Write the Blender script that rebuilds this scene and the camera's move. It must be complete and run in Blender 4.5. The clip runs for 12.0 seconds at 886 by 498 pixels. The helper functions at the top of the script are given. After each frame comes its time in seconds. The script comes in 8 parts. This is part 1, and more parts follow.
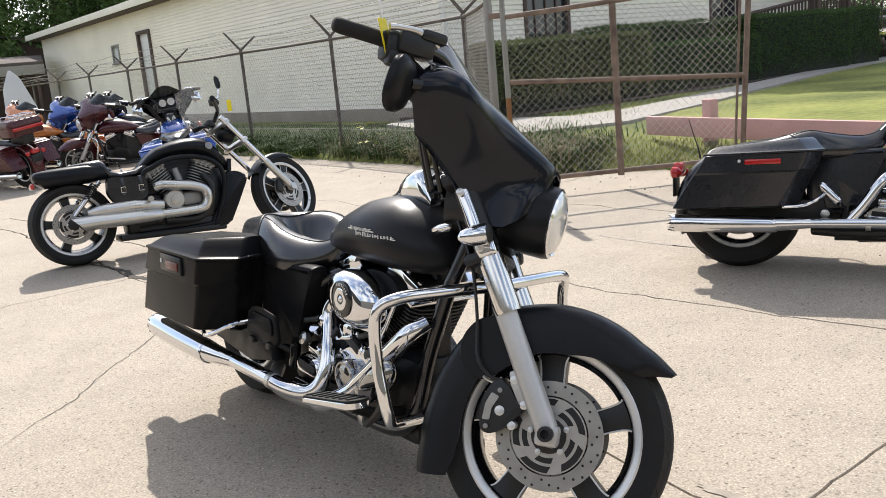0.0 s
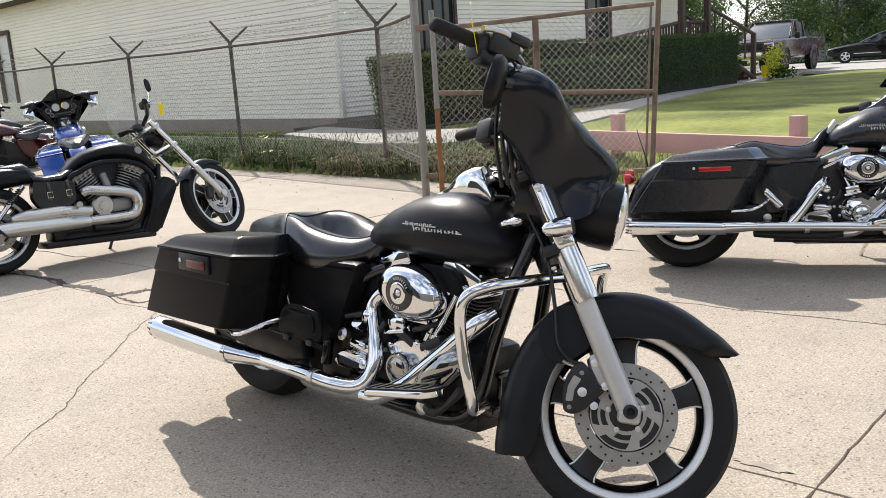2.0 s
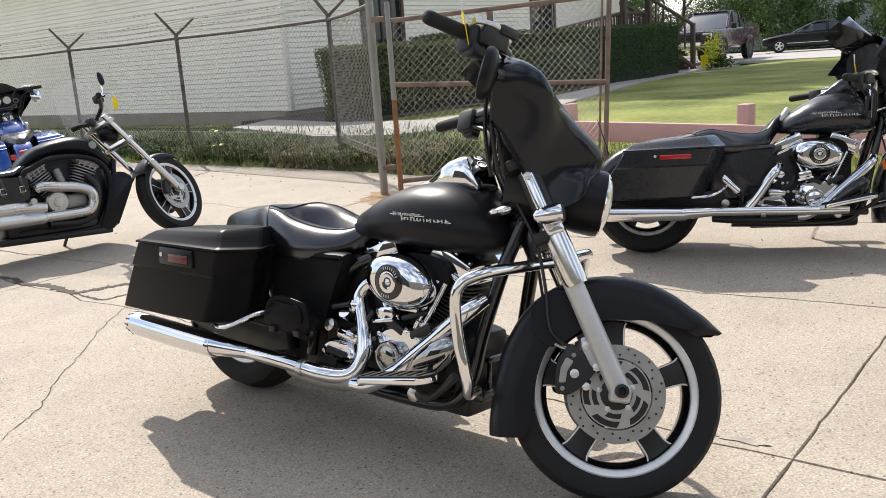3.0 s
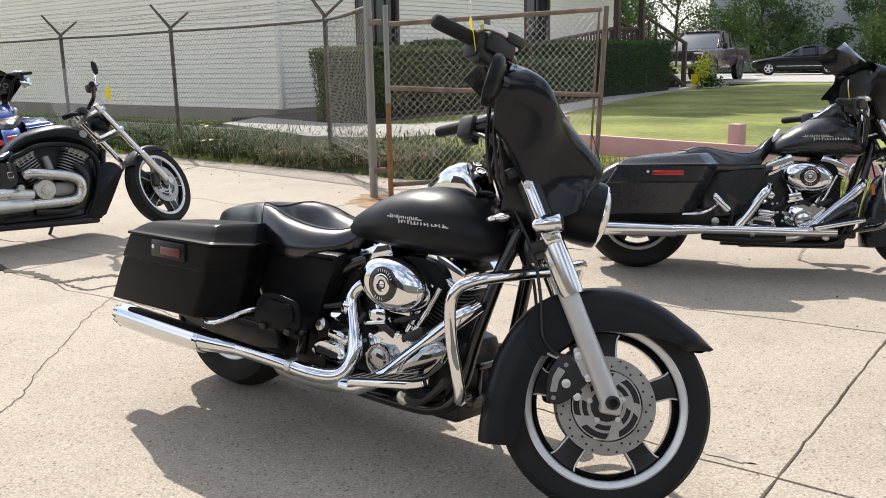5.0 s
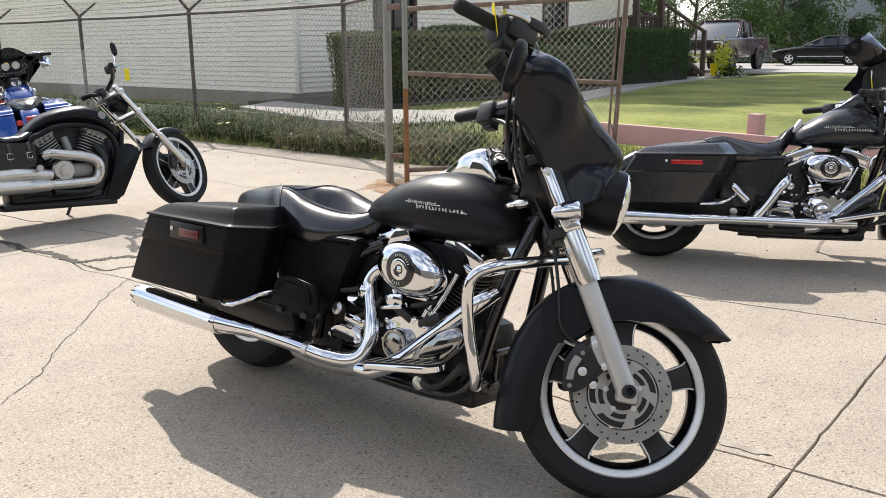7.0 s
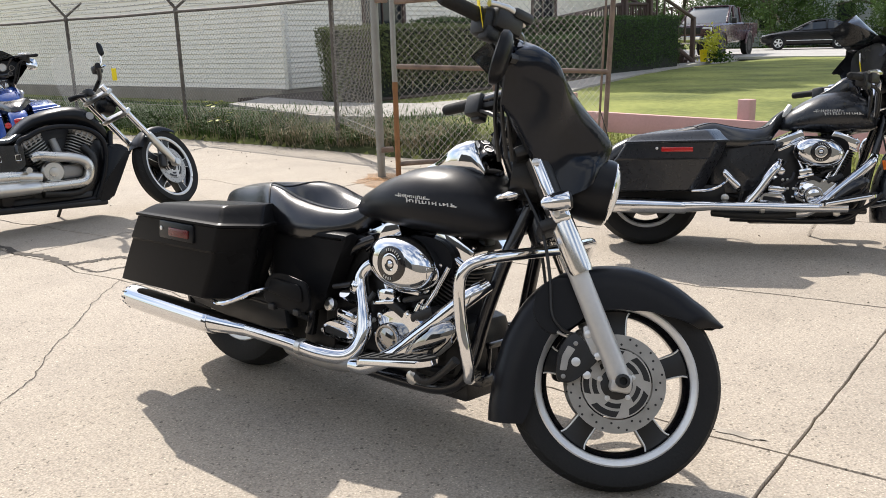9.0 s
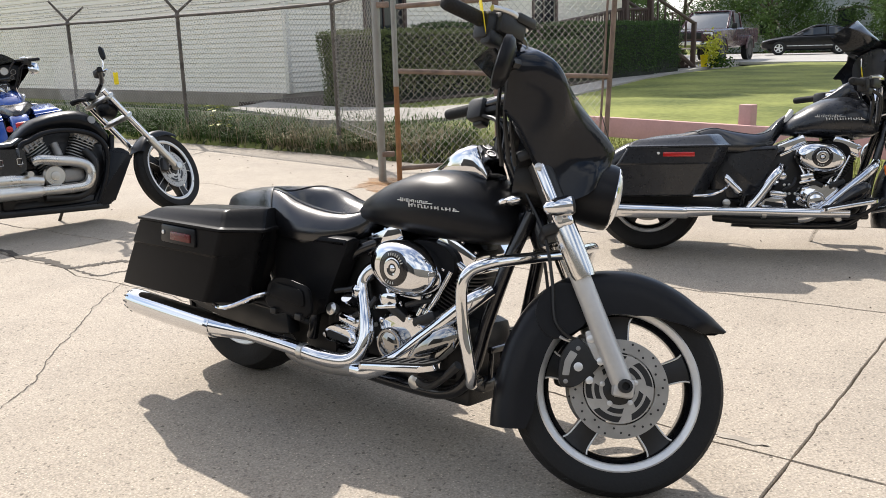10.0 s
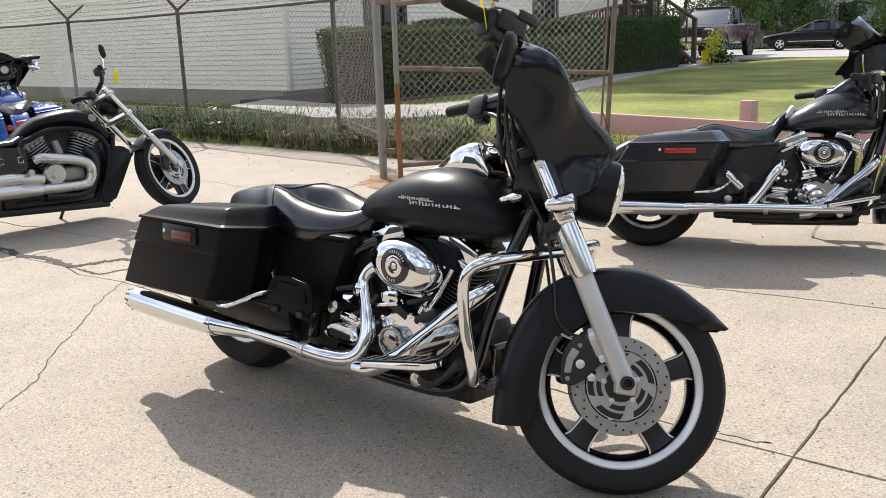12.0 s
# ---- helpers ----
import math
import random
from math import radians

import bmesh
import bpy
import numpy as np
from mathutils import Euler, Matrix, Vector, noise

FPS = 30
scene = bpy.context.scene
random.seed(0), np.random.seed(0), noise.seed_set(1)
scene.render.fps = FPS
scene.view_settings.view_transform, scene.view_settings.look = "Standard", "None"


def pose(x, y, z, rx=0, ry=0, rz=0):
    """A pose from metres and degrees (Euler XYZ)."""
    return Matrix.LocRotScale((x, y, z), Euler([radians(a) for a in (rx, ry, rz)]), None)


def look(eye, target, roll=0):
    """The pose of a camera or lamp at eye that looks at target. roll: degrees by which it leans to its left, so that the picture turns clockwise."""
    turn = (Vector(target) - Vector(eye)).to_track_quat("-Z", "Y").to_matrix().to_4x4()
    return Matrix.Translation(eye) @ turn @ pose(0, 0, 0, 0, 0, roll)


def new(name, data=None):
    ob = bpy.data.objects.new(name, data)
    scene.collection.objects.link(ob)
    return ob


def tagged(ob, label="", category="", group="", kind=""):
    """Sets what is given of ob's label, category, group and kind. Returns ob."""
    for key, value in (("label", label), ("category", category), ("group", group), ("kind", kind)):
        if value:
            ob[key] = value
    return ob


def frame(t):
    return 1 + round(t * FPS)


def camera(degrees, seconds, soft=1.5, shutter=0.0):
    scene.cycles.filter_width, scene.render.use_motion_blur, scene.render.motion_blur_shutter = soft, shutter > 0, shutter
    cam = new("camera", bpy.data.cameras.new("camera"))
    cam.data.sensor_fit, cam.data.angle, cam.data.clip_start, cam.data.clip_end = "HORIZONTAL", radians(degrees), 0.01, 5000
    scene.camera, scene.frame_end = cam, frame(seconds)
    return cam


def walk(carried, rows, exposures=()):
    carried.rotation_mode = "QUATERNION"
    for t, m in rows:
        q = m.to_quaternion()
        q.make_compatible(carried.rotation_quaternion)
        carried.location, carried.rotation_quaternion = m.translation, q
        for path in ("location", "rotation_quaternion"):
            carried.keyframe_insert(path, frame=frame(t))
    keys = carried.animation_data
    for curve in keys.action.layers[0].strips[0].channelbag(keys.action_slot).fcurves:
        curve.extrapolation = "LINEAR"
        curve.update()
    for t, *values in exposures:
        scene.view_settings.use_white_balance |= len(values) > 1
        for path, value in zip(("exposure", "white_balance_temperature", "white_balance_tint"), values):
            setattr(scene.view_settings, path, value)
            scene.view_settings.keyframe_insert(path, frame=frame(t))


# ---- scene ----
cam = camera(54.7, 12.0, soft=0.9)
PATH = [
    (0, (0.132, 0.007, 1.24), (0.102, 1.962, 0.82), -5.2),
    (0.5, (-0.048, -0.067, 1.244), (0.03, 1.884, 0.815), -5.6),
    (1, (-0.184, -0.064, 1.241), (-0.044, 1.886, 0.818), -6.3),
    (1.5, (-0.314, -0.04, 1.248), (-0.123, 1.908, 0.84), -5.5),
    (2, (-0.45, -0.055, 1.247), (-0.165, 1.881, 0.835), -3.6),
    (2.5, (-0.552, -0.079, 1.249), (-0.172, 1.838, 0.824), -3.8),
    (3, (-0.59, -0.077, 1.257), (-0.181, 1.83, 0.818), -3.9),
    (5, (-0.629, -0.068, 1.254), (-0.18, 1.834, 0.827), -1.1),
    (5.5, (-0.633, -0.069, 1.254), (-0.195, 1.832, 0.813), -0.9),
    (6, (-0.638, -0.066, 1.252), (-0.205, 1.833, 0.8), -0.3),
    (6.5, (-0.639, -0.067, 1.251), (-0.213, 1.834, 0.798), -0.2),
    (7, (-0.641, -0.063, 1.251), (-0.225, 1.839, 0.794), -0.4),
    (9, (-0.628, -0.058, 1.252), (-0.201, 1.837, 0.778), -1.7),
    (9.5, (-0.631, -0.053, 1.253), (-0.208, 1.845, 0.785), -1.7),
    (10, (-0.633, -0.055, 1.252), (-0.206, 1.843, 0.788), -1.6),
    (10.5, (-0.636, -0.054, 1.252), (-0.203, 1.843, 0.79), -1.6),
    (11, (-0.633, -0.051, 1.252), (-0.205, 1.848, 0.789), -1.7),
    (11.5, (-0.636, -0.053, 1.253), (-0.21, 1.844, 0.786), -1.7),
    (12, (-0.633, -0.051, 1.253), (-0.209, 1.846, 0.782), -1.8),
]
walk(cam, [(t, look(eye, target, roll)) for t, eye, target, roll in PATH])

# ---- light ----
SUN = Vector((-0.125, 0.70, 0.705))
world = bpy.data.worlds.new("world")
scene.world = world
world.use_nodes = True
wt = world.node_tree
sky = wt.nodes.new("ShaderNodeTexSky")
sky.sky_type = "NISHITA"
sky.sun_disc = False
sky.sun_elevation = math.asin(SUN.normalized().z)
sky.sun_rotation = math.atan2(SUN.x, SUN.y)
sky.dust_density, sky.air_density, sky.ozone_density = 2.0, 1.0, 1.0
wt.nodes["Background"].inputs[1].default_value = 0.14
# broken white clouds over the whole sky
way = wt.nodes.new("ShaderNodeTexCoord")
puff = wt.nodes.new("ShaderNodeTexNoise")
puff.inputs["Scale"].default_value, puff.inputs["Detail"].default_value, puff.inputs["Roughness"].default_value = 2.6, 7.0, 0.55
wt.links.new(way.outputs["Generated"], puff.inputs["Vector"])
cover = wt.nodes.new("ShaderNodeMapRange")
cover.inputs[1].default_value, cover.inputs[2].default_value, cover.inputs[3].default_value, cover.inputs[4].default_value = 0.44, 0.60, 0.0, 0.85
wt.links.new(puff.outputs[0], cover.inputs[0])
clouded = wt.nodes.new("ShaderNodeMix")
clouded.data_type = "RGBA"
clouded.inputs[7].default_value = (6.6, 6.7, 6.8, 1)
wt.links.new(cover.outputs[0], clouded.inputs[0])
wt.links.new(sky.outputs[0], clouded.inputs[6])
wt.links.new(clouded.outputs[2], wt.nodes["Background"].inputs[0])
sun_data = bpy.data.lights.new("sun", "SUN")
sun_data.energy, sun_data.angle, sun_data.color = 4.1, radians(0.55), (1.0, 0.94, 0.872)
sun = new("sun", sun_data)
sun.matrix_world = look(SUN * 40, (0, 0, 0))
scene.view_settings.exposure = 0.63


# ---- materials ----
def mat(name, col, rough=0.5, metal=0.0, var=0.12, scale=6.0, bump=0.0, bscale=150.0, coat=0.0, coat_rough=0.05, rvar=0.1,
        per_piece=0.0, spec=0.5, alpha=1.0, trans=0.0, island=False, col2=None, emit=0.0, leafy=0.0):
    m = bpy.data.materials.new(name)
    m.use_nodes = True
    t = m.node_tree
    n, l = t.nodes, t.links
    b = n["Principled BSDF"]
    tc = n.new("ShaderNodeTexCoord")
    n1 = n.new("ShaderNodeTexNoise")
    n1.inputs["Scale"].default_value, n1.inputs["Detail"].default_value = scale, 6.0
    n2 = n.new("ShaderNodeTexNoise")
    n2.inputs["Scale"].default_value, n2.inputs["Detail"].default_value = scale * 14, 3.0
    l.new(tc.outputs["Object"], n1.inputs["Vector"])
    l.new(tc.outputs["Object"], n2.inputs["Vector"])
    mix = n.new("ShaderNodeMath")
    mix.operation = "MULTIPLY_ADD"
    mix.inputs[1].default_value = 0.4
    l.new(n2.outputs[0], mix.inputs[0])
    l.new(n1.outputs[0], mix.inputs[2])
    fac = mix.outputs[0]
    if per_piece:
        src = n.new("ShaderNodeNewGeometry").outputs["Random Per Island"] if island else n.new("ShaderNodeObjectInfo").outputs["Random"]
        add = n.new("ShaderNodeMath")
        add.operation = "MULTIPLY_ADD"
        add.inputs[1].default_value = per_piece
        l.new(src, add.inputs[0])
        l.new(fac, add.inputs[2])
        fac = add.outputs[0]
    ramp = n.new("ShaderNodeValToRGB")
    mid = 0.7 + per_piece / 2
    a = [max(0.0, c * (1 - var)) for c in col]
    z = [min(1.0, c * (1 + var)) for c in (col2 or col)]
    ramp.color_ramp.elements[0].position, ramp.color_ramp.elements[0].color = max(0.0, mid - 0.3 - per_piece / 2), (*a, 1)
    ramp.color_ramp.elements[1].position, ramp.color_ramp.elements[1].color = min(1.0, mid + 0.3 + per_piece / 2), (*z, 1)
    l.new(fac, ramp.inputs[0])
    l.new(ramp.outputs[0], b.inputs["Base Color"])
    rr = n.new("ShaderNodeMapRange")
    rr.inputs[1].default_value, rr.inputs[2].default_value = 0.3, 0.7
    rr.inputs[3].default_value, rr.inputs[4].default_value = max(0.0, rough - rvar), min(1.0, rough + rvar)
    l.new(n1.outputs[0], rr.inputs[0])
    l.new(rr.outputs[0], b.inputs["Roughness"])
    b.inputs["Metallic"].default_value = metal
    b.inputs["Specular IOR Level"].default_value = spec
    b.inputs["Coat Weight"].default_value, b.inputs["Coat Roughness"].default_value = coat, coat_rough
    b.inputs["Alpha"].default_value = alpha
    b.inputs["Transmission Weight"].default_value = trans
    if bump:
        n3 = n.new("ShaderNodeTexNoise")
        n3.inputs["Scale"].default_value, n3.inputs["Detail"].default_value = bscale, 4.0
        l.new(tc.outputs["Object"], n3.inputs["Vector"])
        bp = n.new("ShaderNodeBump")
        bp.inputs["Strength"].default_value, bp.inputs["Distance"].default_value = bump, 0.004
        l.new(n3.outputs[0], bp.inputs["Height"])
        l.new(bp.outputs[0], b.inputs["Normal"])
    if leafy:
        tr = n.new("ShaderNodeBsdfTranslucent")
        l.new(ramp.outputs[0], tr.inputs["Color"])
        ms = n.new("ShaderNodeMixShader")
        ms.inputs[0].default_value = leafy
        l.new(b.outputs[0], ms.inputs[1])
        l.new(tr.outputs[0], ms.inputs[2])
        l.new(ms.outputs[0], n["Material Output"].inputs[0])
    if emit:
        b.inputs["Emission Color"].default_value = (*col, 1)
        b.inputs["Emission Strength"].default_value = emit
    return m


def concrete_material(name, base, speck=0.9):
    m = mat(name, base, 0.85, 0, 0.08, 1.6, 0.0, per_piece=0.06, rvar=0.05, spec=0.25)
    t = m.node_tree
    n, l = t.nodes, t.links
    b = n["Principled BSDF"]
    ramp = b.inputs["Base Color"].links[0].from_socket
    tc = n.new("ShaderNodeTexCoord")
    vor = n.new("ShaderNodeTexVoronoi")
    vor.inputs["Scale"].default_value = 120
    wob = n.new("ShaderNodeTexNoise")
    wob.inputs["Scale"].default_value, wob.inputs["Detail"].default_value = 130, 5
    stain = n.new("ShaderNodeTexNoise")
    stain.inputs["Scale"].default_value, stain.inputs["Detail"].default_value, stain.inputs["Roughness"].default_value = 2.6, 8, 0.65
    for k in (vor, wob, stain):
        l.new(tc.outputs["Object"], k.inputs["Vector"])
    r1 = n.new("ShaderNodeValToRGB")
    r1.color_ramp.elements[0].position, r1.color_ramp.elements[0].color = 0.04, (0.30, 0.285, 0.27, 1)
    r1.color_ramp.elements[1].position, r1.color_ramp.elements[1].color = 0.6, (1.30, 1.28, 1.25, 1)
    e = r1.color_ramp.elements.new(0.16)
    e.color = (1, 1, 1, 1)
    l.new(vor.outputs["Color"], r1.inputs[0])
    r2 = n.new("ShaderNodeValToRGB")
    r2.color_ramp.elements[0].position, r2.color_ramp.elements[0].color = 0.34, (0.74, 0.72, 0.70, 1)
    r2.color_ramp.elements[1].position, r2.color_ramp.elements[1].color = 0.58, (1.06, 1.05, 1.03, 1)
    l.new(stain.outputs[0], r2.inputs[0])
    r3 = n.new("ShaderNodeValToRGB")
    r3.color_ramp.elements[0].position, r3.color_ramp.elements[0].color = 0.32, (0.60, 0.58, 0.56, 1)
    r3.color_ramp.elements[1].position, r3.color_ramp.elements[1].color = 0.62, (1.18, 1.18, 1.18, 1)
    l.new(wob.outputs[0], r3.inputs[0])
    sock = ramp
    fl = n.new("ShaderNodeTexVoronoi")
    fl.inputs["Scale"].default_value = 75
    l.new(tc.outputs["Object"], fl.inputs["Vector"])
    r4 = n.new("ShaderNodeValToRGB")
    r4.color_ramp.elements[0].position, r4.color_ramp.elements[0].color = 0.12, (1.9, 1.86, 1.78, 1)
    r4.color_ramp.elements[1].position, r4.color_ramp.elements[1].color = 0.22, (1, 1, 1, 1)
    l.new(fl.outputs["Distance"], r4.inputs[0])
    for k, f in ((r1, speck), (r2, 0.32), (r3, speck), (r4, speck)):
        mx = n.new("ShaderNodeMix")
        mx.data_type, mx.blend_type = "RGBA", "MULTIPLY"
        mx.inputs[0].default_value = f
        l.new(sock, mx.inputs[6])
        l.new(k.outputs[0], mx.inputs[7])
        sock = mx.outputs[2]
    l.new(sock, b.inputs["Base Color"])
    bp = n.new("ShaderNodeBump")
    bp.inputs["Strength"].default_value, bp.inputs["Distance"].default_value = 0.5, 0.002
    l.new(wob.outputs[0], bp.inputs["Height"])
    l.new(bp.outputs[0], b.inputs["Normal"])
    return m


M_CONC = concrete_material("concrete", (0.312, 0.276, 0.230), 0.72)
M_CONC2 = concrete_material("concrete_light", (0.31, 0.295, 0.27), 0.3)
M_DIRT = mat("joint_dirt", (0.06, 0.05, 0.04), 0.95, 0, 0.4, 9)
M_CRUST = mat("broken_patch", (0.33, 0.29, 0.24), 0.95, 0, 0.35, 12, 0.8, 60)
M_LAWN = mat("lawn", (0.082, 0.120, 0.027), 0.9, 0, 0.5, 0.7, 0.9, 25, col2=(0.21, 0.22, 0.07), spec=0.1)
M_BLADE = mat("grass_blade", (0.09, 0.135, 0.028), 0.8, 0, 0.25, 0.7, per_piece=0.4, island=True, col2=(0.20, 0.22, 0.06), spec=0.25, leafy=0.3)
M_DRY = mat("dry_grass", (0.07, 0.062, 0.03), 0.85, 0, 0.3, 2, per_piece=0.8, island=True, col2=(0.25, 0.21, 0.135), spec=0.1)
M_WEED = mat("weed_leaf", (0.017, 0.038, 0.008), 0.65, 0, 0.3, 2, per_piece=0.5, island=True, col2=(0.040, 0.075, 0.016), spec=0.12, leafy=0.15)
M_LIME = mat("lime_leaf", (0.30, 0.36, 0.03), 0.5, 0, 0.25, 8, per_piece=0.3, island=True, leafy=0.35, col2=(0.5, 0.5, 0.05))
M_HEDGE = mat("hedge_leaf", (0.022, 0.05, 0.014), 0.55, 0, 0.3, 3, per_piece=0.6, island=True, col2=(0.055, 0.098, 0.028), spec=0.3, leafy=0.3)
M_HEDGEB = mat("hedge_twig_leaf", (0.03, 0.042, 0.016), 0.7, 0, 0.3, 3, per_piece=0.9, island=True, col2=(0.11, 0.13, 0.05), spec=0.3, leafy=0.2)
M_VERGE = mat("weedy_verge", (0.024, 0.036, 0.011), 0.95, 0, 0.4, 1.2, 1.0, 25, col2=(0.055, 0.062, 0.023), spec=0.2)
M_OLDSTEEL = mat("weathered_fence_steel", (0.065, 0.056, 0.048), 0.75, 0.3, 0.25, 7, 0.5, 80, col2=(0.16, 0.14, 0.12))
M_CARBLK = mat("dull_black_car_paint", (0.006, 0.006, 0.007), 0.2, 0, 0.15, 5, rvar=0.05, spec=0.35)
M_BACKWALL = mat("unseen_dark_wall", (0.075, 0.075, 0.07), 0.9, 0, 0.3, 1.5, 0.5, 20)
M_HCORE = mat("hedge_inner_shade", (0.012, 0.016, 0.008), 0.95, 0, 0.3, 5)
M_LEAF = mat("tree_leaf", (0.018, 0.038, 0.010), 0.55, 0, 0.3, 1, per_piece=0.9, island=True, col2=(0.065, 0.11, 0.028), spec=0.3, leafy=0.15)
M_BARK = mat("bark", (0.09, 0.07, 0.05), 0.95, 0, 0.4, 5, 0.9, 30)
M_SIDING = mat("cream_vinyl_siding", (0.91, 0.855, 0.735), 0.55, 0, 0.07, 0.8, 0.1, 30, rvar=0.08, spec=0.35)
M_SIDEW = mat("white_siding", (0.62, 0.64, 0.66), 0.6, 0, 0.07, 0.8)
M_TRIM = mat("white_trim", (0.84, 0.80, 0.71), 0.5, 0, 0.08, 3)
M_FOUND = mat("grey_foundation", (0.26, 0.225, 0.185), 0.95, 0, 0.25, 1.5, 0.8, 25)
M_ROOF = mat("shingle_roof", (0.12, 0.10, 0.09), 0.95, 0, 0.3, 4, 0.8, 20)
M_BROWN = mat("brown_painted_wood", (0.085, 0.055, 0.045), 0.7, 0, 0.25, 5, 0.3, 60)
M_GLASS = mat("window_glass", (0.03, 0.035, 0.04), 0.06, 0, 0.1, 1, rvar=0.02, spec=0.8)
# truck glass: the paler base colour stands in for reflected sky
M_SKYGLASS = mat("windshield_sky_sheen", (0.11, 0.125, 0.14), 0.08, 0, 0.15, 1, rvar=0.02, spec=0.8)
M_GALV = mat("galvanised_steel", (0.29, 0.285, 0.265), 0.5, 0.75, 0.15, 9, 0.3, 80)
M_RUST = mat("rusty_brown_pipe", (0.125, 0.085, 0.065), 0.8, 0.2, 0.3, 8, 0.6, 90, col2=(0.25, 0.185, 0.145))
M_ORUST = mat("orange_rust", (0.25, 0.12, 0.05), 0.9, 0.1, 0.3, 14, 0.6, 90)
M_WIRE = mat("chain_link_wire", (0.38, 0.355, 0.315), 0.6, 0.4, 0.3, 6)
M_PINK = mat("faded_pink_paint", (0.50, 0.30, 0.28), 0.8, 0, 0.14, 3, 0.4, 60)
M_GREYWOOD = mat("weathered_wood", (0.2, 0.17, 0.13), 0.9, 0, 0.3, 8, 0.6, 60)
M_SATIN = mat("satin_black_paint", (0.0115, 0.0118, 0.0135), 0.33, 0, 0.2, 4, 0.05, 400, rvar=0.05, spec=0.18)
M_FAIRING = mat("worn_black_fairing_paint", (0.009, 0.0110, 0.0160), 0.15, 0, 0.25, 4, 0.03, 60, rvar=0.05, spec=0.30)
M_SATIN_B = mat("satin_black_lid", (0.0115, 0.0116, 0.0125), 0.3, 0, 0.2, 4, 0.05, 400, rvar=0.05, spec=0.05)
M_GLOSS = mat("gloss_black_paint", (0.007, 0.007, 0.009), 0.2, 0, 0.2, 5, coat=0.35, coat_rough=0.03, rvar=0.05)
M_CRUISER = mat("dull_black_cruiser_paint", (0.0065, 0.0075, 0.010), 0.3, 0, 0.2, 5, rvar=0.05, spec=0.22)
M_CHARC = mat("charcoal_pearl_paint", (0.0125, 0.0142, 0.0185), 0.3, 0.08, 0.15, 60, coat=0.22, coat_rough=0.04, rvar=0.05)
M_PLAST = mat("black_plastic", (0.009, 0.009, 0.0095), 0.45, 0, 0.25, 10, 0.15, 300)
M_ENGINE = mat("black_engine_casting", (0.013, 0.013, 0.014), 0.42, 0.2, 0.3, 12, 0.3, 180)
M_FIN = mat("black_cylinder_fin", (0.045, 0.045, 0.046), 0.36, 0.35, 0.25, 12, 0.15, 180)
M_RUBBER = mat("tyre_rubber", (0.016, 0.016, 0.016), 0.78, 0, 0.3, 14, 0.4, 120, spec=0.3)
M_LEATH = mat("black_leather", (0.0065, 0.0067, 0.008), 0.23, 0, 0.25, 9, 0.09, 260, rvar=0.05, spec=0.85)
M_CHROME = mat("chrome", (0.74, 0.745, 0.76), 0.045, 1.0, 0.03, 5, rvar=0.03)
M_ALU = mat("silver_fork_paint", (0.56, 0.55, 0.53), 0.38, 0.4, 0.08, 6, rvar=0.06)
M_MACH = mat("machined_aluminium", (0.72, 0.72, 0.71), 0.34, 0.6, 0.08, 8, rvar=0.08)
M_DISC = mat("brake_steel", (0.40, 0.385, 0.36), 0.36, 0.75, 0.1, 30, rvar=0.08)
M_CARRIER = mat("disc_carrier_steel", (0.50, 0.48, 0.45), 0.36, 0.7, 0.1, 30, rvar=0.08)
M_SATINSTEEL = mat("satin_steel", (0.62, 0.61, 0.58), 0.3, 0.95, 0.08, 5, rvar=0.06)
M_ENGGREY = mat("grey_engine_casting", (0.27, 0.265, 0.255), 0.45, 0.5, 0.15, 12, 0.3, 150)
M_REDLENS = mat("red_lens", (0.45, 0.012, 0.012), 0.15, 0, 0.15, 20, rvar=0.05, coat=0.6)
M_DREDLENS = mat("dark_red_lens", (0.10, 0.010, 0.010), 0.25, 0, 0.25, 20, rvar=0.05)
M_AMBER = mat("amber_lens", (0.62, 0.13, 0.01), 0.2, 0, 0.1, 20, rvar=0.05)
M_CLEAR = mat("clear_shield", (0.85, 0.87, 0.88), 0.05, 0, 0.02, 2, rvar=0.02, alpha=0.1, spec=0.6)
M_SMOKE = mat("smoked_shield", (0.02, 0.022, 0.024), 0.05, 0, 0.05, 2, rvar=0.02, alpha=0.82, spec=0.3)
M_LENS = mat("headlight_lens", (0.80, 0.80, 0.78), 0.12, 0.35, 0.06, 12, rvar=0.05, coat=0.8)
M_YELLOW = mat("yellow_tag", (0.85, 0.68, 0.01), 0.5, 0, 0.06, 10)
M_WHITE = mat("white_plastic", (0.75, 0.75, 0.73), 0.45, 0, 0.06, 10)
M_DIAL = mat("dial_face", (0.55, 0.55, 0.52), 0.5, 0, 0.1, 30)
M_BLUE = mat("blue_paint", (0.008, 0.06, 0.30), 0.2, 0.3, 0.12, 40, coat=1.0, coat_rough=0.04, rvar=0.05)
M_MAROON = mat("maroon_paint", (0.055, 0.007, 0.011), 0.25, 0.1, 0.15, 40, coat=0.25, coat_rough=0.04, rvar=0.05)
M_RED = mat("red_paint", (0.06, 0.008, 0.009), 0.28, 0.1, 0.15, 40, coat=0.15, coat_rough=0.04, rvar=0.05)
M_ORANGE = mat("orange_paint", (0.52, 0.17, 0.03), 0.22, 0.2, 0.12, 40, coat=1.0, coat_rough=0.04, rvar=0.05)
M_TRUCK = mat("maroon_truck_paint", (0.06, 0.022, 0.028), 0.28, 0.2, 0.1, 4, coat=0.4, coat_rough=0.05, rvar=0.05)
M_ASPH = mat("pale_street", (0.36, 0.345, 0.32), 0.9, 0, 0.15, 0.6, 0.4, 30)
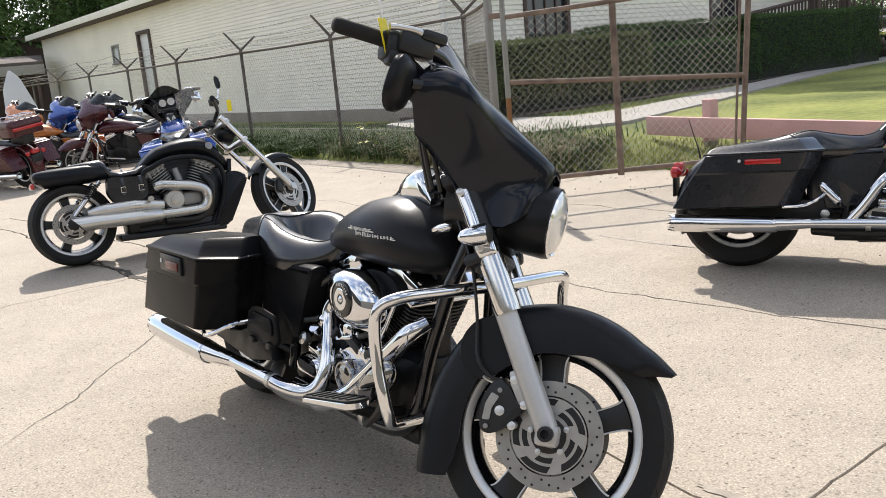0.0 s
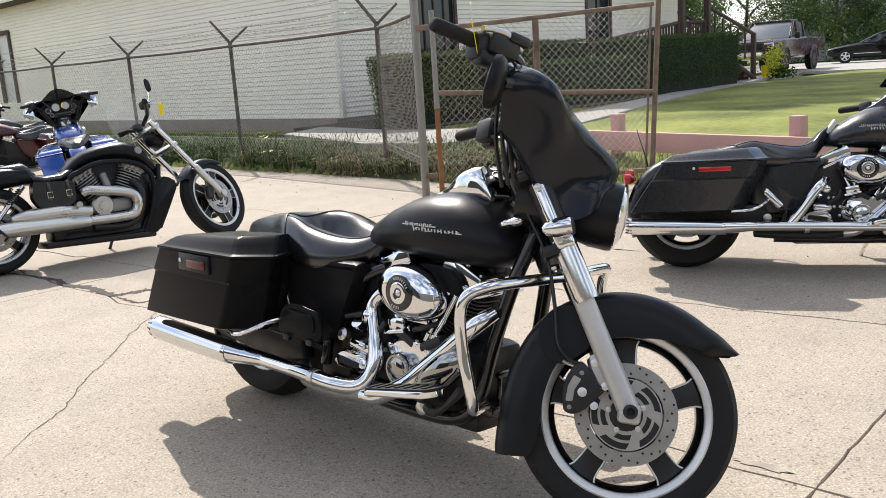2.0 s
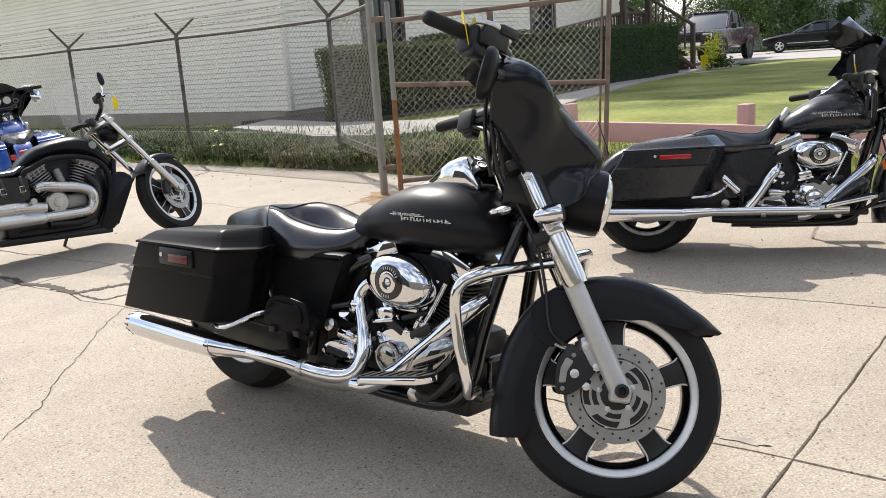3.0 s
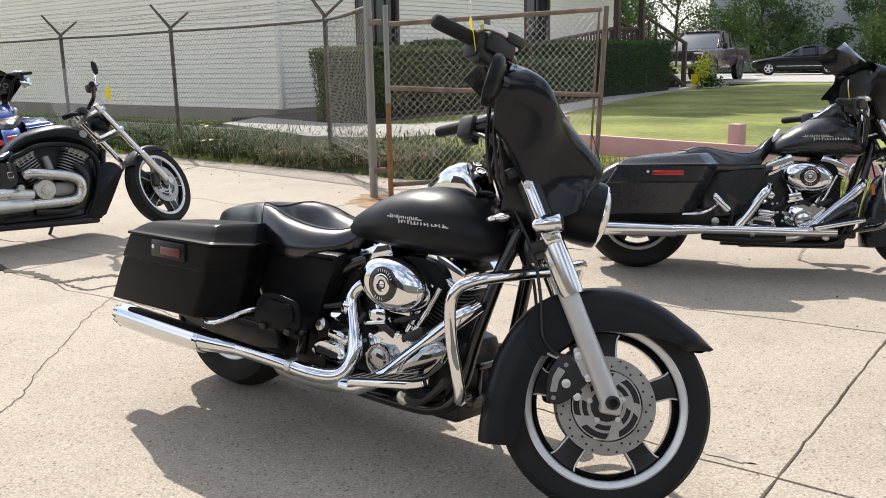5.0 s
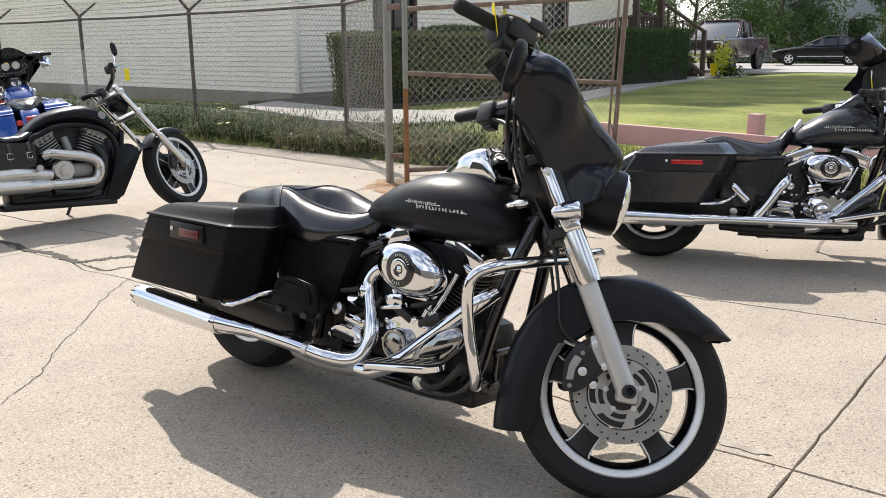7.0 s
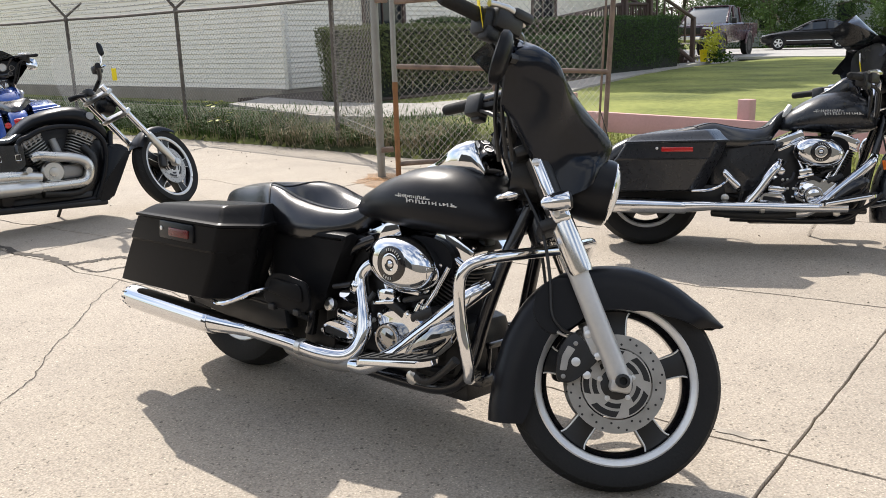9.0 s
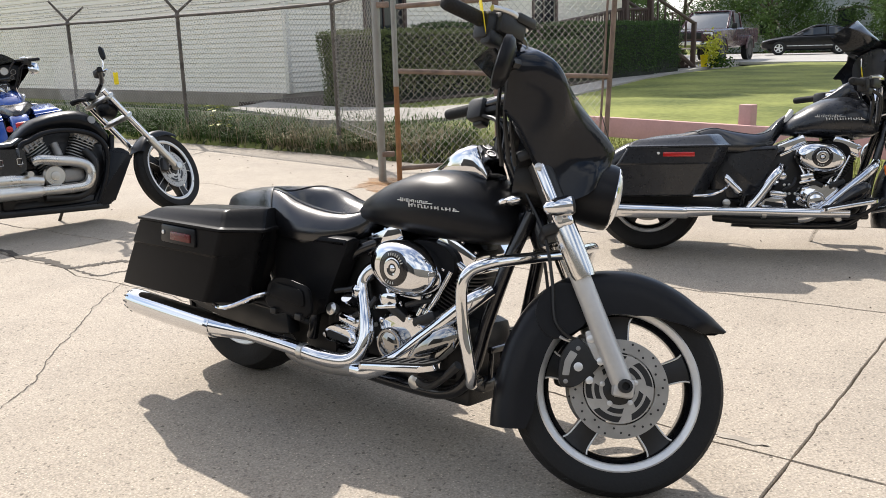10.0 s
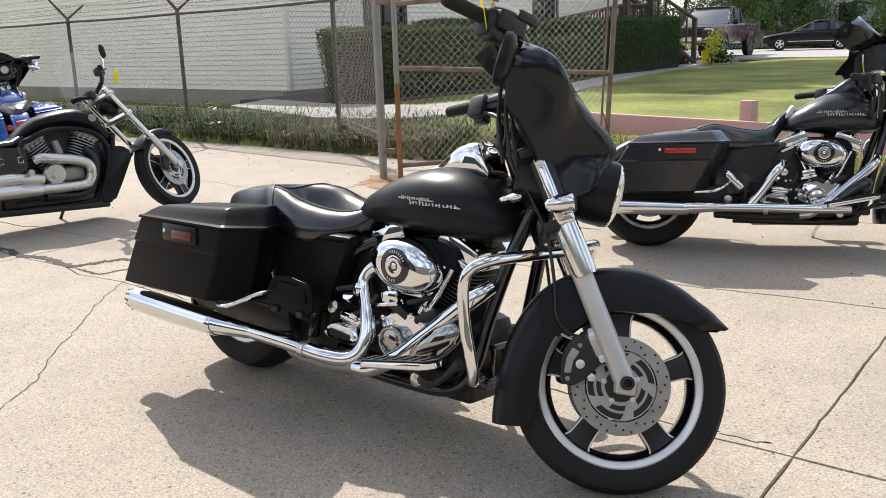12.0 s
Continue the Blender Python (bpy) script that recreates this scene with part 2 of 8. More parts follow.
M_STAIN = mat("rust_stain", (0.40, 0.21, 0.085), 0.9, 0, 0.3, 6, rvar=0.05, alpha=0.34, spec=0.1)
# chrome with dark reflections put into its base colour
M_DARKCHROME = mat("chrome_dark_reflection", (0.34, 0.335, 0.33), 0.07, 1.0, 0.04, 5, rvar=0.03)
M_SLEEVE = mat("polished_fork_sleeve", (0.74, 0.73, 0.71), 0.17, 1.0, 0.06, 5, rvar=0.05)
M_MULCH = mat("mulch", (0.05, 0.035, 0.025), 0.95, 0, 0.4, 9, 1.0, 40)


# ---- building blocks ----
def thing(name, m, label, category, group="", kind=""):
    ob = new(name)
    ob.matrix_world = m
    ob.empty_display_size = 0.1
    return tagged(ob, label, category, group, kind)


def mesh_of(name, bm, material, angle=38, fix=True):
    if fix:
        bmesh.ops.recalc_face_normals(bm, faces=bm.faces)
    me = bpy.data.meshes.new(name)
    bm.to_mesh(me)
    bm.free()
    me.materials.append(material)
    if angle:
        me.shade_smooth()
        me.set_sharp_from_angle(angle=radians(angle))
    return me


def part(name, bm, material, parent, label="", angle=38, fix=True):
    ob = new(name, mesh_of(name, bm, material, angle, fix))
    if parent is not None:
        ob.parent = parent
    if label:
        ob["label"] = label
    return ob


def raw(name, verts, faces, material, parent=None, smooth=False):
    me = bpy.data.meshes.new(name)
    me.from_pydata(verts, [], faces)
    me.materials.append(material)
    if smooth:
        me.shade_smooth()
    ob = new(name, me)
    if parent is not None:
        ob.parent = parent
    return ob


def loft(bm, rings, cap=True, closed=True, loop=False):
    vs = [[bm.verts.new(p) for p in r] for r in rings]
    n = len(vs[0])
    pairs = list(zip(vs, vs[1:])) + ([(vs[-1], vs[0])] if loop else [])
    for a, b in pairs:
        for i in range(n if closed else n - 1):
            j = (i + 1) % n
            bm.faces.new((a[i], a[j], b[j], b[i]))
    if cap and closed and not loop:
        bm.faces.new(vs[0][::-1])
        bm.faces.new(vs[-1])
    return bm


def curve_pts(pts, per=6):
    pts = [Vector(p) for p in pts]
    if len(pts) < 3:
        return pts
    q = [pts[0] * 2 - pts[1]] + pts + [pts[-1] * 2 - pts[-2]]
    out = []
    for i in range(1, len(q) - 2):
        a, b, c, d = q[i - 1:i + 3]
        for k in range(per):
            t = k / per
            out.append(0.5 * ((2 * b) + (c - a) * t + (2 * a - 5 * b + 4 * c - d) * t * t + (3 * b - a - 3 * c + d) * t ** 3))
    return out + [pts[-1]]


def tube(bm, pts, r, seg=10, per=6, smooth=True, cap=True):
    ctrl = pts
    pts = curve_pts(pts, per) if smooth else [Vector(p) for p in pts]
    n = len(pts)
    if isinstance(r, (int, float)):
        rs = [r] * n
    else:
        rs = [float(v) for v in np.interp(np.linspace(0, len(ctrl) - 1, n), range(len(ctrl)), r)]
    tan = (pts[1] - pts[0]).normalized()
    nrm = tan.orthogonal().normalized()
    rings = []
    for i, p in enumerate(pts):
        t = (pts[min(i + 1, n - 1)] - pts[max(i - 1, 0)]).normalized()
        nrm = (nrm - t * nrm.dot(t)).normalized()
        bi = t.cross(nrm)
        rings.append([p + rs[i] * (math.cos(a) * nrm + math.sin(a) * bi) for a in np.linspace(0, 2 * math.pi, seg, endpoint=False).tolist()])
    return loft(bm, rings, cap)


def lathe(bm, prof, centre, axis=(0, 1, 0), seg=32, cap=True):
    ax = Vector(axis).normalized()
    e1 = ax.orthogonal().normalized()
    e2 = ax.cross(e1)
    c = Vector(centre)
    ang = np.linspace(0, 2 * math.pi, seg, endpoint=False)
    rings = [[c + ax * h + max(r, 1e-4) * (math.cos(a) * e1 + math.sin(a) * e2) for a in ang] for r, h in prof]
    return loft(bm, rings, cap)


def box(bm, c, size, bev=0.0, rot=None, seg=2):
    m = Matrix.Translation(c) @ (rot.to_4x4() if rot else Matrix()) @ Matrix.Diagonal((*size, 1))
    r = bmesh.ops.create_cube(bm, size=1.0, matrix=m)
    if bev:
        es = list({e for v in r["verts"] for e in v.link_edges})
        bmesh.ops.bevel(bm, geom=es, offset=bev, segments=seg, affect="EDGES", profile=0.5)
    return bm


def prism(bm, poly, off, bev=0.0):
    a = [bm.verts.new(p) for p in poly]
    b = [bm.verts.new(Vector(p) + Vector(off)) for p in poly]
    n = len(a)
    fs = [bm.faces.new(a[::-1]), bm.faces.new(b)]
    for i in range(n):
        fs.append(bm.faces.new((a[i], a[(i + 1) % n], b[(i + 1) % n], b[i])))
    if bev:
        es = list({e for f in fs[:2] for e in f.edges})
        bmesh.ops.bevel(bm, geom=es, offset=bev, segments=2, affect="EDGES", profile=0.5)
    return bm


def sup(cy, cz, a, b, n=2.4, seg=24, x=0.0):
    """A rounded ring in the plane x = const."""
    out = []
    for t in np.linspace(0, 2 * math.pi, seg, endpoint=False):
        c, s = math.cos(t), math.sin(t)
        out.append(Vector((x, cy + a * math.copysign(abs(c) ** (2 / n), c), cz + b * math.copysign(abs(s) ** (2 / n), s))))
    return out


def roundpoly(pts, r, k=4):
    """A polygon in the plane with rounded corners, as (x, y) pairs."""
    out = []
    n = len(pts)
    for i in range(n):
        p, a, b = Vector(pts[i]), Vector(pts[i - 1]), Vector(pts[(i + 1) % n])
        u, v = (a - p), (b - p)
        rr = min(r, u.length * 0.45, v.length * 0.45)
        p1, p2 = p + u.normalized() * rr, p + v.normalized() * rr
        for j in range(k + 1):
            t = j / k
            out.append(((1 - t) ** 2) * p1 + 2 * t * (1 - t) * p + t * t * p2)
    return out


def polar_plate(bm, r0, r1, nr, na, keep, y0, y1, c):
    """A flat plate round the y axis with openings where keep(r, angle) is False."""
    rs, an = np.linspace(r0, r1, nr + 1), np.linspace(0, 2 * math.pi, na + 1)
    on = [[keep((rs[i] + rs[i + 1]) / 2, (an[j] + an[j + 1]) / 2) for j in range(na)] for i in range(nr)]
    cache = {}

    def v(i, j, y):
        k = (i, j % na, y)
        if k not in cache:
            cache[k] = bm.verts.new((c[0] + rs[i] * math.cos(an[j % na]), c[1] + y, c[2] + rs[i] * math.sin(an[j % na])))
        return cache[k]
    for i in range(nr):
        for j in range(na):
            if not on[i][j]:
                continue
            q = [(i, j), (i + 1, j), (i + 1, j + 1), (i, j + 1)]
            bm.faces.new([v(*k, y0) for k in q])
            bm.faces.new([v(*k, y1) for k in q[::-1]])
            for (a, b), (di, dj) in zip(((q[0], q[1]), (q[1], q[2]), (q[2], q[3]), (q[3], q[0])), ((0, -1), (1, 0), (0, 1), (-1, 0))):
                ii, jj = i + di, (j + dj) % na
                if not (0 <= ii < nr) or not on[ii][jj]:
                    bm.faces.new((v(*b, y0), v(*a, y0), v(*a, y1), v(*b, y1)))
    return bm


def steer_matrix(pivot, rake, angle):
    ax = Vector((-math.sin(radians(rake)), 0, math.cos(radians(rake))))
    return Matrix.Translation(pivot) @ Matrix.Rotation(radians(angle), 4, ax) @ Matrix.Translation(-Vector(pivot))


# ---- motorcycles ----
def wheel(parent, c, S, r=0.318, w=0.065, rim=0.236, spokes=5, disc=0.142, fine=True, name="front_wheel", spoke_mat=None, both=True, turn=0.32):
    hub = part(name, lathe(bmesh.new(), [(0.03, -0.075), (0.045, -0.07), (0.05, -0.03), (0.05, 0.03), (0.045, 0.07), (0.03, 0.075)], c, seg=20), M_PLAST, parent)
    hub.data.transform(S)
    seg = 72 if fine else 44
    k = rim
    prof = [(k - 0.004, -w * 0.74), (k + 0.012, -w * 0.86), (k + (r - k) * 0.45, -w), (k + (r - k) * 0.72, -w * 0.93), (r - 0.022, -w * 0.72), (r - 0.007, -w * 0.42),
            (r - 0.001, -w * 0.15), (r, 0), (r - 0.001, w * 0.15), (r - 0.007, w * 0.42), (r - 0.022, w * 0.72), (k + (r - k) * 0.72, w * 0.93), (k + (r - k) * 0.45, w), (k + 0.012, w * 0.86), (k - 0.004, w * 0.74)]
    bm = lathe(bmesh.new(), prof, c, seg=seg, cap=False)
    bm.transform(S)
    part("tyre", bm, M_RUBBER, hub, angle=50)
    if fine:
        # tread sipes, cut as thin dark bars lying in the tread shoulders
        bm = bmesh.new()
        for i in range(34):
            a = 2 * math.pi * i / 34
            for sgn in (-1, 1):
                p = []
                for f, da in ((0.18, 0.0), (0.42, 0.05), (0.66, 0.12)):
                    rr = float(np.interp(f, (0.15, 0.42, 0.72), (r - 0.0032, r - 0.0092, r - 0.0242)))
                    p.append(Vector((c[0] + rr * math.cos(a + da), c[1] + sgn * w * f, c[2] + rr * math.sin(a + da))))
                tube(bm, p, 0.0022, 4, 2)
        bm.transform(S)
        tagged(part("tread_groove", bm, M_PLAST, hub), kind="stuff")
    lip = [(k - 0.0195, -w * 0.70), (k - 0.0145, -w * 0.78), (k - 0.002, -w * 0.82), (k + 0.003, -w * 0.78), (k + 0.003, w * 0.78), (k - 0.002, w * 0.82), (k - 0.0145, w * 0.78), (k - 0.0195, w * 0.70), (k - 0.028, w * 0.3), (k - 0.028, -w * 0.3)]
    bm = bmesh.new()
    rings = lathe(bm, lip + [lip[0]], c, seg=seg, cap=False)
    bm.transform(S)
    part("rim", bm, M_MACH, hub, "machined silver rim lip")
    bm = lathe(bmesh.new(), [(k - 0.021, -w * 0.66), (k - 0.036, -w * 0.3), (k - 0.036, w * 0.3), (k - 0.021, w * 0.66)], c, seg=seg, cap=False)
    bm.transform(S)
    part("rim_well", bm, spoke_mat or M_GLOSS, hub)
    for i in range(spokes):
        a = 2 * math.pi * i / spokes + turn
        bm = bmesh.new()
        rings = []
        for rr, hw, hy in ((0.035, 0.030, 0.05), (0.09, 0.029, 0.044), (0.15, 0.030, 0.036), (k - 0.040, 0.034, 0.034), (k - 0.021, 0.046, 0.036)):
            ring = []
            for x, y in roundpoly([(-hw, -hy), (hw, -hy), (hw, hy), (-hw, hy)], 0.008, 2):
                t = x
                ring.append(Vector((c[0] + rr * math.cos(a) - t * math.sin(a), c[1] + y, c[2] + rr * math.sin(a) + t * math.cos(a))))
            rings.append(ring)
        loft(bm, rings)
        bm.transform(S)
        sp = part("spoke", bm, spoke_mat or M_PLAST, hub)
        if fine:
            bm = bmesh.new()
            for sg in (-1, 1):
                pts = [(c[0] + rr * math.cos(a) - sg * hw * math.sin(a), c[1] - hy, c[2] + rr * math.sin(a) + sg * hw * math.cos(a))
                       for rr, hw, hy in ((0.10, 0.029, 0.0425), (0.15, 0.030, 0.036), (k - 0.040, 0.034, 0.034), (k - 0.021, 0.046, 0.036))]
                tube(bm, pts, 0.0026, 6, 3)
            bm.transform(S)
            part("spoke_edge", bm, M_MACH, hub)
    if disc:
        for sg in ((-1, 1) if both else (-1,)):
            na = 240 if fine else 60
            def holes(rr, a):
                n = a / (2 * math.pi)
                if rr > disc * 0.72:
                    if not fine:
                        return True
                    for f, ph in ((0.80, 0.0), (0.87, 0.35), (0.94, 0.7)):
                        d = ((n * 12 + ph) % 1 - 0.5) / 12 * 2 * math.pi * rr
                        if d * d + (rr - disc * f) ** 2 < 0.0036 ** 2:
                            return False
                    return True
                if rr > disc * 0.60:
                    return (n * 6 + 0.3) % 1 < 0.28
                if rr > disc * 0.42:
                    return (n * 6 + 2.2 * rr / disc) % 1 < 0.55
                return True
            if fine:
                y0, y1 = sg * 0.066 - 0.0025, sg * 0.066 + 0.0025
                bm = lathe(bmesh.new(), [(disc * 0.73, y0), (disc, y0), (disc, y1), (disc * 0.73, y1), (disc * 0.73, y0)], c, seg=72, cap=False)
                bm.transform(S)
                dk = part("brake_disc", bm, M_DISC, hub, "drilled steel brake disc", angle=30)
                bm = lathe(bmesh.new(), [(0.03, y0 - 0.0005), (disc * 0.70, y0 - 0.0005), (disc * 0.70, y1 + 0.0005), (0.03, y1 + 0.0005), (0.03, y0 - 0.0005)], c, seg=60, cap=False)
                bm.transform(S)
                part("disc_carrier", bm, M_CARRIER, hub, angle=30)
                # black plugs, slightly proud, stand in for the dark inside of drilled holes
                bm = bmesh.new()
                for i in range(36):
                    a = 2 * math.pi * i / 36
                    rr = disc * (0.80, 0.88, 0.94)[i % 3]
                    lathe(bm, [(0.0034, y0 - 0.0004), (0.0034, y1 + 0.0004)], (c[0] + rr * math.cos(a), c[1], c[2] + rr * math.sin(a)), seg=8)
                bm.transform(S)
                tagged(part("dark_hole_inlay", bm, M_PLAST, hub), kind="stuff")
                # raised black inlays in place of the carrier's shaded openings
                for i in range(5):
                    for r_in, r_out, a0, a1 in ((0.555, 0.675, 0.0, 0.85), (0.40, 0.50, 0.35, 1.0)):
                        a0, a1 = a0 + i * 1.2566 + 0.2, a1 + i * 1.2566 + 0.2
                        arc = [(r_out, t) for t in np.linspace(a0, a1, 9).tolist()] + [(r_in, t) for t in np.linspace(a1 + 0.12, a0 + 0.08, 9).tolist()]
                        bm = prism(bmesh.new(), [(c[0] + q * disc * math.cos(t), c[1] + y0 - 0.0011, c[2] + q * disc * math.sin(t)) for q, t in arc], (0, y1 - y0 + 0.0022, 0))
                        bm.transform(S)
                        part("dark_slot_inlay", bm, M_PLAST, hub)
                for i in range(5):
                    a = 2 * math.pi * i / 5 + 0.5
                    bm = lathe(bmesh.new(), [(0.0075, sg * 0.064), (0.0075, sg * 0.074), (0.004, sg * 0.075)], (c[0] + 0.048 * math.cos(a), c[1], c[2] + 0.048 * math.sin(a)), seg=10)
                    bm.transform(S)
                    part("disc_bolt", bm, M_MACH, hub)
                continue
            bm = polar_plate(bmesh.new(), 0.036, disc, 26 if fine else 10, na, holes, sg * 0.066 - 0.0025, sg * 0.066 + 0.0025, c)
            bm.transform(S)
            part("brake_disc", bm, M_DISC, hub, "drilled steel brake disc", angle=30)
            if fine:
                for i in range(5):
                    a = 2 * math.pi * i / 5 + 0.5
                    bm = lathe(bmesh.new(), [(0.0075, sg * 0.064), (0.0075, sg * 0.073), (0.004, sg * 0.074)], (c[0] + 0.048 * math.cos(a), c[1], c[2] + 0.048 * math.sin(a)), seg=10)
                    bm.transform(S)
                    part("disc_bolt", bm, M_MACH, hub)
    return hub


def fender(parent, c, S, crest, hw, a0, a1, skirt, material, name="front_fender", n=40, square=0.0):
    """skirt: pairs of (angle, radius of the lower edge); crest: the same for the ridge, or one radius; square: degrees by which the rear end is cut level."""
    rings = []
    for a in np.linspace(radians(a0), radians(a1), n):
        ro = float(np.interp(math.degrees(a), [s[0] for s in crest], [s[1] for s in crest])) if isinstance(crest, tuple) else crest
        turned = lambda rr: a + radians(square) * max(0.0, (math.degrees(a) - 185) / 20) * min(1.0, max(0.0, (ro - rr) / 0.09))
        lo = float(np.interp(math.degrees(a), [s[0] for s in skirt], [s[1] for s in skirt]))
        tip = min(1.0, 0.25 + 3.0 * (math.degrees(a) - a0) / 40) if n > 20 else 1.0
        h = hw * (0.35 + 0.65 * min(1, tip))
        out = [(-h * 1.0, lo)]
        for t in np.linspace(0, math.pi, 13):
            out.append((-h * math.copysign(abs(math.cos(t)) ** 0.7, math.cos(t)), max(lo + 0.002, ro - 0.075) + (ro - max(lo + 0.002, ro - 0.075)) * math.sin(t) ** 0.75))
        out.append((h, lo))
        inn = [(y * 0.95, rr - 0.006 if 0 < i < len(out) - 1 else rr) for i, (y, rr) in enumerate(out)][::-1]
        rings.append([Vector((c[0] + rr * math.cos(turned(rr)), c[1] + y, c[2] + rr * math.sin(turned(rr)))) for y, rr in out + inn])
    bm = loft(bmesh.new(), rings)
    bm.transform(S)
    return part(name, bm, material, parent, angle=40)


def mirror_y(pts):
    return [(p[0], -p[1], p[2]) for p in pts]


def lettering_bars(parent, S, x0, x1, z0, z1, y, sgn=-1):
    """The maker's mark on the tank, drawn as plain slanted silver bars in two rows."""
    bm = bmesh.new()
    rnd = random.Random(5)
    L, H = x1 - x0, z1 - z0
    for xa, xb, zc in ((x0 + 0.04 * L, x0 + 0.52 * L, z0 + 0.70 * H), (x0 + 0.20 * L, x1 - 0.05 * L, z0 + 0.25 * H)):
        n = 14
        for i in range(n):
            x = xa + (xb - xa) * (i + 0.5) / n
            hh = H * 0.36 * rnd.uniform(0.7, 1.2) * (1.3 if i == 0 else 1)
            ww = (xb - xa) / n * rnd.uniform(0.26, 0.36)
            box(bm, (x, y(x, zc), zc), (ww, 0.003, hh), 0.0, Matrix.Rotation(-0.2, 3, "Y"))
            if rnd.random() < 0.7:
                zz = zc + hh * rnd.choice((-0.4, 0.0, 0.38))
                box(bm, (x + ww, y(x + ww, zz), zz), ((xb - xa) / n * 0.7, 0.003, 0.0022), 0.0)
    for xa, xb, f in ((x0, x0 + 0.1 * L, 0.62), (x0 + 0.5 * L, x0 + 0.60 * L, 0.62), (x1 - 0.1 * L, x1, 0.12)):
        z = z0 + f * H
        box(bm, ((xa + xb) / 2, y((xa + xb) / 2, z), z), (xb - xa, 0.003, 0.0026), 0.0)
    return tagged(part("tank_emblem", bm, M_MACH, parent, "silver maker's mark as plain bars"), kind="stuff")


def cylinder_fins(parent, base, top, n, wx, wy, material):
    base, top = Vector(base), Vector(top)
    ax = (top - base).normalized()
    rot = Vector((0, 0, 1)).rotation_difference(ax).to_matrix()
    bm = bmesh.new()
    lathe(bm, [(wx * 0.36, 0), (wx * 0.36, (top - base).length)], base, ax, 20)
    barrel = part("cylinder_barrel", bm, material, parent)
    for i in range(n):
        bm = bmesh.new()
        p = base + (top - base) * (i + 0.5) / n
        k = 0.86 + 0.14 * i / n
        ring = roundpoly([(-wx / 2 * k, -wy / 2 * k), (wx / 2 * k, -wy / 2 * k), (wx / 2 * k, wy / 2 * k), (-wx / 2 * k, wy / 2 * k)], wx * 0.3, 3)
        t = (top - base).length / n * 0.38
        loft(bm, [[p + rot @ Vector((q[0], q[1], h)) for q in ring] for h in (-t / 2, t / 2)])
        part("fin", bm, material, barrel, angle=25)
    return rot


def rocker_cover(parent, c, rot, material, size=(0.165, 0.2, 0.05)):
    bm = bmesh.new()
    for h, k, kh in ((-0.022, 1.04, 0.2), (0.012, 0.96, 0.8)):
        box(bm, Vector(c) + rot @ Vector((0, 0, h)), (size[0] * k, size[1] * k, size[2] * kh), 0.003 if h < 0 else 0.007, rot, 2)
    ob = part("rocker_cover", bm, material, parent)
    for sx in (-0.06, 0.0, 0.06):
        bm = lathe(bmesh.new(), [(0.008, -0.02), (0.008, 0.004), (0.004, 0.007)], Vector(c) + rot @ Vector((sx, -size[1] * 0.40, 0.040)), rot @ Vector((0, 0, 1)), 8)
        part("bolt", bm, material, ob)


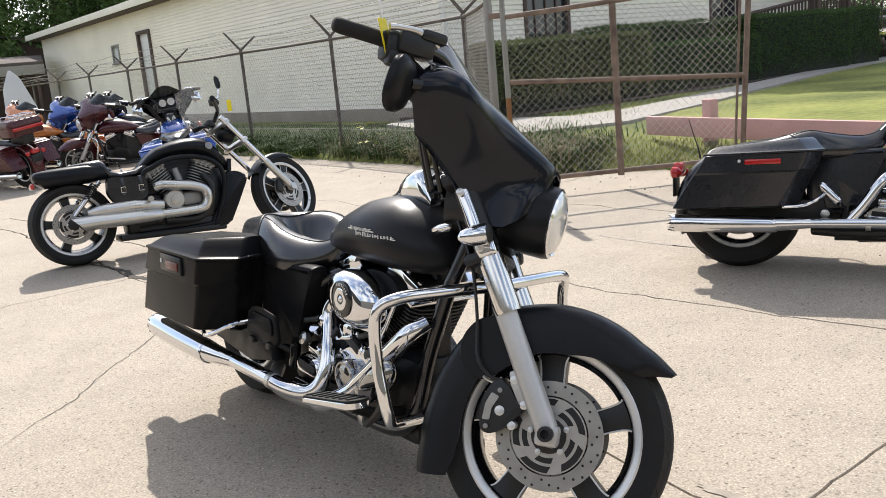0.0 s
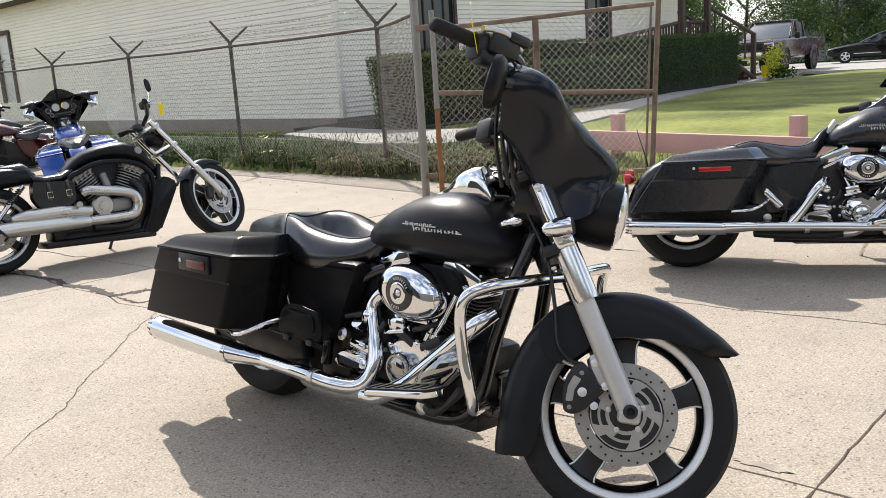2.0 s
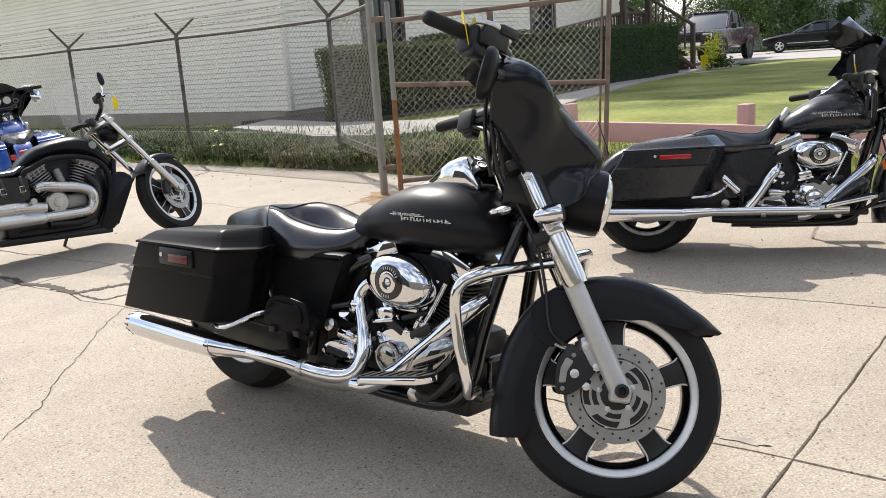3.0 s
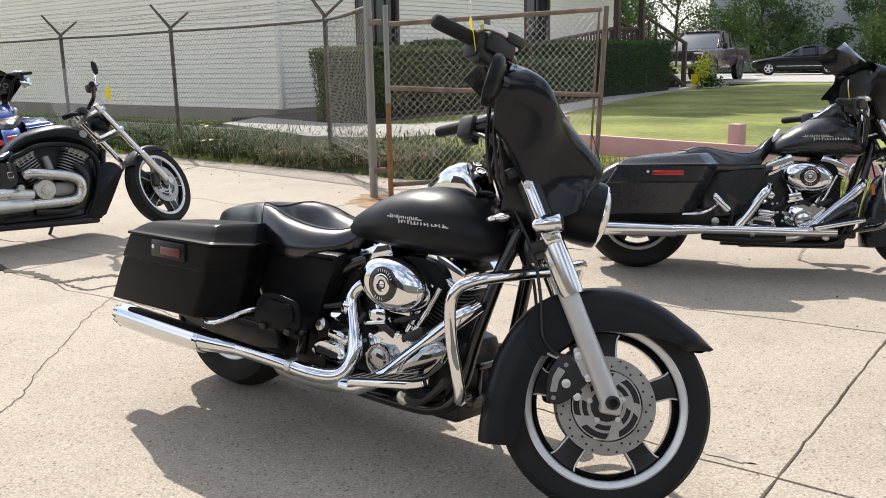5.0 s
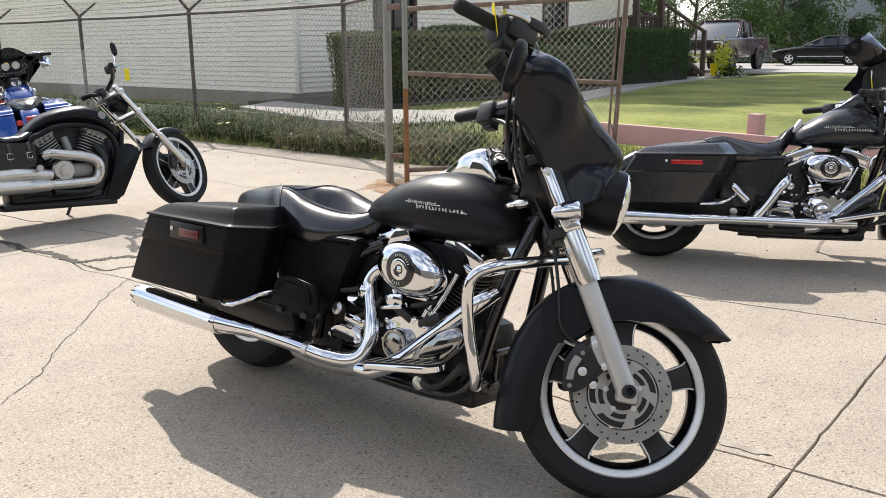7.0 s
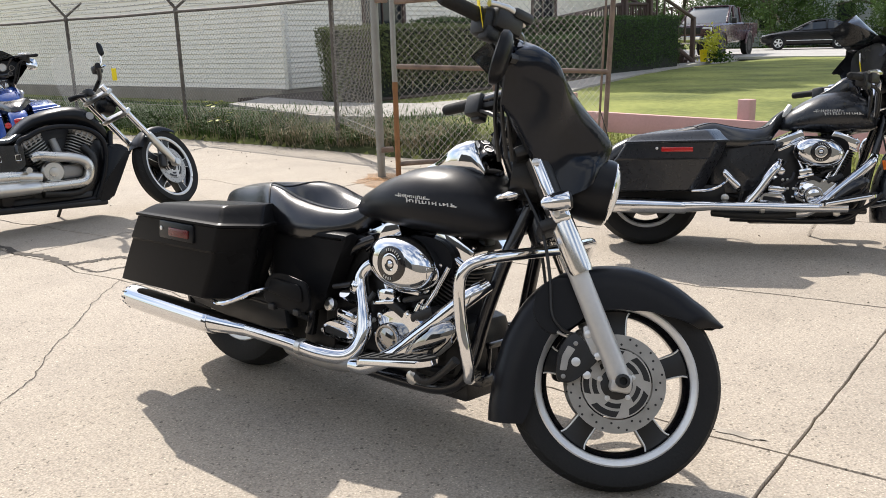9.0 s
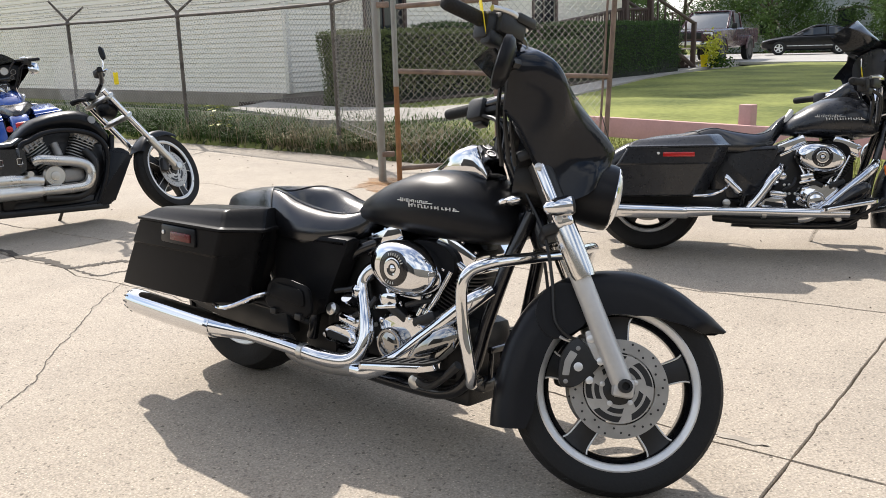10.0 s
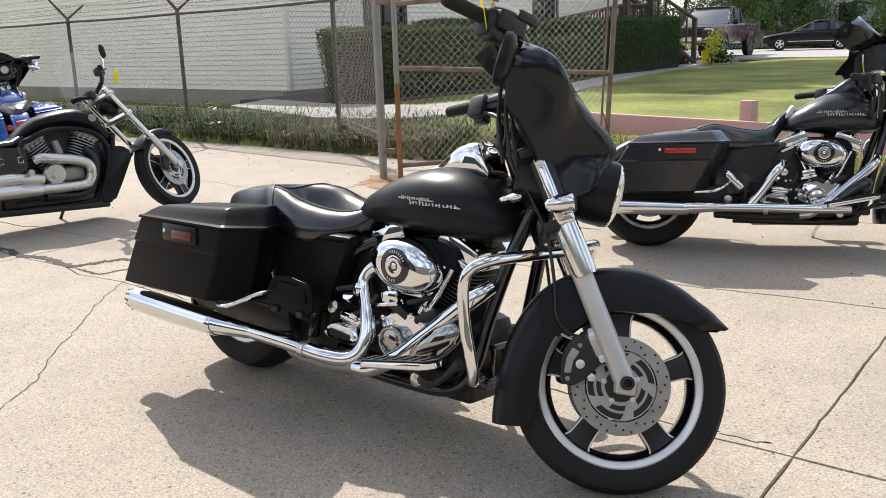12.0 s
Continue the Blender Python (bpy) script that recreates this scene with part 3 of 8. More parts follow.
def touring(name_label, M, paint, cfg, group="parked motorcycles"):
    """A bagger: origin on the ground under the front wheel, x ahead, y to its left."""
    fine = cfg.get("fine", False)
    I = Matrix()
    bike = thing("motorcycle", M, name_label, "motorcycle", group)
    F, R = (-0.083, 0, 0.317), (-1.675, 0, 0.322)
    S = steer_matrix(F, 27, cfg.get("steer", 38))
    # the turned wheel leans, so the fork reaches down a little
    SL = Matrix.Translation((0, 0, -0.021 * (cfg.get("steer", 38) / 38) ** 2)) @ S

    def P(nm, bm, m, par=bike, label="", st=False, angle=38):
        if st:
            bm.transform(SL if st == 2 else S)
        return part(nm, bm, m, par, label, angle)
    chrome = M_CHROME
    # wheels
    FW = (-0.066, 0, 0.306)
    wheel(bike, FW, SL, 0.303, 0.064, 0.228, 5, 0.137, fine, turn=0.44)
    wheel(bike, R, I, 0.324, 0.092, 0.212, 5, 0.142, False, "rear_wheel", both=False)
    crest = ((36, 0.352), (40, 0.346), (55, 0.331), (72, 0.332), (90, 0.336), (106, 0.339), (123, 0.346), (137, 0.347), (157, 0.339), (175, 0.339), (192, 0.350), (206, 0.376))
    fender(bike, FW, SL, crest, 0.09, 36, 205, ((36, 0.338), (38, 0.322), (42.5, 0.275), (61, 0.235), (85, 0.207), (109, 0.205), (119, 0.213), (142, 0.228), (169, 0.224), (189, 0.227), (200, 0.25), (205, 0.285)), paint, n=56, square=6.5)
    fender(bike, R, I, 0.345, 0.10, 10, 205, ((10, 0.30), (100, 0.27), (205, 0.3)), paint, "rear_fender", 20)
    # fork
    for sg in (-1, 1):
        a, b = Vector((-0.062, sg * 0.115, 0.315)), Vector((-0.375, sg * 0.115, 0.877))
        d = b - a
        leg = P("fork_leg", tube(bmesh.new(), [a - d * 0.035, a + d * 0.02, a + d * 0.1, a + d * 0.3, a + d * 0.53], [0.02, 0.03, 0.03, 0.0295, 0.029], 18, 3), M_ALU, st=2)
        P("fork_tube_cover", tube(bmesh.new(), [a + d * 0.46, a + d * 0.48, a + d * 0.72, a + d * 0.73], [0.030, 0.0345, 0.0345, 0.031], 18, 2), M_SLEEVE if fine else chrome, leg, st=True)
        P("upper_fork_tube", tube(bmesh.new(), [a + d * 0.72, a + d * 1.0], 0.033, 14, 2), M_PLAST, leg, st=True)
        bm = bmesh.new()
        rot = Matrix.Rotation(radians(-29), 3, "Y")
        box(bm, a + d * 0.85 + Vector((-0.010, sg * 0.022, 0.004)), (0.034, 0.034, 0.20), 0.012, rot, 3)
        box(bm, a + d * 0.735 + Vector((0.0, sg * 0.018, 0.004)), (0.056, 0.044, 0.07), 0.016, rot, 3)
        pl = P("chrome_fork_plate", bm, chrome, leg, st=True)
        for f in (0.722, 0.966):
            P("plate_bolt", lathe(bmesh.new(), [(0.011, 0), (0.011, 0.005), (0.006, 0.008)], a + d * f + Vector((-0.012, sg * 0.041, 0.0)), (0, sg, 0), 12), M_MACH, pl, st=True)
        # axle clamp
        bm = bmesh.new()
        box(bm, a + Vector((0, 0, -0.005)), (0.06, 0.045, 0.055), 0.012)
        P("axle_clamp", bm, M_ALU, leg, st=2)
        P("axle_nut", lathe(bmesh.new(), [(0.019, 0.0), (0.019, 0.028), (0.011, 0.029), (0.011, 0.012)], a + Vector((0, sg * 0.018, 0)), (0, sg, 0), 14), M_PLAST, leg, st=2)
        # caliper
        poly = roundpoly([(-0.238, 0.378), (-0.222, 0.412), (-0.201, 0.431), (-0.172, 0.406), (-0.150, 0.374), (-0.128, 0.362), (-0.150, 0.335), (-0.180, 0.300), (-0.208, 0.284), (-0.234, 0.290), (-0.242, 0.342)], 0.012, 3)
        cal = P("brake_caliper", prism(bmesh.new(), [(q[0], sg * 0.075, q[1]) for q in poly], (0, sg * 0.042, 0), 0.006), M_PLAST, st=2)
        P("caliper_badge", lathe(bmesh.new(), [(0.0125, 0), (0.0125, 0.003), (0.009, 0.004)], (-0.190, sg * 0.1175, 0.347), (0, sg, 0), 18), M_MACH, cal, st=2)
        poly = roundpoly([(-0.217, 0.389), (-0.196, 0.381), (-0.211, 0.350), (-0.212, 0.320), (-0.231, 0.318), (-0.229, 0.359)], 0.004, 2)
        P("caliper_plate", prism(bmesh.new(), [(q[0], sg * 0.1175, q[1]) for q in poly], (0, sg * 0.003, 0)), M_DISC, cal, st=2)
        for px, pz in ((-0.197, 0.397), (-0.219, 0.303)):
            P("caliper_bolt", lathe(bmesh.new(), [(0.0065, 0), (0.0065, 0.004), (0.003, 0.005)], (px, sg * 0.1175, pz), (0, sg, 0), 10), M_ENGGREY, cal, st=2)
        poly = roundpoly([(-0.184, 0.447), (-0.160, 0.455), (-0.148, 0.42), (-0.118, 0.39), (-0.118, 0.362), (-0.142, 0.365), (-0.175, 0.417)], 0.008, 3)
        lug = P("caliper_lug", prism(bmesh.new(), [(q[0], sg * 0.098, q[1]) for q in poly], (0, sg * 0.014, 0), 0.003), M_ALU, leg, st=2)
        for px, pz in ((-0.166, 0.428), (-0.132, 0.371), (-0.155, 0.316)):
            P("lug_bolt", lathe(bmesh.new(), [(0.011, -0.02), (0.011, 0.010), (0.006, 0.012)], (px, sg * 0.106, pz), (0, sg, 0), 12), M_MACH, lug, st=2)
        P("hose_clip", tube(bmesh.new(), [(-0.250, sg * 0.098, 0.422), (-0.234, sg * 0.104, 0.416), (-0.216, sg * 0.106, 0.414), (-0.200, sg * 0.104, 0.427)], 0.0045, 6), M_SATINSTEEL, cal, st=2)
        poly = roundpoly([(-0.285, 0.575), (-0.322, 0.525), (-0.328, 0.476), (-0.306, 0.432), (-0.261, 0.409), (-0.225, 0.430), (-0.183, 0.467), (-0.160, 0.52), (-0.20, 0.575)], 0.03, 3)
        P("fender_bracket", prism(bmesh.new(), [(q[0], sg * 0.086, q[1]) for q in poly], (0, sg * 0.008, 0), 0.002), paint, leg, st=2)
        P("brake_hose", tube(bmesh.new(), [(-0.2, sg * 0.105, 0.40), (-0.235, sg * 0.107, 0.41), (-0.27, sg * 0.105, 0.45), (-0.29, sg * 0.1, 0.55), (-0.33, sg * 0.09, 0.68), (-0.40, sg * 0.06, 0.8)], 0.005, 6), M_PLAST, st=True)
        # turn signals
        sig = P("turn_signal", lathe(bmesh.new(), [(0.008, -0.005), (0.018, 0.004), (0.026, 0.03), (0.029, 0.065), (0.027, 0.072)], (-0.342, sg * 0.198, 0.735), (0.96, 0, 0.28), 20), chrome, st=True)
        P("signal_lens", lathe(bmesh.new(), [(0.026, 0.072), (0.022, 0.079), (0.006, 0.082)], (-0.342, sg * 0.198, 0.735), (0.96, 0, 0.28), 18), M_PLAST if fine else M_AMBER, sig, st=True)
        P("signal_stem", tube(bmesh.new(), [(-0.315, sg * 0.13, 0.742), (-0.315, sg * 0.18, 0.744)], 0.012, 10), chrome, sig, st=True)
        # mirrors and bars
        if cfg.get("mirror", True):
            bm = bmesh.new()
            rings = []
            for x, k in ((-0.524, 0.90), (-0.520, 1.0), (-0.506, 1.0), (-0.494, 0.85), (-0.486, 0.5)):
                rings.append([Vector((x - (p.z - 1.06) * -0.15, p.y, p.z)) for p in sup(sg * 0.375, 1.065, 0.060 * k, 0.070 * k, 2.6, 20)])
            loft(bm, rings)
            P("mirror", bm, cfg.get("mirror_mat", paint), st=True)
            P("mirror_stem", tube(bmesh.new(), [(-0.492, sg * 0.35, 1.075), (-0.46, sg * 0.31, 1.085), (-0.43, sg * 0.27, 1.085)], 0.016, 8), M_PLAST, st=True)
        up, ahead = cfg.get("bar_twist", (0.0, 0.0))
        gz = cfg.get("bar_z", 1.165) - sg * up
        gx = cfg.get("bar_x", -0.69) - sg * ahead
        bar = [(-0.44, sg * 0.05, 0.98), (-0.45, sg * 0.11, gz - 0.08), (-0.47, sg * 0.19, gz + 0.01), (gx + 0.15, sg * 0.285, gz + 0.012), (gx + 0.10, sg * 0.335, gz + 0.005), (gx, sg * 0.435, gz)]
        hb = P("handlebar", tube(bmesh.new(), bar, 0.0165, 10), cfg.get("bar_mat", M_GLOSS), st=True)
        u = (Vector(bar[-1]) - Vector(bar[-2])).normalized()
        g0 = Vector(bar[-1]) - u * 0.125
        P("grip", tube(bmesh.new(), [g0, g0 + u * 0.02, g0 + u * 0.12, g0 + u * 0.135], [0.021, 0.0195, 0.0195, 0.012], 16, 3), M_RUBBER, hb, st=True)
        bm = bmesh.new()
        rot = Vector((1, 0, 0)).rotation_difference(u).to_matrix()
        box(bm, g0 - u * 0.035 + Vector((0, 0, -0.012)), (0.075, 0.062, 0.08), 0.016, rot)
        box(bm, g0 - u * 0.055 + Vector((0.03, 0, 0.0)), (0.10, 0.06, 0.06), 0.014, rot)
        box(bm, g0 - u * 0.02 + Vector((0.02, 0, -0.045)), (0.05, 0.04, 0.04), 0.01, rot)
        P("switch_housing", bm, M_PLAST, hb, st=True)
        P("lever", tube(bmesh.new(), [g0 - u * 0.10 + Vector((0.045, 0, 0.012)), g0 - u * 0.065 + Vector((0.062, 0, 0.022)), g0 - u * 0.02 + Vector((0.068, 0, 0.030)), g0 + u * 0.02 + Vector((0.066, 0, 0.028)), g0 + u * 0.05 + Vector((0.062, 0, 0.022))], [0.013, 0.0115, 0.009, 0.0075, 0.009], 10), M_SATINSTEEL, hb, st=True)
        bm = bmesh.new()
        box(bm, g0 - u * 0.075 + Vector((0.055, 0, 0.028)), (0.075, 0.045, 0.032), 0.012, rot)
        P("fluid_reservoir", bm, chrome if not fine else M_PLAST, hb, st=True)
        for k, dx in enumerate((0.0, 0.018, -0.02)):
            P("control_cable", tube(bmesh.new(), [g0 - u * 0.06 + Vector((dx, 0, -0.03)), (-0.50 + dx, sg * (0.26 - 0.02 * k), gz - 0.07), (-0.49 + dx, sg * (0.2 - 0.02 * k), gz - 0.2), (-0.46 + dx, sg * (0.14 - 0.02 * k), 0.86)], 0.0065, 6, 5), M_PLAST, hb, st=True)
    # triple clamps
    bm = bmesh.new()
    box(bm, (-0.40, 0, 0.90), (0.09, 0.29, 0.035), 0.012, Matrix.Rotation(radians(-28), 3, "Y"))
    box(bm, (-0.30, 0, 0.70), (0.09, 0.29, 0.035), 0.012, Matrix.Rotation(radians(-28), 3, "Y"))
    P("fork_yoke", bm, M_PLAST, st=True)
    # fairing
    zf = (0.76, 0.80, 0.84, 0.89, 0.935, 0.962, 0.985, 1.005, 1.022, 1.070, 1.123, 1.160, 1.199, 1.25)
    xfr = (-0.157, -0.155, -0.153, -0.151, -0.149, -0.152, -0.166, -0.194, -0.217, -0.281, -0.352, -0.396, -0.436, -0.48)
    nq = (0, 0.15, 0.3, 0.42, 0.5, 0.64, 0.75, 0.84, 0.92, 1)
    swept = (0, 0.010, 0.060, 0.18, 0.30, 0.50, 0.59, 0.66, 0.78, 1)
    domed = (0, 0.0, 0.01, 0.02, 0.03, 0.06, 0.09, 0.14, 0.42, 1)

    def soft(x, xs, ys, h=0.03):
        return sum(float(np.interp(x + h * k, xs, ys)) for k in (-1, -0.5, 0, 0.5, 1)) / 5

    def shell_x(y, z):
        f, q, k = soft(z, zf, xfr, 0.012), min(abs(y) / 0.357, 1), min(1, max(0, (z - 0.90) / 0.26))
        k = k * k * (3 - 2 * k)
        return f + (min(-0.49, f - 0.05) - f) * ((1 - k) * soft(q, nq, swept, 0.03) + k * soft(q, nq, domed, 0.04))
    ty, tz_ = (0, 0.06, 0.12, 0.178, 0.22, 0.26, 0.295, 0.325, 0.343, 0.352, 0.357), (1.172, 1.174, 1.180, 1.186, 1.186, 1.178, 1.160, 1.132, 1.10, 1.07, 1.04)
    by, bz = [0.357 * q for q in (0, 0.1, 0.2, 0.3, 0.4, 0.5, 0.6, 0.7, 0.8, 0.9, 0.95, 1)], (0.962, 0.96, 0.945, 0.885, 0.820, 0.786, 0.790, 0.815, 0.852, 0.90, 0.94, 0.985)
    narrow = lambda z: float(np.interp(z, (0.80, 0.86, 0.90, 0.94, 0.99, 1.04, 1.085), (0.53, 0.51, 0.575, 0.65, 0.755, 0.91, 1.0)))
    soft_w = lambda z: sum(narrow(z + 0.02 * k) for k in (-1, 0, 1)) / 3
    rings = []
    nv = 26 if fine else 14
    for v in range(nv):
        line, back = [], []
        for u in np.linspace(-1, 1, 57 if fine else 33):
            y = 0.357 * u
            lo, hi = soft(abs(y), by, bz, 0.008), soft(abs(y), ty, tz_, 0.01)
            t = v / (nv - 1)
            z = lo + (hi - lo) * t
            curl = max(0, (t - 0.8) / 0.2)
            lip = 0.006 * max(0, 1 - t / 0.06) + 0.045 * curl ** 2.2
            beside = 0.113 * min(1, max(0, (abs(u) - 0.2) / 0.2)) * min(1, max(0, (0.95 - z) / 0.06))
            yy = math.copysign(max(abs(y) * soft_w(z), beside + 0.03 * max(0, abs(u) - 0.5) * (beside > 0)), u)
            line.append(Vector((shell_x(y, z) - lip, yy, z - 0.012 * curl ** 3)))
            back.append(Vector((shell_x(y, z) - 0.016 - 0.045 * curl ** 2.2, yy * 0.97, z - 0.004)))
        rings.append(line + back[::-1])
    if cfg.get("fairing", True):
        fm = cfg.get("fairing_mat", M_FAIRING if fine else paint)
        fa = P("fairing", loft(bmesh.new(), rings), fm, st=True, angle=55)
        # dash with its dials
        dash = P("dash_panel", loft(bmesh.new(), [[Vector((x, p.y, p.z)) for p in sup(0, 1.06, 0.235 * k, 0.10 * k, 3.2, 28)] for x, k in ((-0.43, 0.9), (-0.455, 1.0), (-0.463, 0.95))]), M_PLAST if fine else M_CRUISER, st=True)
        for y, z, r in () if not cfg.get("dials", True) else ((-0.055, 1.085, 0.048), (0.055, 1.085, 0.048), (-0.15, 1.06, 0.03), (0.15, 1.06, 0.03), (-0.12, 1.0, 0.024), (0.12, 1.0, 0.024)):
            dl = P("dial", lathe(bmesh.new(), [(r, -0.005), (r, 0.014), (r * 0.86, 0.014), (r * 0.84, 0.008), (r * 0.3, 0.008)], (-0.462, y, z), (-1, 0, 0), 24), chrome, dash, st=True)
            P("dial_face", lathe(bmesh.new(), [(r * 0.84, 0.009), (r * 0.05, 0.0095)], (-0.462, y, z), (-1, 0, 0), 24), cfg.get("dial_mat", M_DIAL) if r > 0.04 else M_PLAST, dash, st=True)
        bm = bmesh.new()
        box(bm, (-0.468, 0, 0.985), (0.02, 0.19, 0.055), 0.008)
        P("radio", bm, M_GLOSS, dash, st=True)
        # windshield
        ws = cfg.get("shield", 0.115)
        if ws:
            rings = []
            for k, f in enumerate(np.linspace(0, 1, 7)):
                z = 1.150 + (ws + 0.05) * f
                x0 = -0.385 - (0.15 if ws < 0.18 else 0.10) * f
                w = 0.22 * (1 - 0.35 * f ** 2)
                line = [Vector((x0 - 0.09 * (y / w) ** 2 * (0.7 + 0.3 * f), y, z - (0.005 + 0.06 * f) * (y / w) ** 2)) for y in np.linspace(-w, w, 15)]
                rings.append(line + [p + Vector((-0.004, 0, 0)) for p in line[::-1]])
            P("windshield", loft(bmesh.new(), rings), cfg.get("shield_mat", M_SMOKE), st=True, angle=60)
        # headlight in its nacelle
        hl = P("headlight_nacelle", lathe(bmesh.new(), [(0.04, -0.16), (0.085, -0.13), (0.098, -0.06), (0.099, -0.01), (0.096, 0.004), (0.088, 0.006)], (-0.152, 0, 0.832), (0.985, 0, -0.1), 36), paint, st=True)
        P("headlight_ring", lathe(bmesh.new(), [(0.091, 0.0), (0.093, 0.008), (0.087, 0.013), (0.083, 0.008)], (-0.152, 0, 0.832), (0.985, 0, -0.1), 36), chrome, hl, st=True)
        P("headlight_lens", lathe(bmesh.new(), [(0.085, 0.006), (0.075, 0.018), (0.05, 0.026), (0.02, 0.03), (0.004, 0.0305)], (-0.152, 0, 0.832), (0.985, 0, -0.1), 32), M_LENS, hl, st=True)
        P("inner_fairing", loft(bmesh.new(), [[Vector((x, p.y, p.z)) for p in sup(0, 0.875, 0.085 * k, 0.10 * k, 3, 24)] for x, k in ((-0.27, 0.75), (-0.34, 1.0), (-0.44, 0.95))]), M_PLAST, st=True)
    # tank
    sec = ((-1.07, 0.695, 0.672, 0.03), (-1.04, 0.728, 0.668, 0.07), (-0.99, 0.765, 0.664, 0.112), (-0.90, 0.812, 0.658, 0.150), (-0.80, 0.850, 0.652, 0.172), (-0.70, 0.868, 0.646, 0.182), (-0.60, 0.870, 0.644, 0.182), (-0.52, 0.848, 0.646, 0.168), (-0.46, 0.808, 0.652, 0.142), (-0.42, 0.765, 0.668, 0.108), (-0.405, 0.735, 0.685, 0.06))
    tk, tz = cfg.get("tank", (1.0, 0.0))
    sec = [(-0.41 + (x + 0.41) * tk, zt + tz, zb + tz * 0.4, w) for x, zt, zb, w in sec]
    rings = []
    for x, zt, zb, w in sec:
        ring = []
        for t in np.linspace(0, 2 * math.pi, 32, endpoint=False):
            c, s = math.cos(t), math.sin(t)
            zm = zb + (zt - zb) * 0.42
            ring.append(Vector((x, w * math.copysign(abs(c) ** 0.82, c), zm + ((zt - zm) if s > 0 else (zm - zb)) * math.copysign(abs(s) ** (0.95 if s > 0 else 0.75), s))))
        rings.append(ring)
    P("fuel_tank", loft(bmesh.new(), rings), paint, angle=60)

    def side(x, z):
        xs = [q[0] for q in sec]
        zt, zb, w = (float(np.interp(x, xs, [q[k] for q in sec])) for k in (1, 2, 3))
        zm = zb + (zt - zb) * 0.42
        sn = min(0.98, max(0, z - zm) / (zt - zm)) ** (1 / 0.95)
        return -w * math.cos(math.asin(sn)) ** 0.82 - 0.0015
    lettering_bars(bike, I, *cfg.get("emblem", (-0.775, -0.53, 0.751, 0.779)), side)
    if cfg.get("wedge"):
        P("console_tail", prism(bmesh.new(), [(-0.93, -0.035, 0.745), (-0.915, -0.035, 0.77), (-0.872, -0.03, 0.836), (-0.858, -0.03, 0.822), (-0.875, -0.035, 0.775)], (0, 0.07, 0), 0.004), M_WHITE, label="white plastic tail of the console")
    if cfg.get("antenna"):
        P("antenna", tube(bmesh.new(), [(-1.90, 0.1, 0.60), (-1.91, 0.1, 0.655), (-1.935, 0.1, 0.735), (-1.962, 0.1, 0.825)], [0.007, 0.004, 0.003, 0.0025], 6, 2), M_PLAST)
    rings = []
    for x, zt, w in ((-0.79, 0.855, 0.008), (-0.76, 0.868, 0.014), (-0.725, 0.886, 0.026), (-0.685, 0.914, 0.048), (-0.645, 0.938, 0.060), (-0.605, 0.951, 0.062), (-0.572, 0.953, 0.062), (-0.545, 0.92, 0.060), (-0.522, 0.872, 0.054)):
        rings.append(sup(0, (zt + tz + 0.835) / 2, w, (zt + tz - 0.835) / 2, 3.2, 24, -0.41 + (x + 0.41) * tk))
    P("tank_console", loft(bmesh.new(), rings), chrome if cfg.get("console", True) else M_GLOSS, label="chrome tank console" if cfg.get("console", True) else "")
    # seat
    seat_rows = np.array(((-1.805, 0.655, 0.655, 0.635, 0.03), (-1.785, 0.69, 0.685, 0.62, 0.06), (-1.73, 0.714, 0.706, 0.605, 0.098), (-1.65, 0.732, 0.724, 0.597, 0.132), (-1.56, 0.744, 0.736, 0.59, 0.168), (-1.49, 0.750, 0.752, 0.58, 0.20), (-1.44, 0.700, 0.750, 0.582, 0.208), (-1.39, 0.632, 0.738, 0.577, 0.212),
                          (-1.32, 0.606, 0.718, 0.574, 0.214), (-1.24, 0.606, 0.704, 0.574, 0.208), (-1.16, 0.624, 0.694, 0.578, 0.19), (-1.08, 0.660, 0.690, 0.592, 0.155), (-1.0, 0.718, 0.710, 0.615, 0.115), (-0.95, 0.772, 0.764, 0.66, 0.07), (-0.905, 0.802, 0.796, 0.72, 0.03)))
    low = np.clip((-1.38 - seat_rows[:, 0]) / 0.1, 0, 1) * cfg.get("pillion", 0)
    for k in (1, 2, 3):
        seat_rows[:, k] += low * (1 if k < 3 else 0.3)
    grid = np.linspace(0, len(seat_rows) - 1, 57)
    fine_rows = [[float(v) for v in np.interp(grid, range(len(seat_rows)), seat_rows[:, k])] for k in range(5)]
    for k in range(5):
        c = np.array(fine_rows[k])
        for _ in range(3):
            c[1:-1] = (c[:-2] + 2 * c[1:-1] + c[2:]) / 4
        fine_rows[k] = c.tolist()
    wrap = lambda x, q: 0.15 * q ** 2 * float(np.interp(x, (-1.80, -1.55, -1.40, -1.10, -0.95), (0, 0.75, 1, 0.35, 0)))

    def seat_top(x, zc, zr, zb, w, t):
        y = w * math.sin(t * math.pi / 2)
        q = abs(y / w)
        edge = max(0.0, (q - 0.60) / 0.40)
        z = zc + (zr - zc) * math.sin(min(q / 0.58, 1) * math.pi / 2) ** 2 - (zr - zb) * 0.5 * edge ** 2.4
        return Vector((x + wrap(x, q), y, z))
    rings = []
    for row in zip(*fine_rows):
        x, zc, zr, zb, w = row
        ring = [seat_top(*row, t) for t in np.linspace(-1, 1, 29)]
        k = wrap(x, 0.9)
        for f, h in ((1.03, 0.34), (1.02, 0.18), (0.95, 0.05), (0.86, 0.0), (0.0, 0.0)):
            ring.append(Vector((x + k, w * f, zb + (zr - zb) * h)))
        for f, h in ((0.86, 0.0), (0.95, 0.05), (1.02, 0.18), (1.03, 0.34)):
            ring.append(Vector((x + k, -w * f, zb + (zr - zb) * h)))
        rings.append(ring)
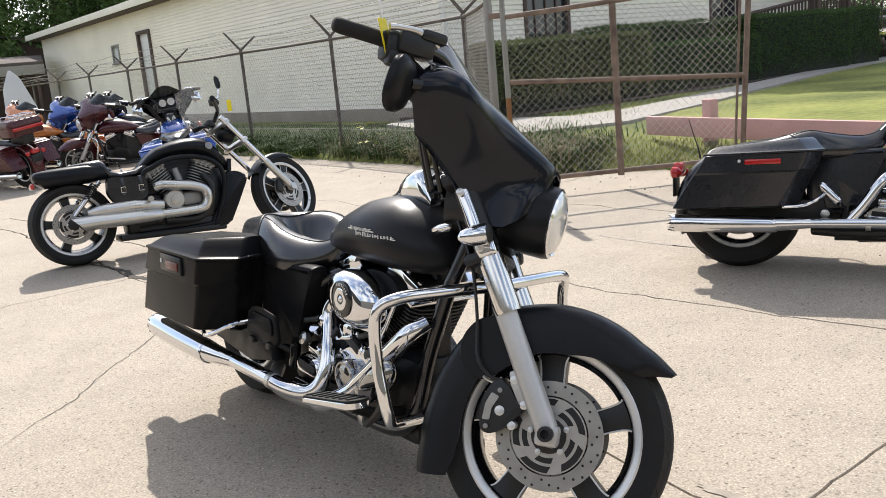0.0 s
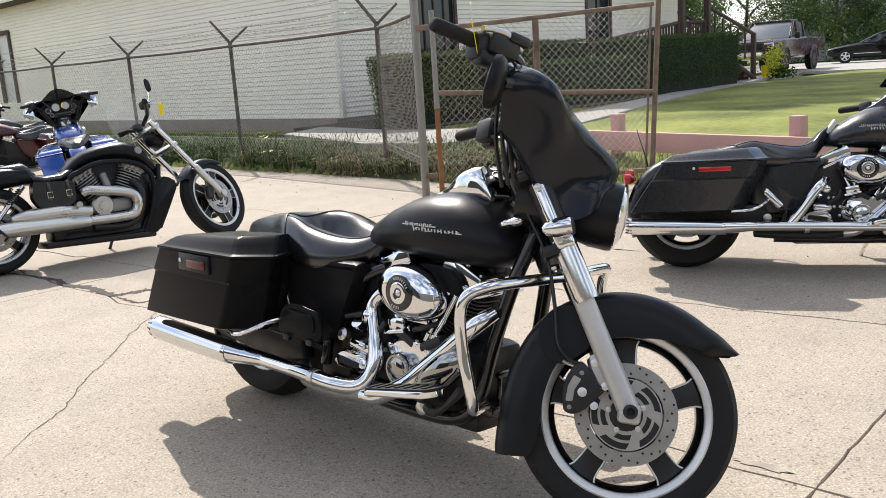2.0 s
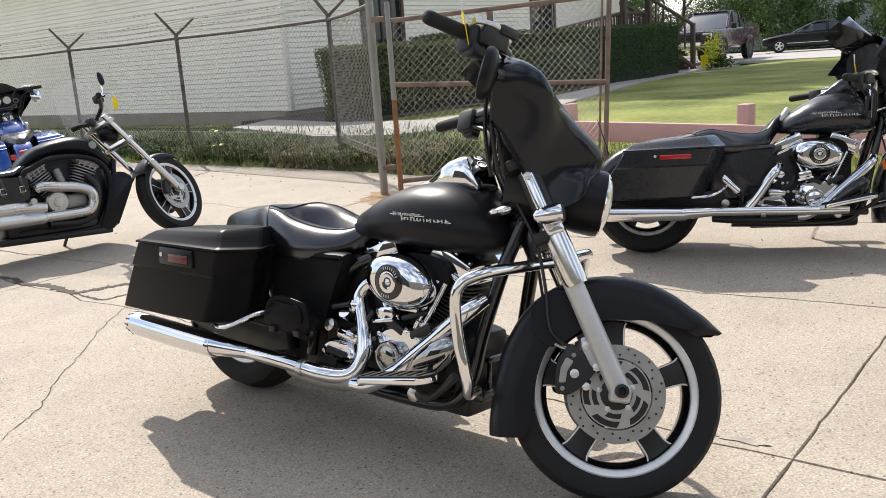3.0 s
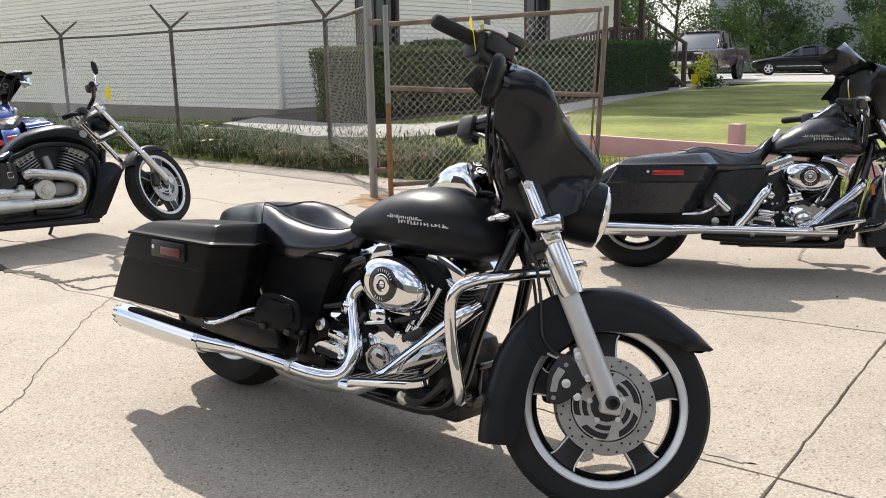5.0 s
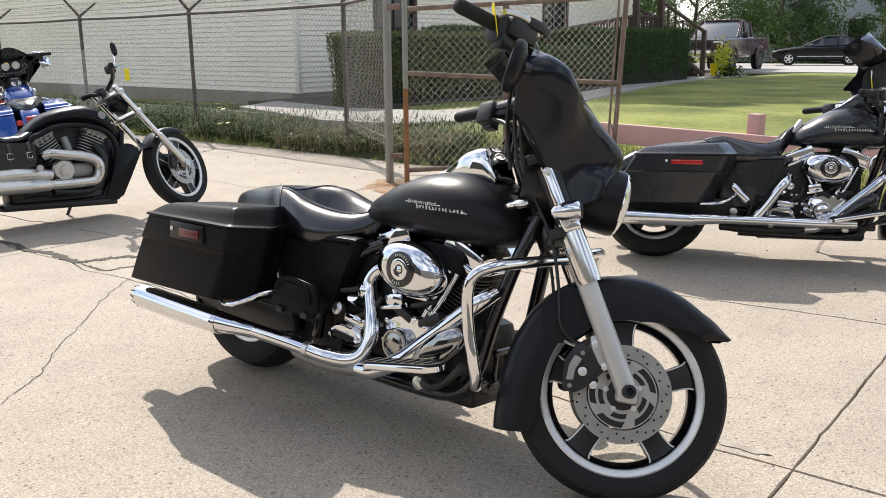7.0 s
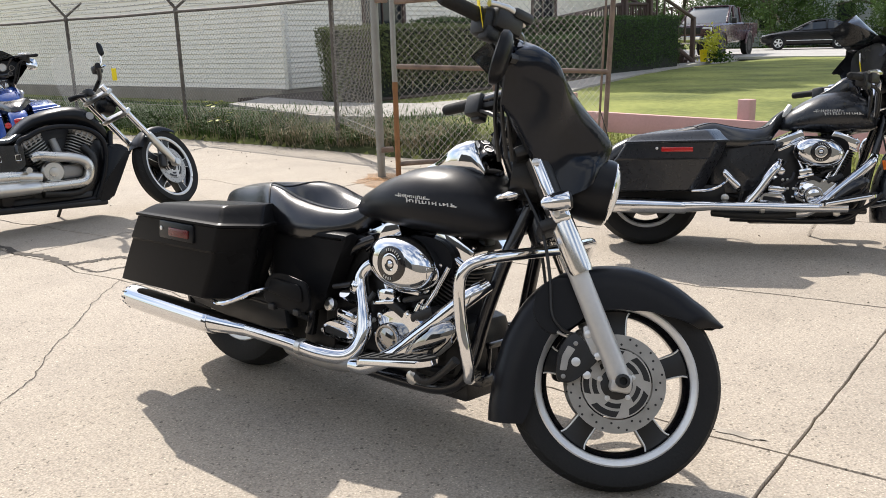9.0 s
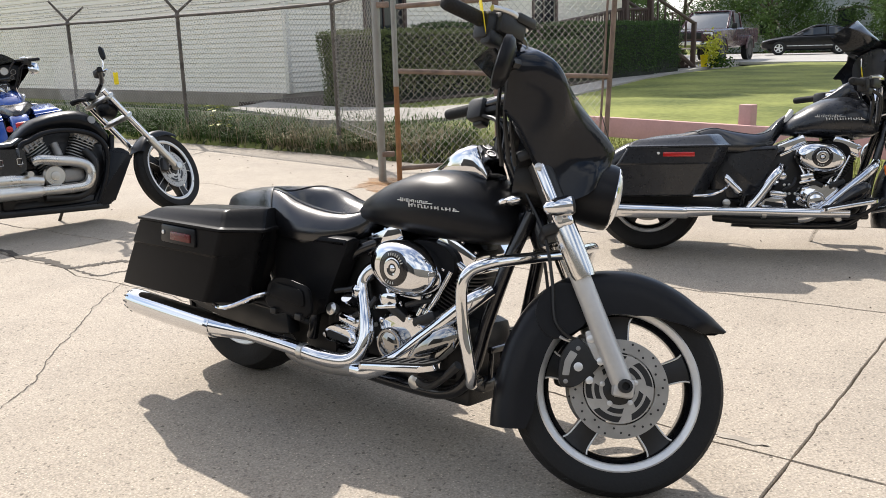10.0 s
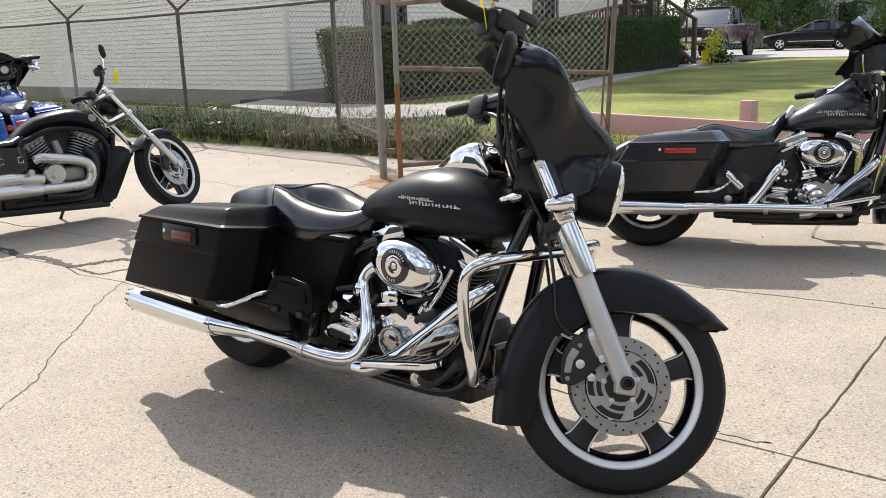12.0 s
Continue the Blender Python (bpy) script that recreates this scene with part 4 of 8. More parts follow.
    seat = P("seat", loft(bmesh.new(), rings), M_LEATH, label="black stitched leather two-up seat", angle=80)
    srow = [float(np.interp(-1.475, fine_rows[0], fine_rows[k])) for k in range(5)]
    P("seat_seam", tube(bmesh.new(), [seat_top(*srow, t) + Vector((0, 0, 0.001)) for t in np.linspace(-1, 1, 19)], 0.003, 6, 2), M_PLAST, seat)
    for sg in (-1, 1):
        pts = []
        for x in np.linspace(-1.47, -1.0, 16):
            r_ = [float(np.interp(x, fine_rows[0], fine_rows[k])) for k in range(5)]
            pts.append(seat_top(*r_, sg * 0.5) + Vector((0, 0, 0.0005)))
        P("seat_seam", tube(bmesh.new(), pts, 0.0022, 5, 2), M_PLAST, seat)
    # saddlebags
    bag_mat, lid_mat = cfg.get("bag_mat", paint), cfg.get("lid_mat", paint)
    for sg in (-1, 1):
        def ring(z, xr, xo, xi, yo, yi, r=0.012):
            pts = roundpoly([(xr, yo), (xo, yo), (xi, yo + 0.115), (xi - 0.05, yo + 0.20), (xi - 0.06, yi), (xr, yi)], r, 3)
            return [Vector((p[0], -sg * p[1], z + (p[0] + 1.6) * 0.012)) for p in pts]
        rr = [ring(0.342, -1.955, -1.48, -1.38, -0.375, -0.17), ring(0.352, -1.980, -1.462, -1.362, -0.398, -0.16), ring(0.45, -1.918, -1.405, -1.32, -0.410, -0.16), ring(0.520, -1.870, -1.367, -1.286, -0.419, -0.16), ring(0.530, -1.860, -1.357, -1.280, -0.430, -0.16), ring(0.613, -1.808, -1.325, -1.250, -0.434, -0.16)]
        bag = P("saddlebag", loft(bmesh.new(), rr), bag_mat, angle=30)
        ll = [ring(0.616, -1.815, -1.317, -1.232, -0.440, -0.155), ring(0.624, -1.815, -1.317, -1.232, -0.440, -0.155), ring(0.628, -1.803, -1.327, -1.245, -0.428, -0.16)]
        lid2 = []
        for z, xr, xo, xi, yo in ((0.630, -1.80, -1.33, -1.248, -0.424), (0.643, -1.79, -1.352, -1.27, -0.405), (0.655, -1.765, -1.365, -1.285, -0.39), (0.661, -1.74, -1.375, -1.30, -0.37)):
            rg = ring(z, xr, xo, xi, yo, -0.16, 0.014)
            lid2.append([Vector((p.x, p.y, p.z + max(0, (p.x + 1.8)) * 0.055 * (z - 0.628) / 0.033)) for p in rg])
        P("lid", loft(bmesh.new(), ll + lid2), lid_mat, bag, angle=26)
        bm = bmesh.new()
        if fine:
            box(bm, (-1.556, sg * 0.434, 0.581), (0.2, 0.016, 0.064), 0.006)
            hs = P("latch_housing", bm, M_CRUISER, bag)
            bm = bmesh.new()
            box(bm, (-1.535, sg * 0.443, 0.577), (0.115, 0.008, 0.030), 0.003)
            P("reflector", bm, M_DREDLENS, hs, "dark red reflector")
        else:
            box(bm, (-1.53, sg * 0.433, 0.578), (0.17, 0.008, 0.026), 0.003)
            P("reflector", bm, M_REDLENS, bag, "red reflector")
        P("lock", lathe(bmesh.new(), [(0.008, 0), (0.008, 0.006), (0.003, 0.007)], (-1.64, sg * 0.438, 0.584), (0, sg, 0), 10), M_MACH, bag)
        P("bag_rail", tube(bmesh.new(), [(-1.44, sg * 0.37, 0.345), (-1.36, sg * 0.395, 0.352), (-1.30, sg * 0.39, 0.37), (-1.255, sg * 0.34, 0.40), (-1.24, sg * 0.26, 0.41)], 0.008, 8), chrome)
        # silencer
        ax = Vector((0.5, 0, -0.012))
        mf = P("silencer", tube(bmesh.new(), [(-1.985, sg * 0.34, 0.268), (-1.97, sg * 0.34, 0.268), (-1.75, sg * 0.34, 0.262), (-1.50, sg * 0.335, 0.256), (-1.47, sg * 0.335, 0.256)], [0.040, 0.047, 0.047, 0.043, 0.038], 22, 4), chrome)
        P("silencer_neck", tube(bmesh.new(), [(-1.48, sg * 0.335, 0.258), (-1.40, sg * 0.325, 0.258), (-1.31, sg * 0.312, 0.258)], [0.039, 0.032, 0.025], 18, 4), chrome, mf)
        bm = bmesh.new()
        for i in range(12):
            a = 2 * math.pi * i / 12
            tube(bm, [(-1.975, sg * 0.34 + 0.041 * math.cos(a), 0.268 + 0.041 * math.sin(a)), (-2.012, sg * 0.34 + 0.038 * math.cos(a), 0.268 + 0.038 * math.sin(a))], [0.008, 0.002], 5, 2)
        lathe(bm, [(0.036, 0), (0.036, 0.03)], (-1.99, sg * 0.34, 0.268), (1, 0, 0), 18)
        P("exhaust_tip", bm, M_PLAST, mf)
    # exhaust pipes, right side
    if cfg.get("straight_pipe"):
        P("exhaust_pipe", tube(bmesh.new(), [(-1.33, -0.312, 0.258), (-1.1, -0.305, 0.255), (-0.80, -0.30, 0.25), (-0.60, -0.29, 0.25)], 0.0255, 16), chrome)
        P("rear_header", tube(bmesh.new(), [(-1.14, -0.29, 0.262), (-1.08, -0.285, 0.335), (-1.01, -0.27, 0.435), (-0.975, -0.25, 0.475), (-0.95, -0.20, 0.50)], 0.026, 16), chrome)
        P("passenger_peg", tube(bmesh.new(), [(-1.265, -0.30, 0.452), (-1.255, -0.302, 0.442), (-1.19, -0.31, 0.372), (-1.18, -0.312, 0.362)], [0.017, 0.022, 0.022, 0.017], 14, 2), chrome)
        P("peg_bracket", tube(bmesh.new(), [(-1.165, -0.20, 0.33), (-1.175, -0.27, 0.35), (-1.185, -0.305, 0.37)], 0.013, 8), chrome)
        P("frame_plug", lathe(bmesh.new(), [(0.022, 0), (0.022, 0.012), (0.012, 0.016)], (-1.245, -0.235, 0.30), (0, -1, 0), 16), M_SATINSTEEL)
        bm = bmesh.new()
        box(bm, (-0.395, -0.20, 0.485), (0.018, 0.012, 0.055), 0.004, Matrix.Rotation(-0.2, 3, "Y"))
        P("side_reflector", bm, M_AMBER)
    else:
        P("exhaust_pipe", tube(bmesh.new(), [(-1.33, -0.312, 0.258), (-1.1, -0.302, 0.25), (-0.98, -0.288, 0.238), (-0.90, -0.255, 0.236), (-0.868, -0.225, 0.265), (-0.858, -0.205, 0.315), (-0.878, -0.185, 0.375), (-0.915, -0.16, 0.44), (-0.93, -0.15, 0.485), (-0.90, -0.135, 0.528), (-0.85, -0.115, 0.54)], 0.0255, 18), chrome, label="chrome exhaust pipe with a bend up")
    P("pipe_clamp", lathe(bmesh.new(), [(0.0285, -0.012), (0.0285, 0.012)], (-1.05, -0.298, 0.245), (1, 0, 0.0), 18), M_SATINSTEEL)
    P("front_exhaust_pipe", tube(bmesh.new(), [(-0.43, -0.13, 0.53), (-0.455, -0.175, 0.50), (-0.53, -0.19, 0.43), (-0.63, -0.20, 0.345), (-0.71, -0.215, 0.275), (-0.80, -0.25, 0.225), (-0.86, -0.25, 0.215)], [0.022, 0.027, 0.0285, 0.0285, 0.0285, 0.027, 0.024], 18), chrome)
    P("crossover_pipe", tube(bmesh.new(), [(-0.78, -0.235, 0.228), (-0.95, -0.25, 0.205), (-1.15, -0.24, 0.205), (-1.3, -0.15, 0.21)], 0.026, 14), M_ENGGREY if fine else M_PLAST)
    rings = [[Vector((x - (p.z - z) * 0.55, -0.215 + p.y, p.z)) for p in sup(0, z, 0.036 * k, 0.042 * k, 2.2, 22)] for x, z, k in ((-0.668, 0.268, 0.25), (-0.64, 0.288, 0.62), (-0.59, 0.322, 0.95), (-0.54, 0.357, 1.0), (-0.50, 0.386, 0.8), (-0.482, 0.399, 0.5), (-0.474, 0.404, 0.2))]
    P("heat_shield", loft(bmesh.new(), rings), M_DARKCHROME if fine else M_GLOSS, label="rounded chrome heat shield with darkened reflections" if fine else "")
    # engine
    bm = bmesh.new()
    box(bm, (-0.70, 0, 0.30), (0.40, 0.24, 0.21), 0.04)
    box(bm, (-0.98, 0, 0.34), (0.28, 0.24, 0.22), 0.035)
    box(bm, (-0.80, 0, 0.18), (0.60, 0.22, 0.08), 0.02)
    lathe(bm, [(0.125, -0.12), (0.13, -0.09), (0.13, 0.09), (0.125, 0.12)], (-0.70, 0, 0.31), (0, 1, 0), 28)
    eng = P("engine_case", bm, M_ENGINE)
    for bt in (((-0.775, 0, 0.40), (-0.862, 0, 0.592)), ((-0.69, 0, 0.40), (-0.600, 0, 0.588))):
        rot = cylinder_fins(bike, bt[0], bt[1], 15, 0.19, 0.23, M_FIN)
        d = (Vector(bt[1]) - Vector(bt[0])).normalized()
        rocker_cover(bike, Vector(bt[1]) + d * 0.032, rot, chrome, (0.165, 0.235, 0.066))
    for a, b in (((-0.685, -0.15, 0.405), (-0.605, -0.135, 0.57)), ((-0.655, -0.155, 0.405), (-0.572, -0.14, 0.565)), ((-0.755, -0.15, 0.41), (-0.835, -0.135, 0.57)), ((-0.785, -0.155, 0.405), (-0.865, -0.14, 0.565))):
        A, B = Vector(a), Vector(b)
        P("pushrod_tube", tube(bmesh.new(), [A, A.lerp(B, 0.18), A.lerp(B, 0.2), A.lerp(B, 0.5), A.lerp(B, 0.52), B], [0.013, 0.013, 0.0095, 0.0095, 0.0075, 0.0075], 10, 1, smooth=False), chrome)
    rings = [[Vector((-0.735 + p.y * 1.15 + (0.012 if j > 1 else 0), y, 0.335 + (p.z))) for p in sup(0, 0, 0.098 * k, 0.078 * k, 2.6, 26)] for j, (y, k) in enumerate(((-0.10, 1.05), (-0.15, 1.05), (-0.165, 1.0), (-0.178, 0.85)))]
    cam_cover = P("cam_cover", loft(bmesh.new(), rings), chrome)
    P("timer_cover", lathe(bmesh.new(), [(0.052, 0.0), (0.052, 0.030), (0.047, 0.037), (0.041, 0.037), (0.039, 0.032), (0.036, 0.032), (0.030, 0.036), (0.004, 0.037)], (-0.757, -0.172, 0.312), (0, -1, 0), 28), M_DARKCHROME if fine else chrome, cam_cover)
    for px, pz in ((-0.82, 0.375), (-0.66, 0.385), (-0.645, 0.31), (-0.70, 0.395), (-0.80, 0.28)):
        P("cover_bolt", lathe(bmesh.new(), [(0.009, 0), (0.009, 0.012), (0.004, 0.014)], (px, -0.165, pz), (0, -1, 0), 10), chrome, cam_cover)
    bm = bmesh.new()
    box(bm, (-0.645, -0.145, 0.405), (0.10, 0.07, 0.035), 0.012, Matrix.Rotation(radians(-25), 3, "Y"))
    box(bm, (-0.755, -0.145, 0.41), (0.10, 0.07, 0.035), 0.012, Matrix.Rotation(radians(25), 3, "Y"))
    P("lifter_block", bm, M_ENGINE)
    # air cleaner
    rings = []
    for y, k in ((-0.11, 0.80), (-0.13, 0.97), (-0.158, 1.0), (-0.184, 0.97), (-0.204, 0.87), (-0.217, 0.70), (-0.222, 0.52)):
        rings.append([Vector((-0.733 + 0.134 * k * math.copysign(abs(math.cos(t)) ** 0.9, math.cos(t)) - 0.018 * k * math.sin(t) - 0.004 * (1 - k), y, 0.556 + 0.088 * k * math.sin(t))) for t in np.linspace(0, 2 * math.pi, 48, endpoint=False)])
    ac = P("air_cleaner", loft(bmesh.new(), rings), chrome, label="chrome oval air cleaner cover", angle=60)
    P("insert_ring", lathe(bmesh.new(), [(0.056, 0), (0.056, 0.006), (0.050, 0.009), (0.034, 0.009)], (-0.735, -0.220, 0.560), (0, -1, 0), 32), M_GLOSS, ac)
    P("insert_badge", lathe(bmesh.new(), [(0.034, 0.004), (0.034, 0.010), (0.028, 0.012), (0.012, 0.008), (0.004, 0.014)], (-0.735, -0.220, 0.560), (0, -1, 0), 24), chrome, ac)
    bm = bmesh.new()
    for i in range(12):
        a = 0.5 + i * 0.2 if i < 8 else 4.2 + (i - 8) * 0.22
        p = Vector((-0.735 + 0.045 * math.cos(a), -0.2305, 0.560 + 0.045 * math.sin(a)))
        box(bm, p, (0.003, 0.002, 0.008), 0, Matrix.Rotation(math.pi / 2 - a, 3, "Y"))
    tagged(P("badge", bm, M_MACH, ac), kind="stuff")
    bm = bmesh.new()
    rings = [[Vector((-0.680 + p.y * 1.15, y, 0.575 + p.z)) for p in sup(0, 0, 0.10 * k, 0.072 * k, 2.4, 24)] for y, k in ((-0.05, 0.7), (-0.08, 1.0), (-0.135, 1.0))]
    P("intake_housing", loft(bm, rings), M_SATIN_B)
    # transmission trim, oil spout and small chrome blocks
    bm = bmesh.new()
    rr = [(-1.055, 0.268), (-0.925, 0.262), (-0.905, 0.285), (-0.925, 0.325), (-1.02, 0.332), (-1.06, 0.305)]
    loft(bm, [[Vector((-0.985 + (p[0] + 0.985) * k, y, 0.297 + (p[1] - 0.297) * k)) for p in roundpoly(rr, 0.022, 4)] for y, k in ((-0.10, 1.08), (-0.185, 1.08), (-0.20, 1.0), (-0.208, 0.86))])
    box(bm, (-0.955, -0.16, 0.348), (0.10, 0.07, 0.04), 0.014, Matrix.Rotation(0.12, 3, "Y"), 3)
    trans = P("transmission_cover", bm, chrome)
    rr = [(-1.035, 0.284), (-0.935, 0.279), (-0.93, 0.298), (-1.03, 0.31)]
    P("cover_inset", prism(bmesh.new(), [(q[0], -0.206, q[1]) for q in roundpoly(rr, 0.008, 3)], (0, -0.004, 0)), M_PLAST, trans)
    for px, pz in ((-1.058, 0.285), (-0.91, 0.272), (-0.92, 0.352)):
        P("cover_bolt", lathe(bmesh.new(), [(0.007, 0), (0.007, 0.012), (0.003, 0.014)], (px, -0.188, pz), (0, -1, 0), 10), M_SATINSTEEL, trans)
    P("oil_cap", lathe(bmesh.new(), [(0.02, 0), (0.022, 0.02), (0.017, 0.022), (0.010, 0.028)], (-1.035, -0.175, 0.372), (0, -0.95, 0.3), 16), M_SATINSTEEL)
    P("oil_spout", tube(bmesh.new(), [(-0.972, -0.12, 0.39), (-0.975, -0.165, 0.405), (-0.972, -0.185, 0.425)], [0.014, 0.014, 0.019], 12), chrome)
    bm = bmesh.new()
    box(bm, (-0.80, -0.15, 0.445), (0.075, 0.05, 0.045), 0.012, Matrix.Rotation(radians(-12), 3, "Y"))
    box(bm, (-0.80, -0.168, 0.422), (0.09, 0.03, 0.014), 0.005, Matrix.Rotation(radians(-12), 3, "Y"))
    P("solenoid_cover", bm, chrome)
    for k in range(9):
        P("engine_bolt", lathe(bmesh.new(), [(0.008, 0), (0.008, 0.012), (0.004, 0.014)], (-0.86 - 0.03 * (k % 5), -0.135 - 0.01 * (k % 3), 0.30 + 0.05 * (k % 4)), (0, -1, 0), 8), M_SATINSTEEL)
    bm = bmesh.new()
    box(bm, (-0.98, 0, 0.42), (0.34, 0.23, 0.40), 0.03)
    box(bm, (-1.17, 0, 0.38), (0.16, 0.22, 0.40), 0.02)
    P("oil_tank", bm, M_PLAST)
    bm = bmesh.new()
    box(bm, (-0.72, 0, 0.50), (0.40, 0.06, 0.30), 0.01)
    P("inner_frame_plate", bm, M_PLAST)
    for k, pts in enumerate((((-0.90, -0.14, 0.50), (-0.95, -0.17, 0.46), (-1.02, -0.19, 0.44)), ((-0.86, -0.16, 0.44), (-0.88, -0.18, 0.40), (-0.93, -0.19, 0.37)), ((-0.62, -0.13, 0.47), (-0.66, -0.17, 0.46), (-0.72, -0.17, 0.44)))):
        P("hose", tube(bmesh.new(), pts, 0.009, 8), M_PLAST)
    bm = bmesh.new()
    box(bm, (-0.70, -0.155, 0.475), (0.09, 0.05, 0.02), 0.006)
    P("chrome_bracket", bm, chrome if fine else M_PLAST)
    P("horn_cover", lathe(bmesh.new(), [(0.02, 0), (0.022, 0.02), (0.014, 0.026)], (-0.935, -0.16, 0.45), (0, -1, 0), 14), chrome)
    # engine guard
    g = [(-0.27, 0.0, 0.645), (-0.285, -0.10, 0.645), (-0.31, -0.22, 0.642), (-0.33, -0.295, 0.636), (-0.36, -0.335, 0.612), (-0.374, -0.343, 0.56), (-0.364, -0.340, 0.46), (-0.347, -0.335, 0.385), (-0.341, -0.322, 0.325), (-0.365, -0.285, 0.288), (-0.44, -0.15, 0.255)]
    P("engine_guard", tube(bmesh.new(), g, 0.0165, 16), chrome)
    P("engine_guard", tube(bmesh.new(), mirror_y(g), 0.0165, 12), chrome)
    # frame
    for sg in (-1, 1):
        P("frame_tube", tube(bmesh.new(), [(-0.36, sg * 0.04, 0.76), (-0.40, sg * 0.08, 0.62), (-0.45, sg * 0.11, 0.42), (-0.485, sg * 0.12, 0.27), (-0.56, sg * 0.125, 0.185), (-0.75, sg * 0.125, 0.165), (-1.2, sg * 0.125, 0.175)], 0.022, 10), M_GLOSS)
        P("top_frame_tube", tube(bmesh.new(), [(-0.9, sg * 0.08, 0.62), (-1.0, sg * 0.14, 0.56), (-1.12, sg * 0.16, 0.42), (-1.16, sg * 0.16, 0.25)], 0.02, 10), M_GLOSS)
        poly = roundpoly([(-1.34, 0.615), (-0.95, 0.625), (-1.0, 0.52), (-1.07, 0.35), (-1.2, 0.325), (-1.33, 0.33)], 0.03, 3)
        P("side_cover", prism(bmesh.new(), [(q[0], sg * 0.13, q[1]) for q in poly], (0, sg * 0.07, 0), 0.025), M_SATIN_B if fine else paint)
        poly = [(-1.92, 0.355), (-1.25, 0.375), (-1.22, 0.26), (-1.4, 0.225), (-1.75, 0.27), (-1.93, 0.31)]
        P("bag_support", prism(bmesh.new(), [(q[0], sg * 0.155, q[1]) for q in poly], (0, sg * 0.06, 0), 0.012), M_PLAST)
        poly = roundpoly([(-1.275, 0.375), (-1.24, 0.455), (-1.165, 0.468), (-1.05, 0.455), (-1.03, 0.37), (-1.07, 0.345), (-1.23, 0.345)], 0.025, 3)
        if fine:
            pf = P("passenger_footboard", prism(bmesh.new(), [(q[0], sg * 0.272, q[1]) for q in poly], (0, sg * 0.014, 0.006), 0.004), M_SATIN_B)
            poly = roundpoly([(-1.245, 0.39), (-1.22, 0.44), (-1.07, 0.435), (-1.06, 0.375)], 0.02, 3)
            P("footboard_pad", prism(bmesh.new(), [(q[0], sg * 0.287, q[1] + 0.010) for q in poly], (0, sg * 0.006, 0.002), 0.003), M_SATIN_B, pf)
            for hx in (-1.215, -1.09):
                bm = bmesh.new()
                box(bm, (hx, sg * 0.285, 0.352), (0.03, 0.022, 0.022), 0.005)
                P("footboard_hinge", bm, M_PLAST, pf)
        P("frame_brace", tube(bmesh.new(), [(-1.16, sg * 0.16, 0.3), (-1.3, sg * 0.2, 0.33), (-1.5, sg * 0.2, 0.335), (-1.8, sg * 0.19, 0.34)], 0.014, 8), M_PLAST)
        # rider footboard
        poly = roundpoly([(-0.745, -0.285), (-0.745, -0.362), (-0.485, -0.368), (-0.462, -0.34), (-0.472, -0.288)], 0.03, 4)
        tilt = lambda q, dz: Vector((q[0], -sg * q[1], 0.268 + (q[0] + 0.775) * 0.19 + dz))
        fb = P("footboard", loft(bmesh.new(), [[tilt(q, dz) for q in poly] for dz in (0, 0.012)]), M_RUBBER)
        P("footboard_trim", loft(bmesh.new(), [[tilt((q[0] * 1.0 + (q[0] + 0.605) * k, q[1] + (q[1] + 0.325) * k), dz) for q in poly] for dz, k in ((-0.014, 0.0), (-0.012, 0.03), (0.004, 0.03), (0.006, 0.0))]), chrome, fb)
        bm = bmesh.new()
        for i in range(7):
            x = -0.72 + i * 0.037
            box(bm, (x, sg * 0.325, 0.268 + (x + 0.775) * 0.19 + 0.013), (0.014, 0.058, 0.006), 0.002, Matrix.Rotation(radians(-10.7), 3, "Y"))
        P("footboard_ribs", bm, M_RUBBER, fb)
        P("footboard_bracket", tube(bmesh.new(), [(-0.56, sg * 0.12, 0.24), (-0.56, sg * 0.22, 0.255), (-0.56, sg * 0.30, 0.285)], 0.016, 8), M_PLAST, fb)
    P("brake_pedal", tube(bmesh.new(), [(-0.63, -0.20, 0.22), (-0.54, -0.26, 0.235), (-0.47, -0.28, 0.28), (-0.42, -0.28, 0.33)], [0.018, 0.012, 0.01, 0.014], 8), M_PLAST)
    P("pedal_pivot", lathe(bmesh.new(), [(0.022, 0), (0.022, 0.03), (0.013, 0.034)], (-0.635, -0.19, 0.218), (0, -1, 0), 14), M_SATINSTEEL)
    bm = bmesh.new()
    box(bm, (-0.47, 0, 0.22), (0.05, 0.22, 0.04), 0.012)
    box(bm, (-0.455, 0.0, 0.33), (0.02, 0.16, 0.02), 0.006)
    for y in (-0.06, 0.0, 0.06):
        box(bm, (-0.46, y, 0.275), (0.014, 0.012, 0.10), 0.004)
    P("front_frame_bracket", bm, M_GLOSS)
    P("side_stand", tube(bmesh.new(), [(-0.62, 0.15, 0.19), (-0.66, 0.25, 0.08), (-0.68, 0.315, cfg.get("stand_z", -0.037)), (-0.64, 0.325, cfg.get("stand_z", -0.037))], [0.014, 0.012, 0.012, 0.010], 8), chrome)
    rings = [[Vector((-0.395 + p.y, -0.115 - 0.018 * k, 0.795 + p.z + 0.25 * p.y)) for p in sup(0, 0, 0.045 * k, 0.016 * k, 2.2, 18)] for k in (1.0, 0.95, 0.7, 0.3)]
    rings = [[Vector((p.x, -0.11 - 0.008 * j, p.z)) for p in r_] for j, r_ in enumerate(rings)]
    P("neck_trim", loft(bmesh.new(), rings), chrome)
    P("steering_head", tube(bmesh.new(), [(-0.33, 0, 0.66), (-0.46, 0, 0.92)], 0.035, 12), M_GLOSS)
    P("frame_backbone", tube(bmesh.new(), [(-0.36, 0, 0.75), (-0.5, 0, 0.70), (-0.7, 0, 0.66)], 0.04, 10), M_GLOSS)
    # tail
    bm = bmesh.new()
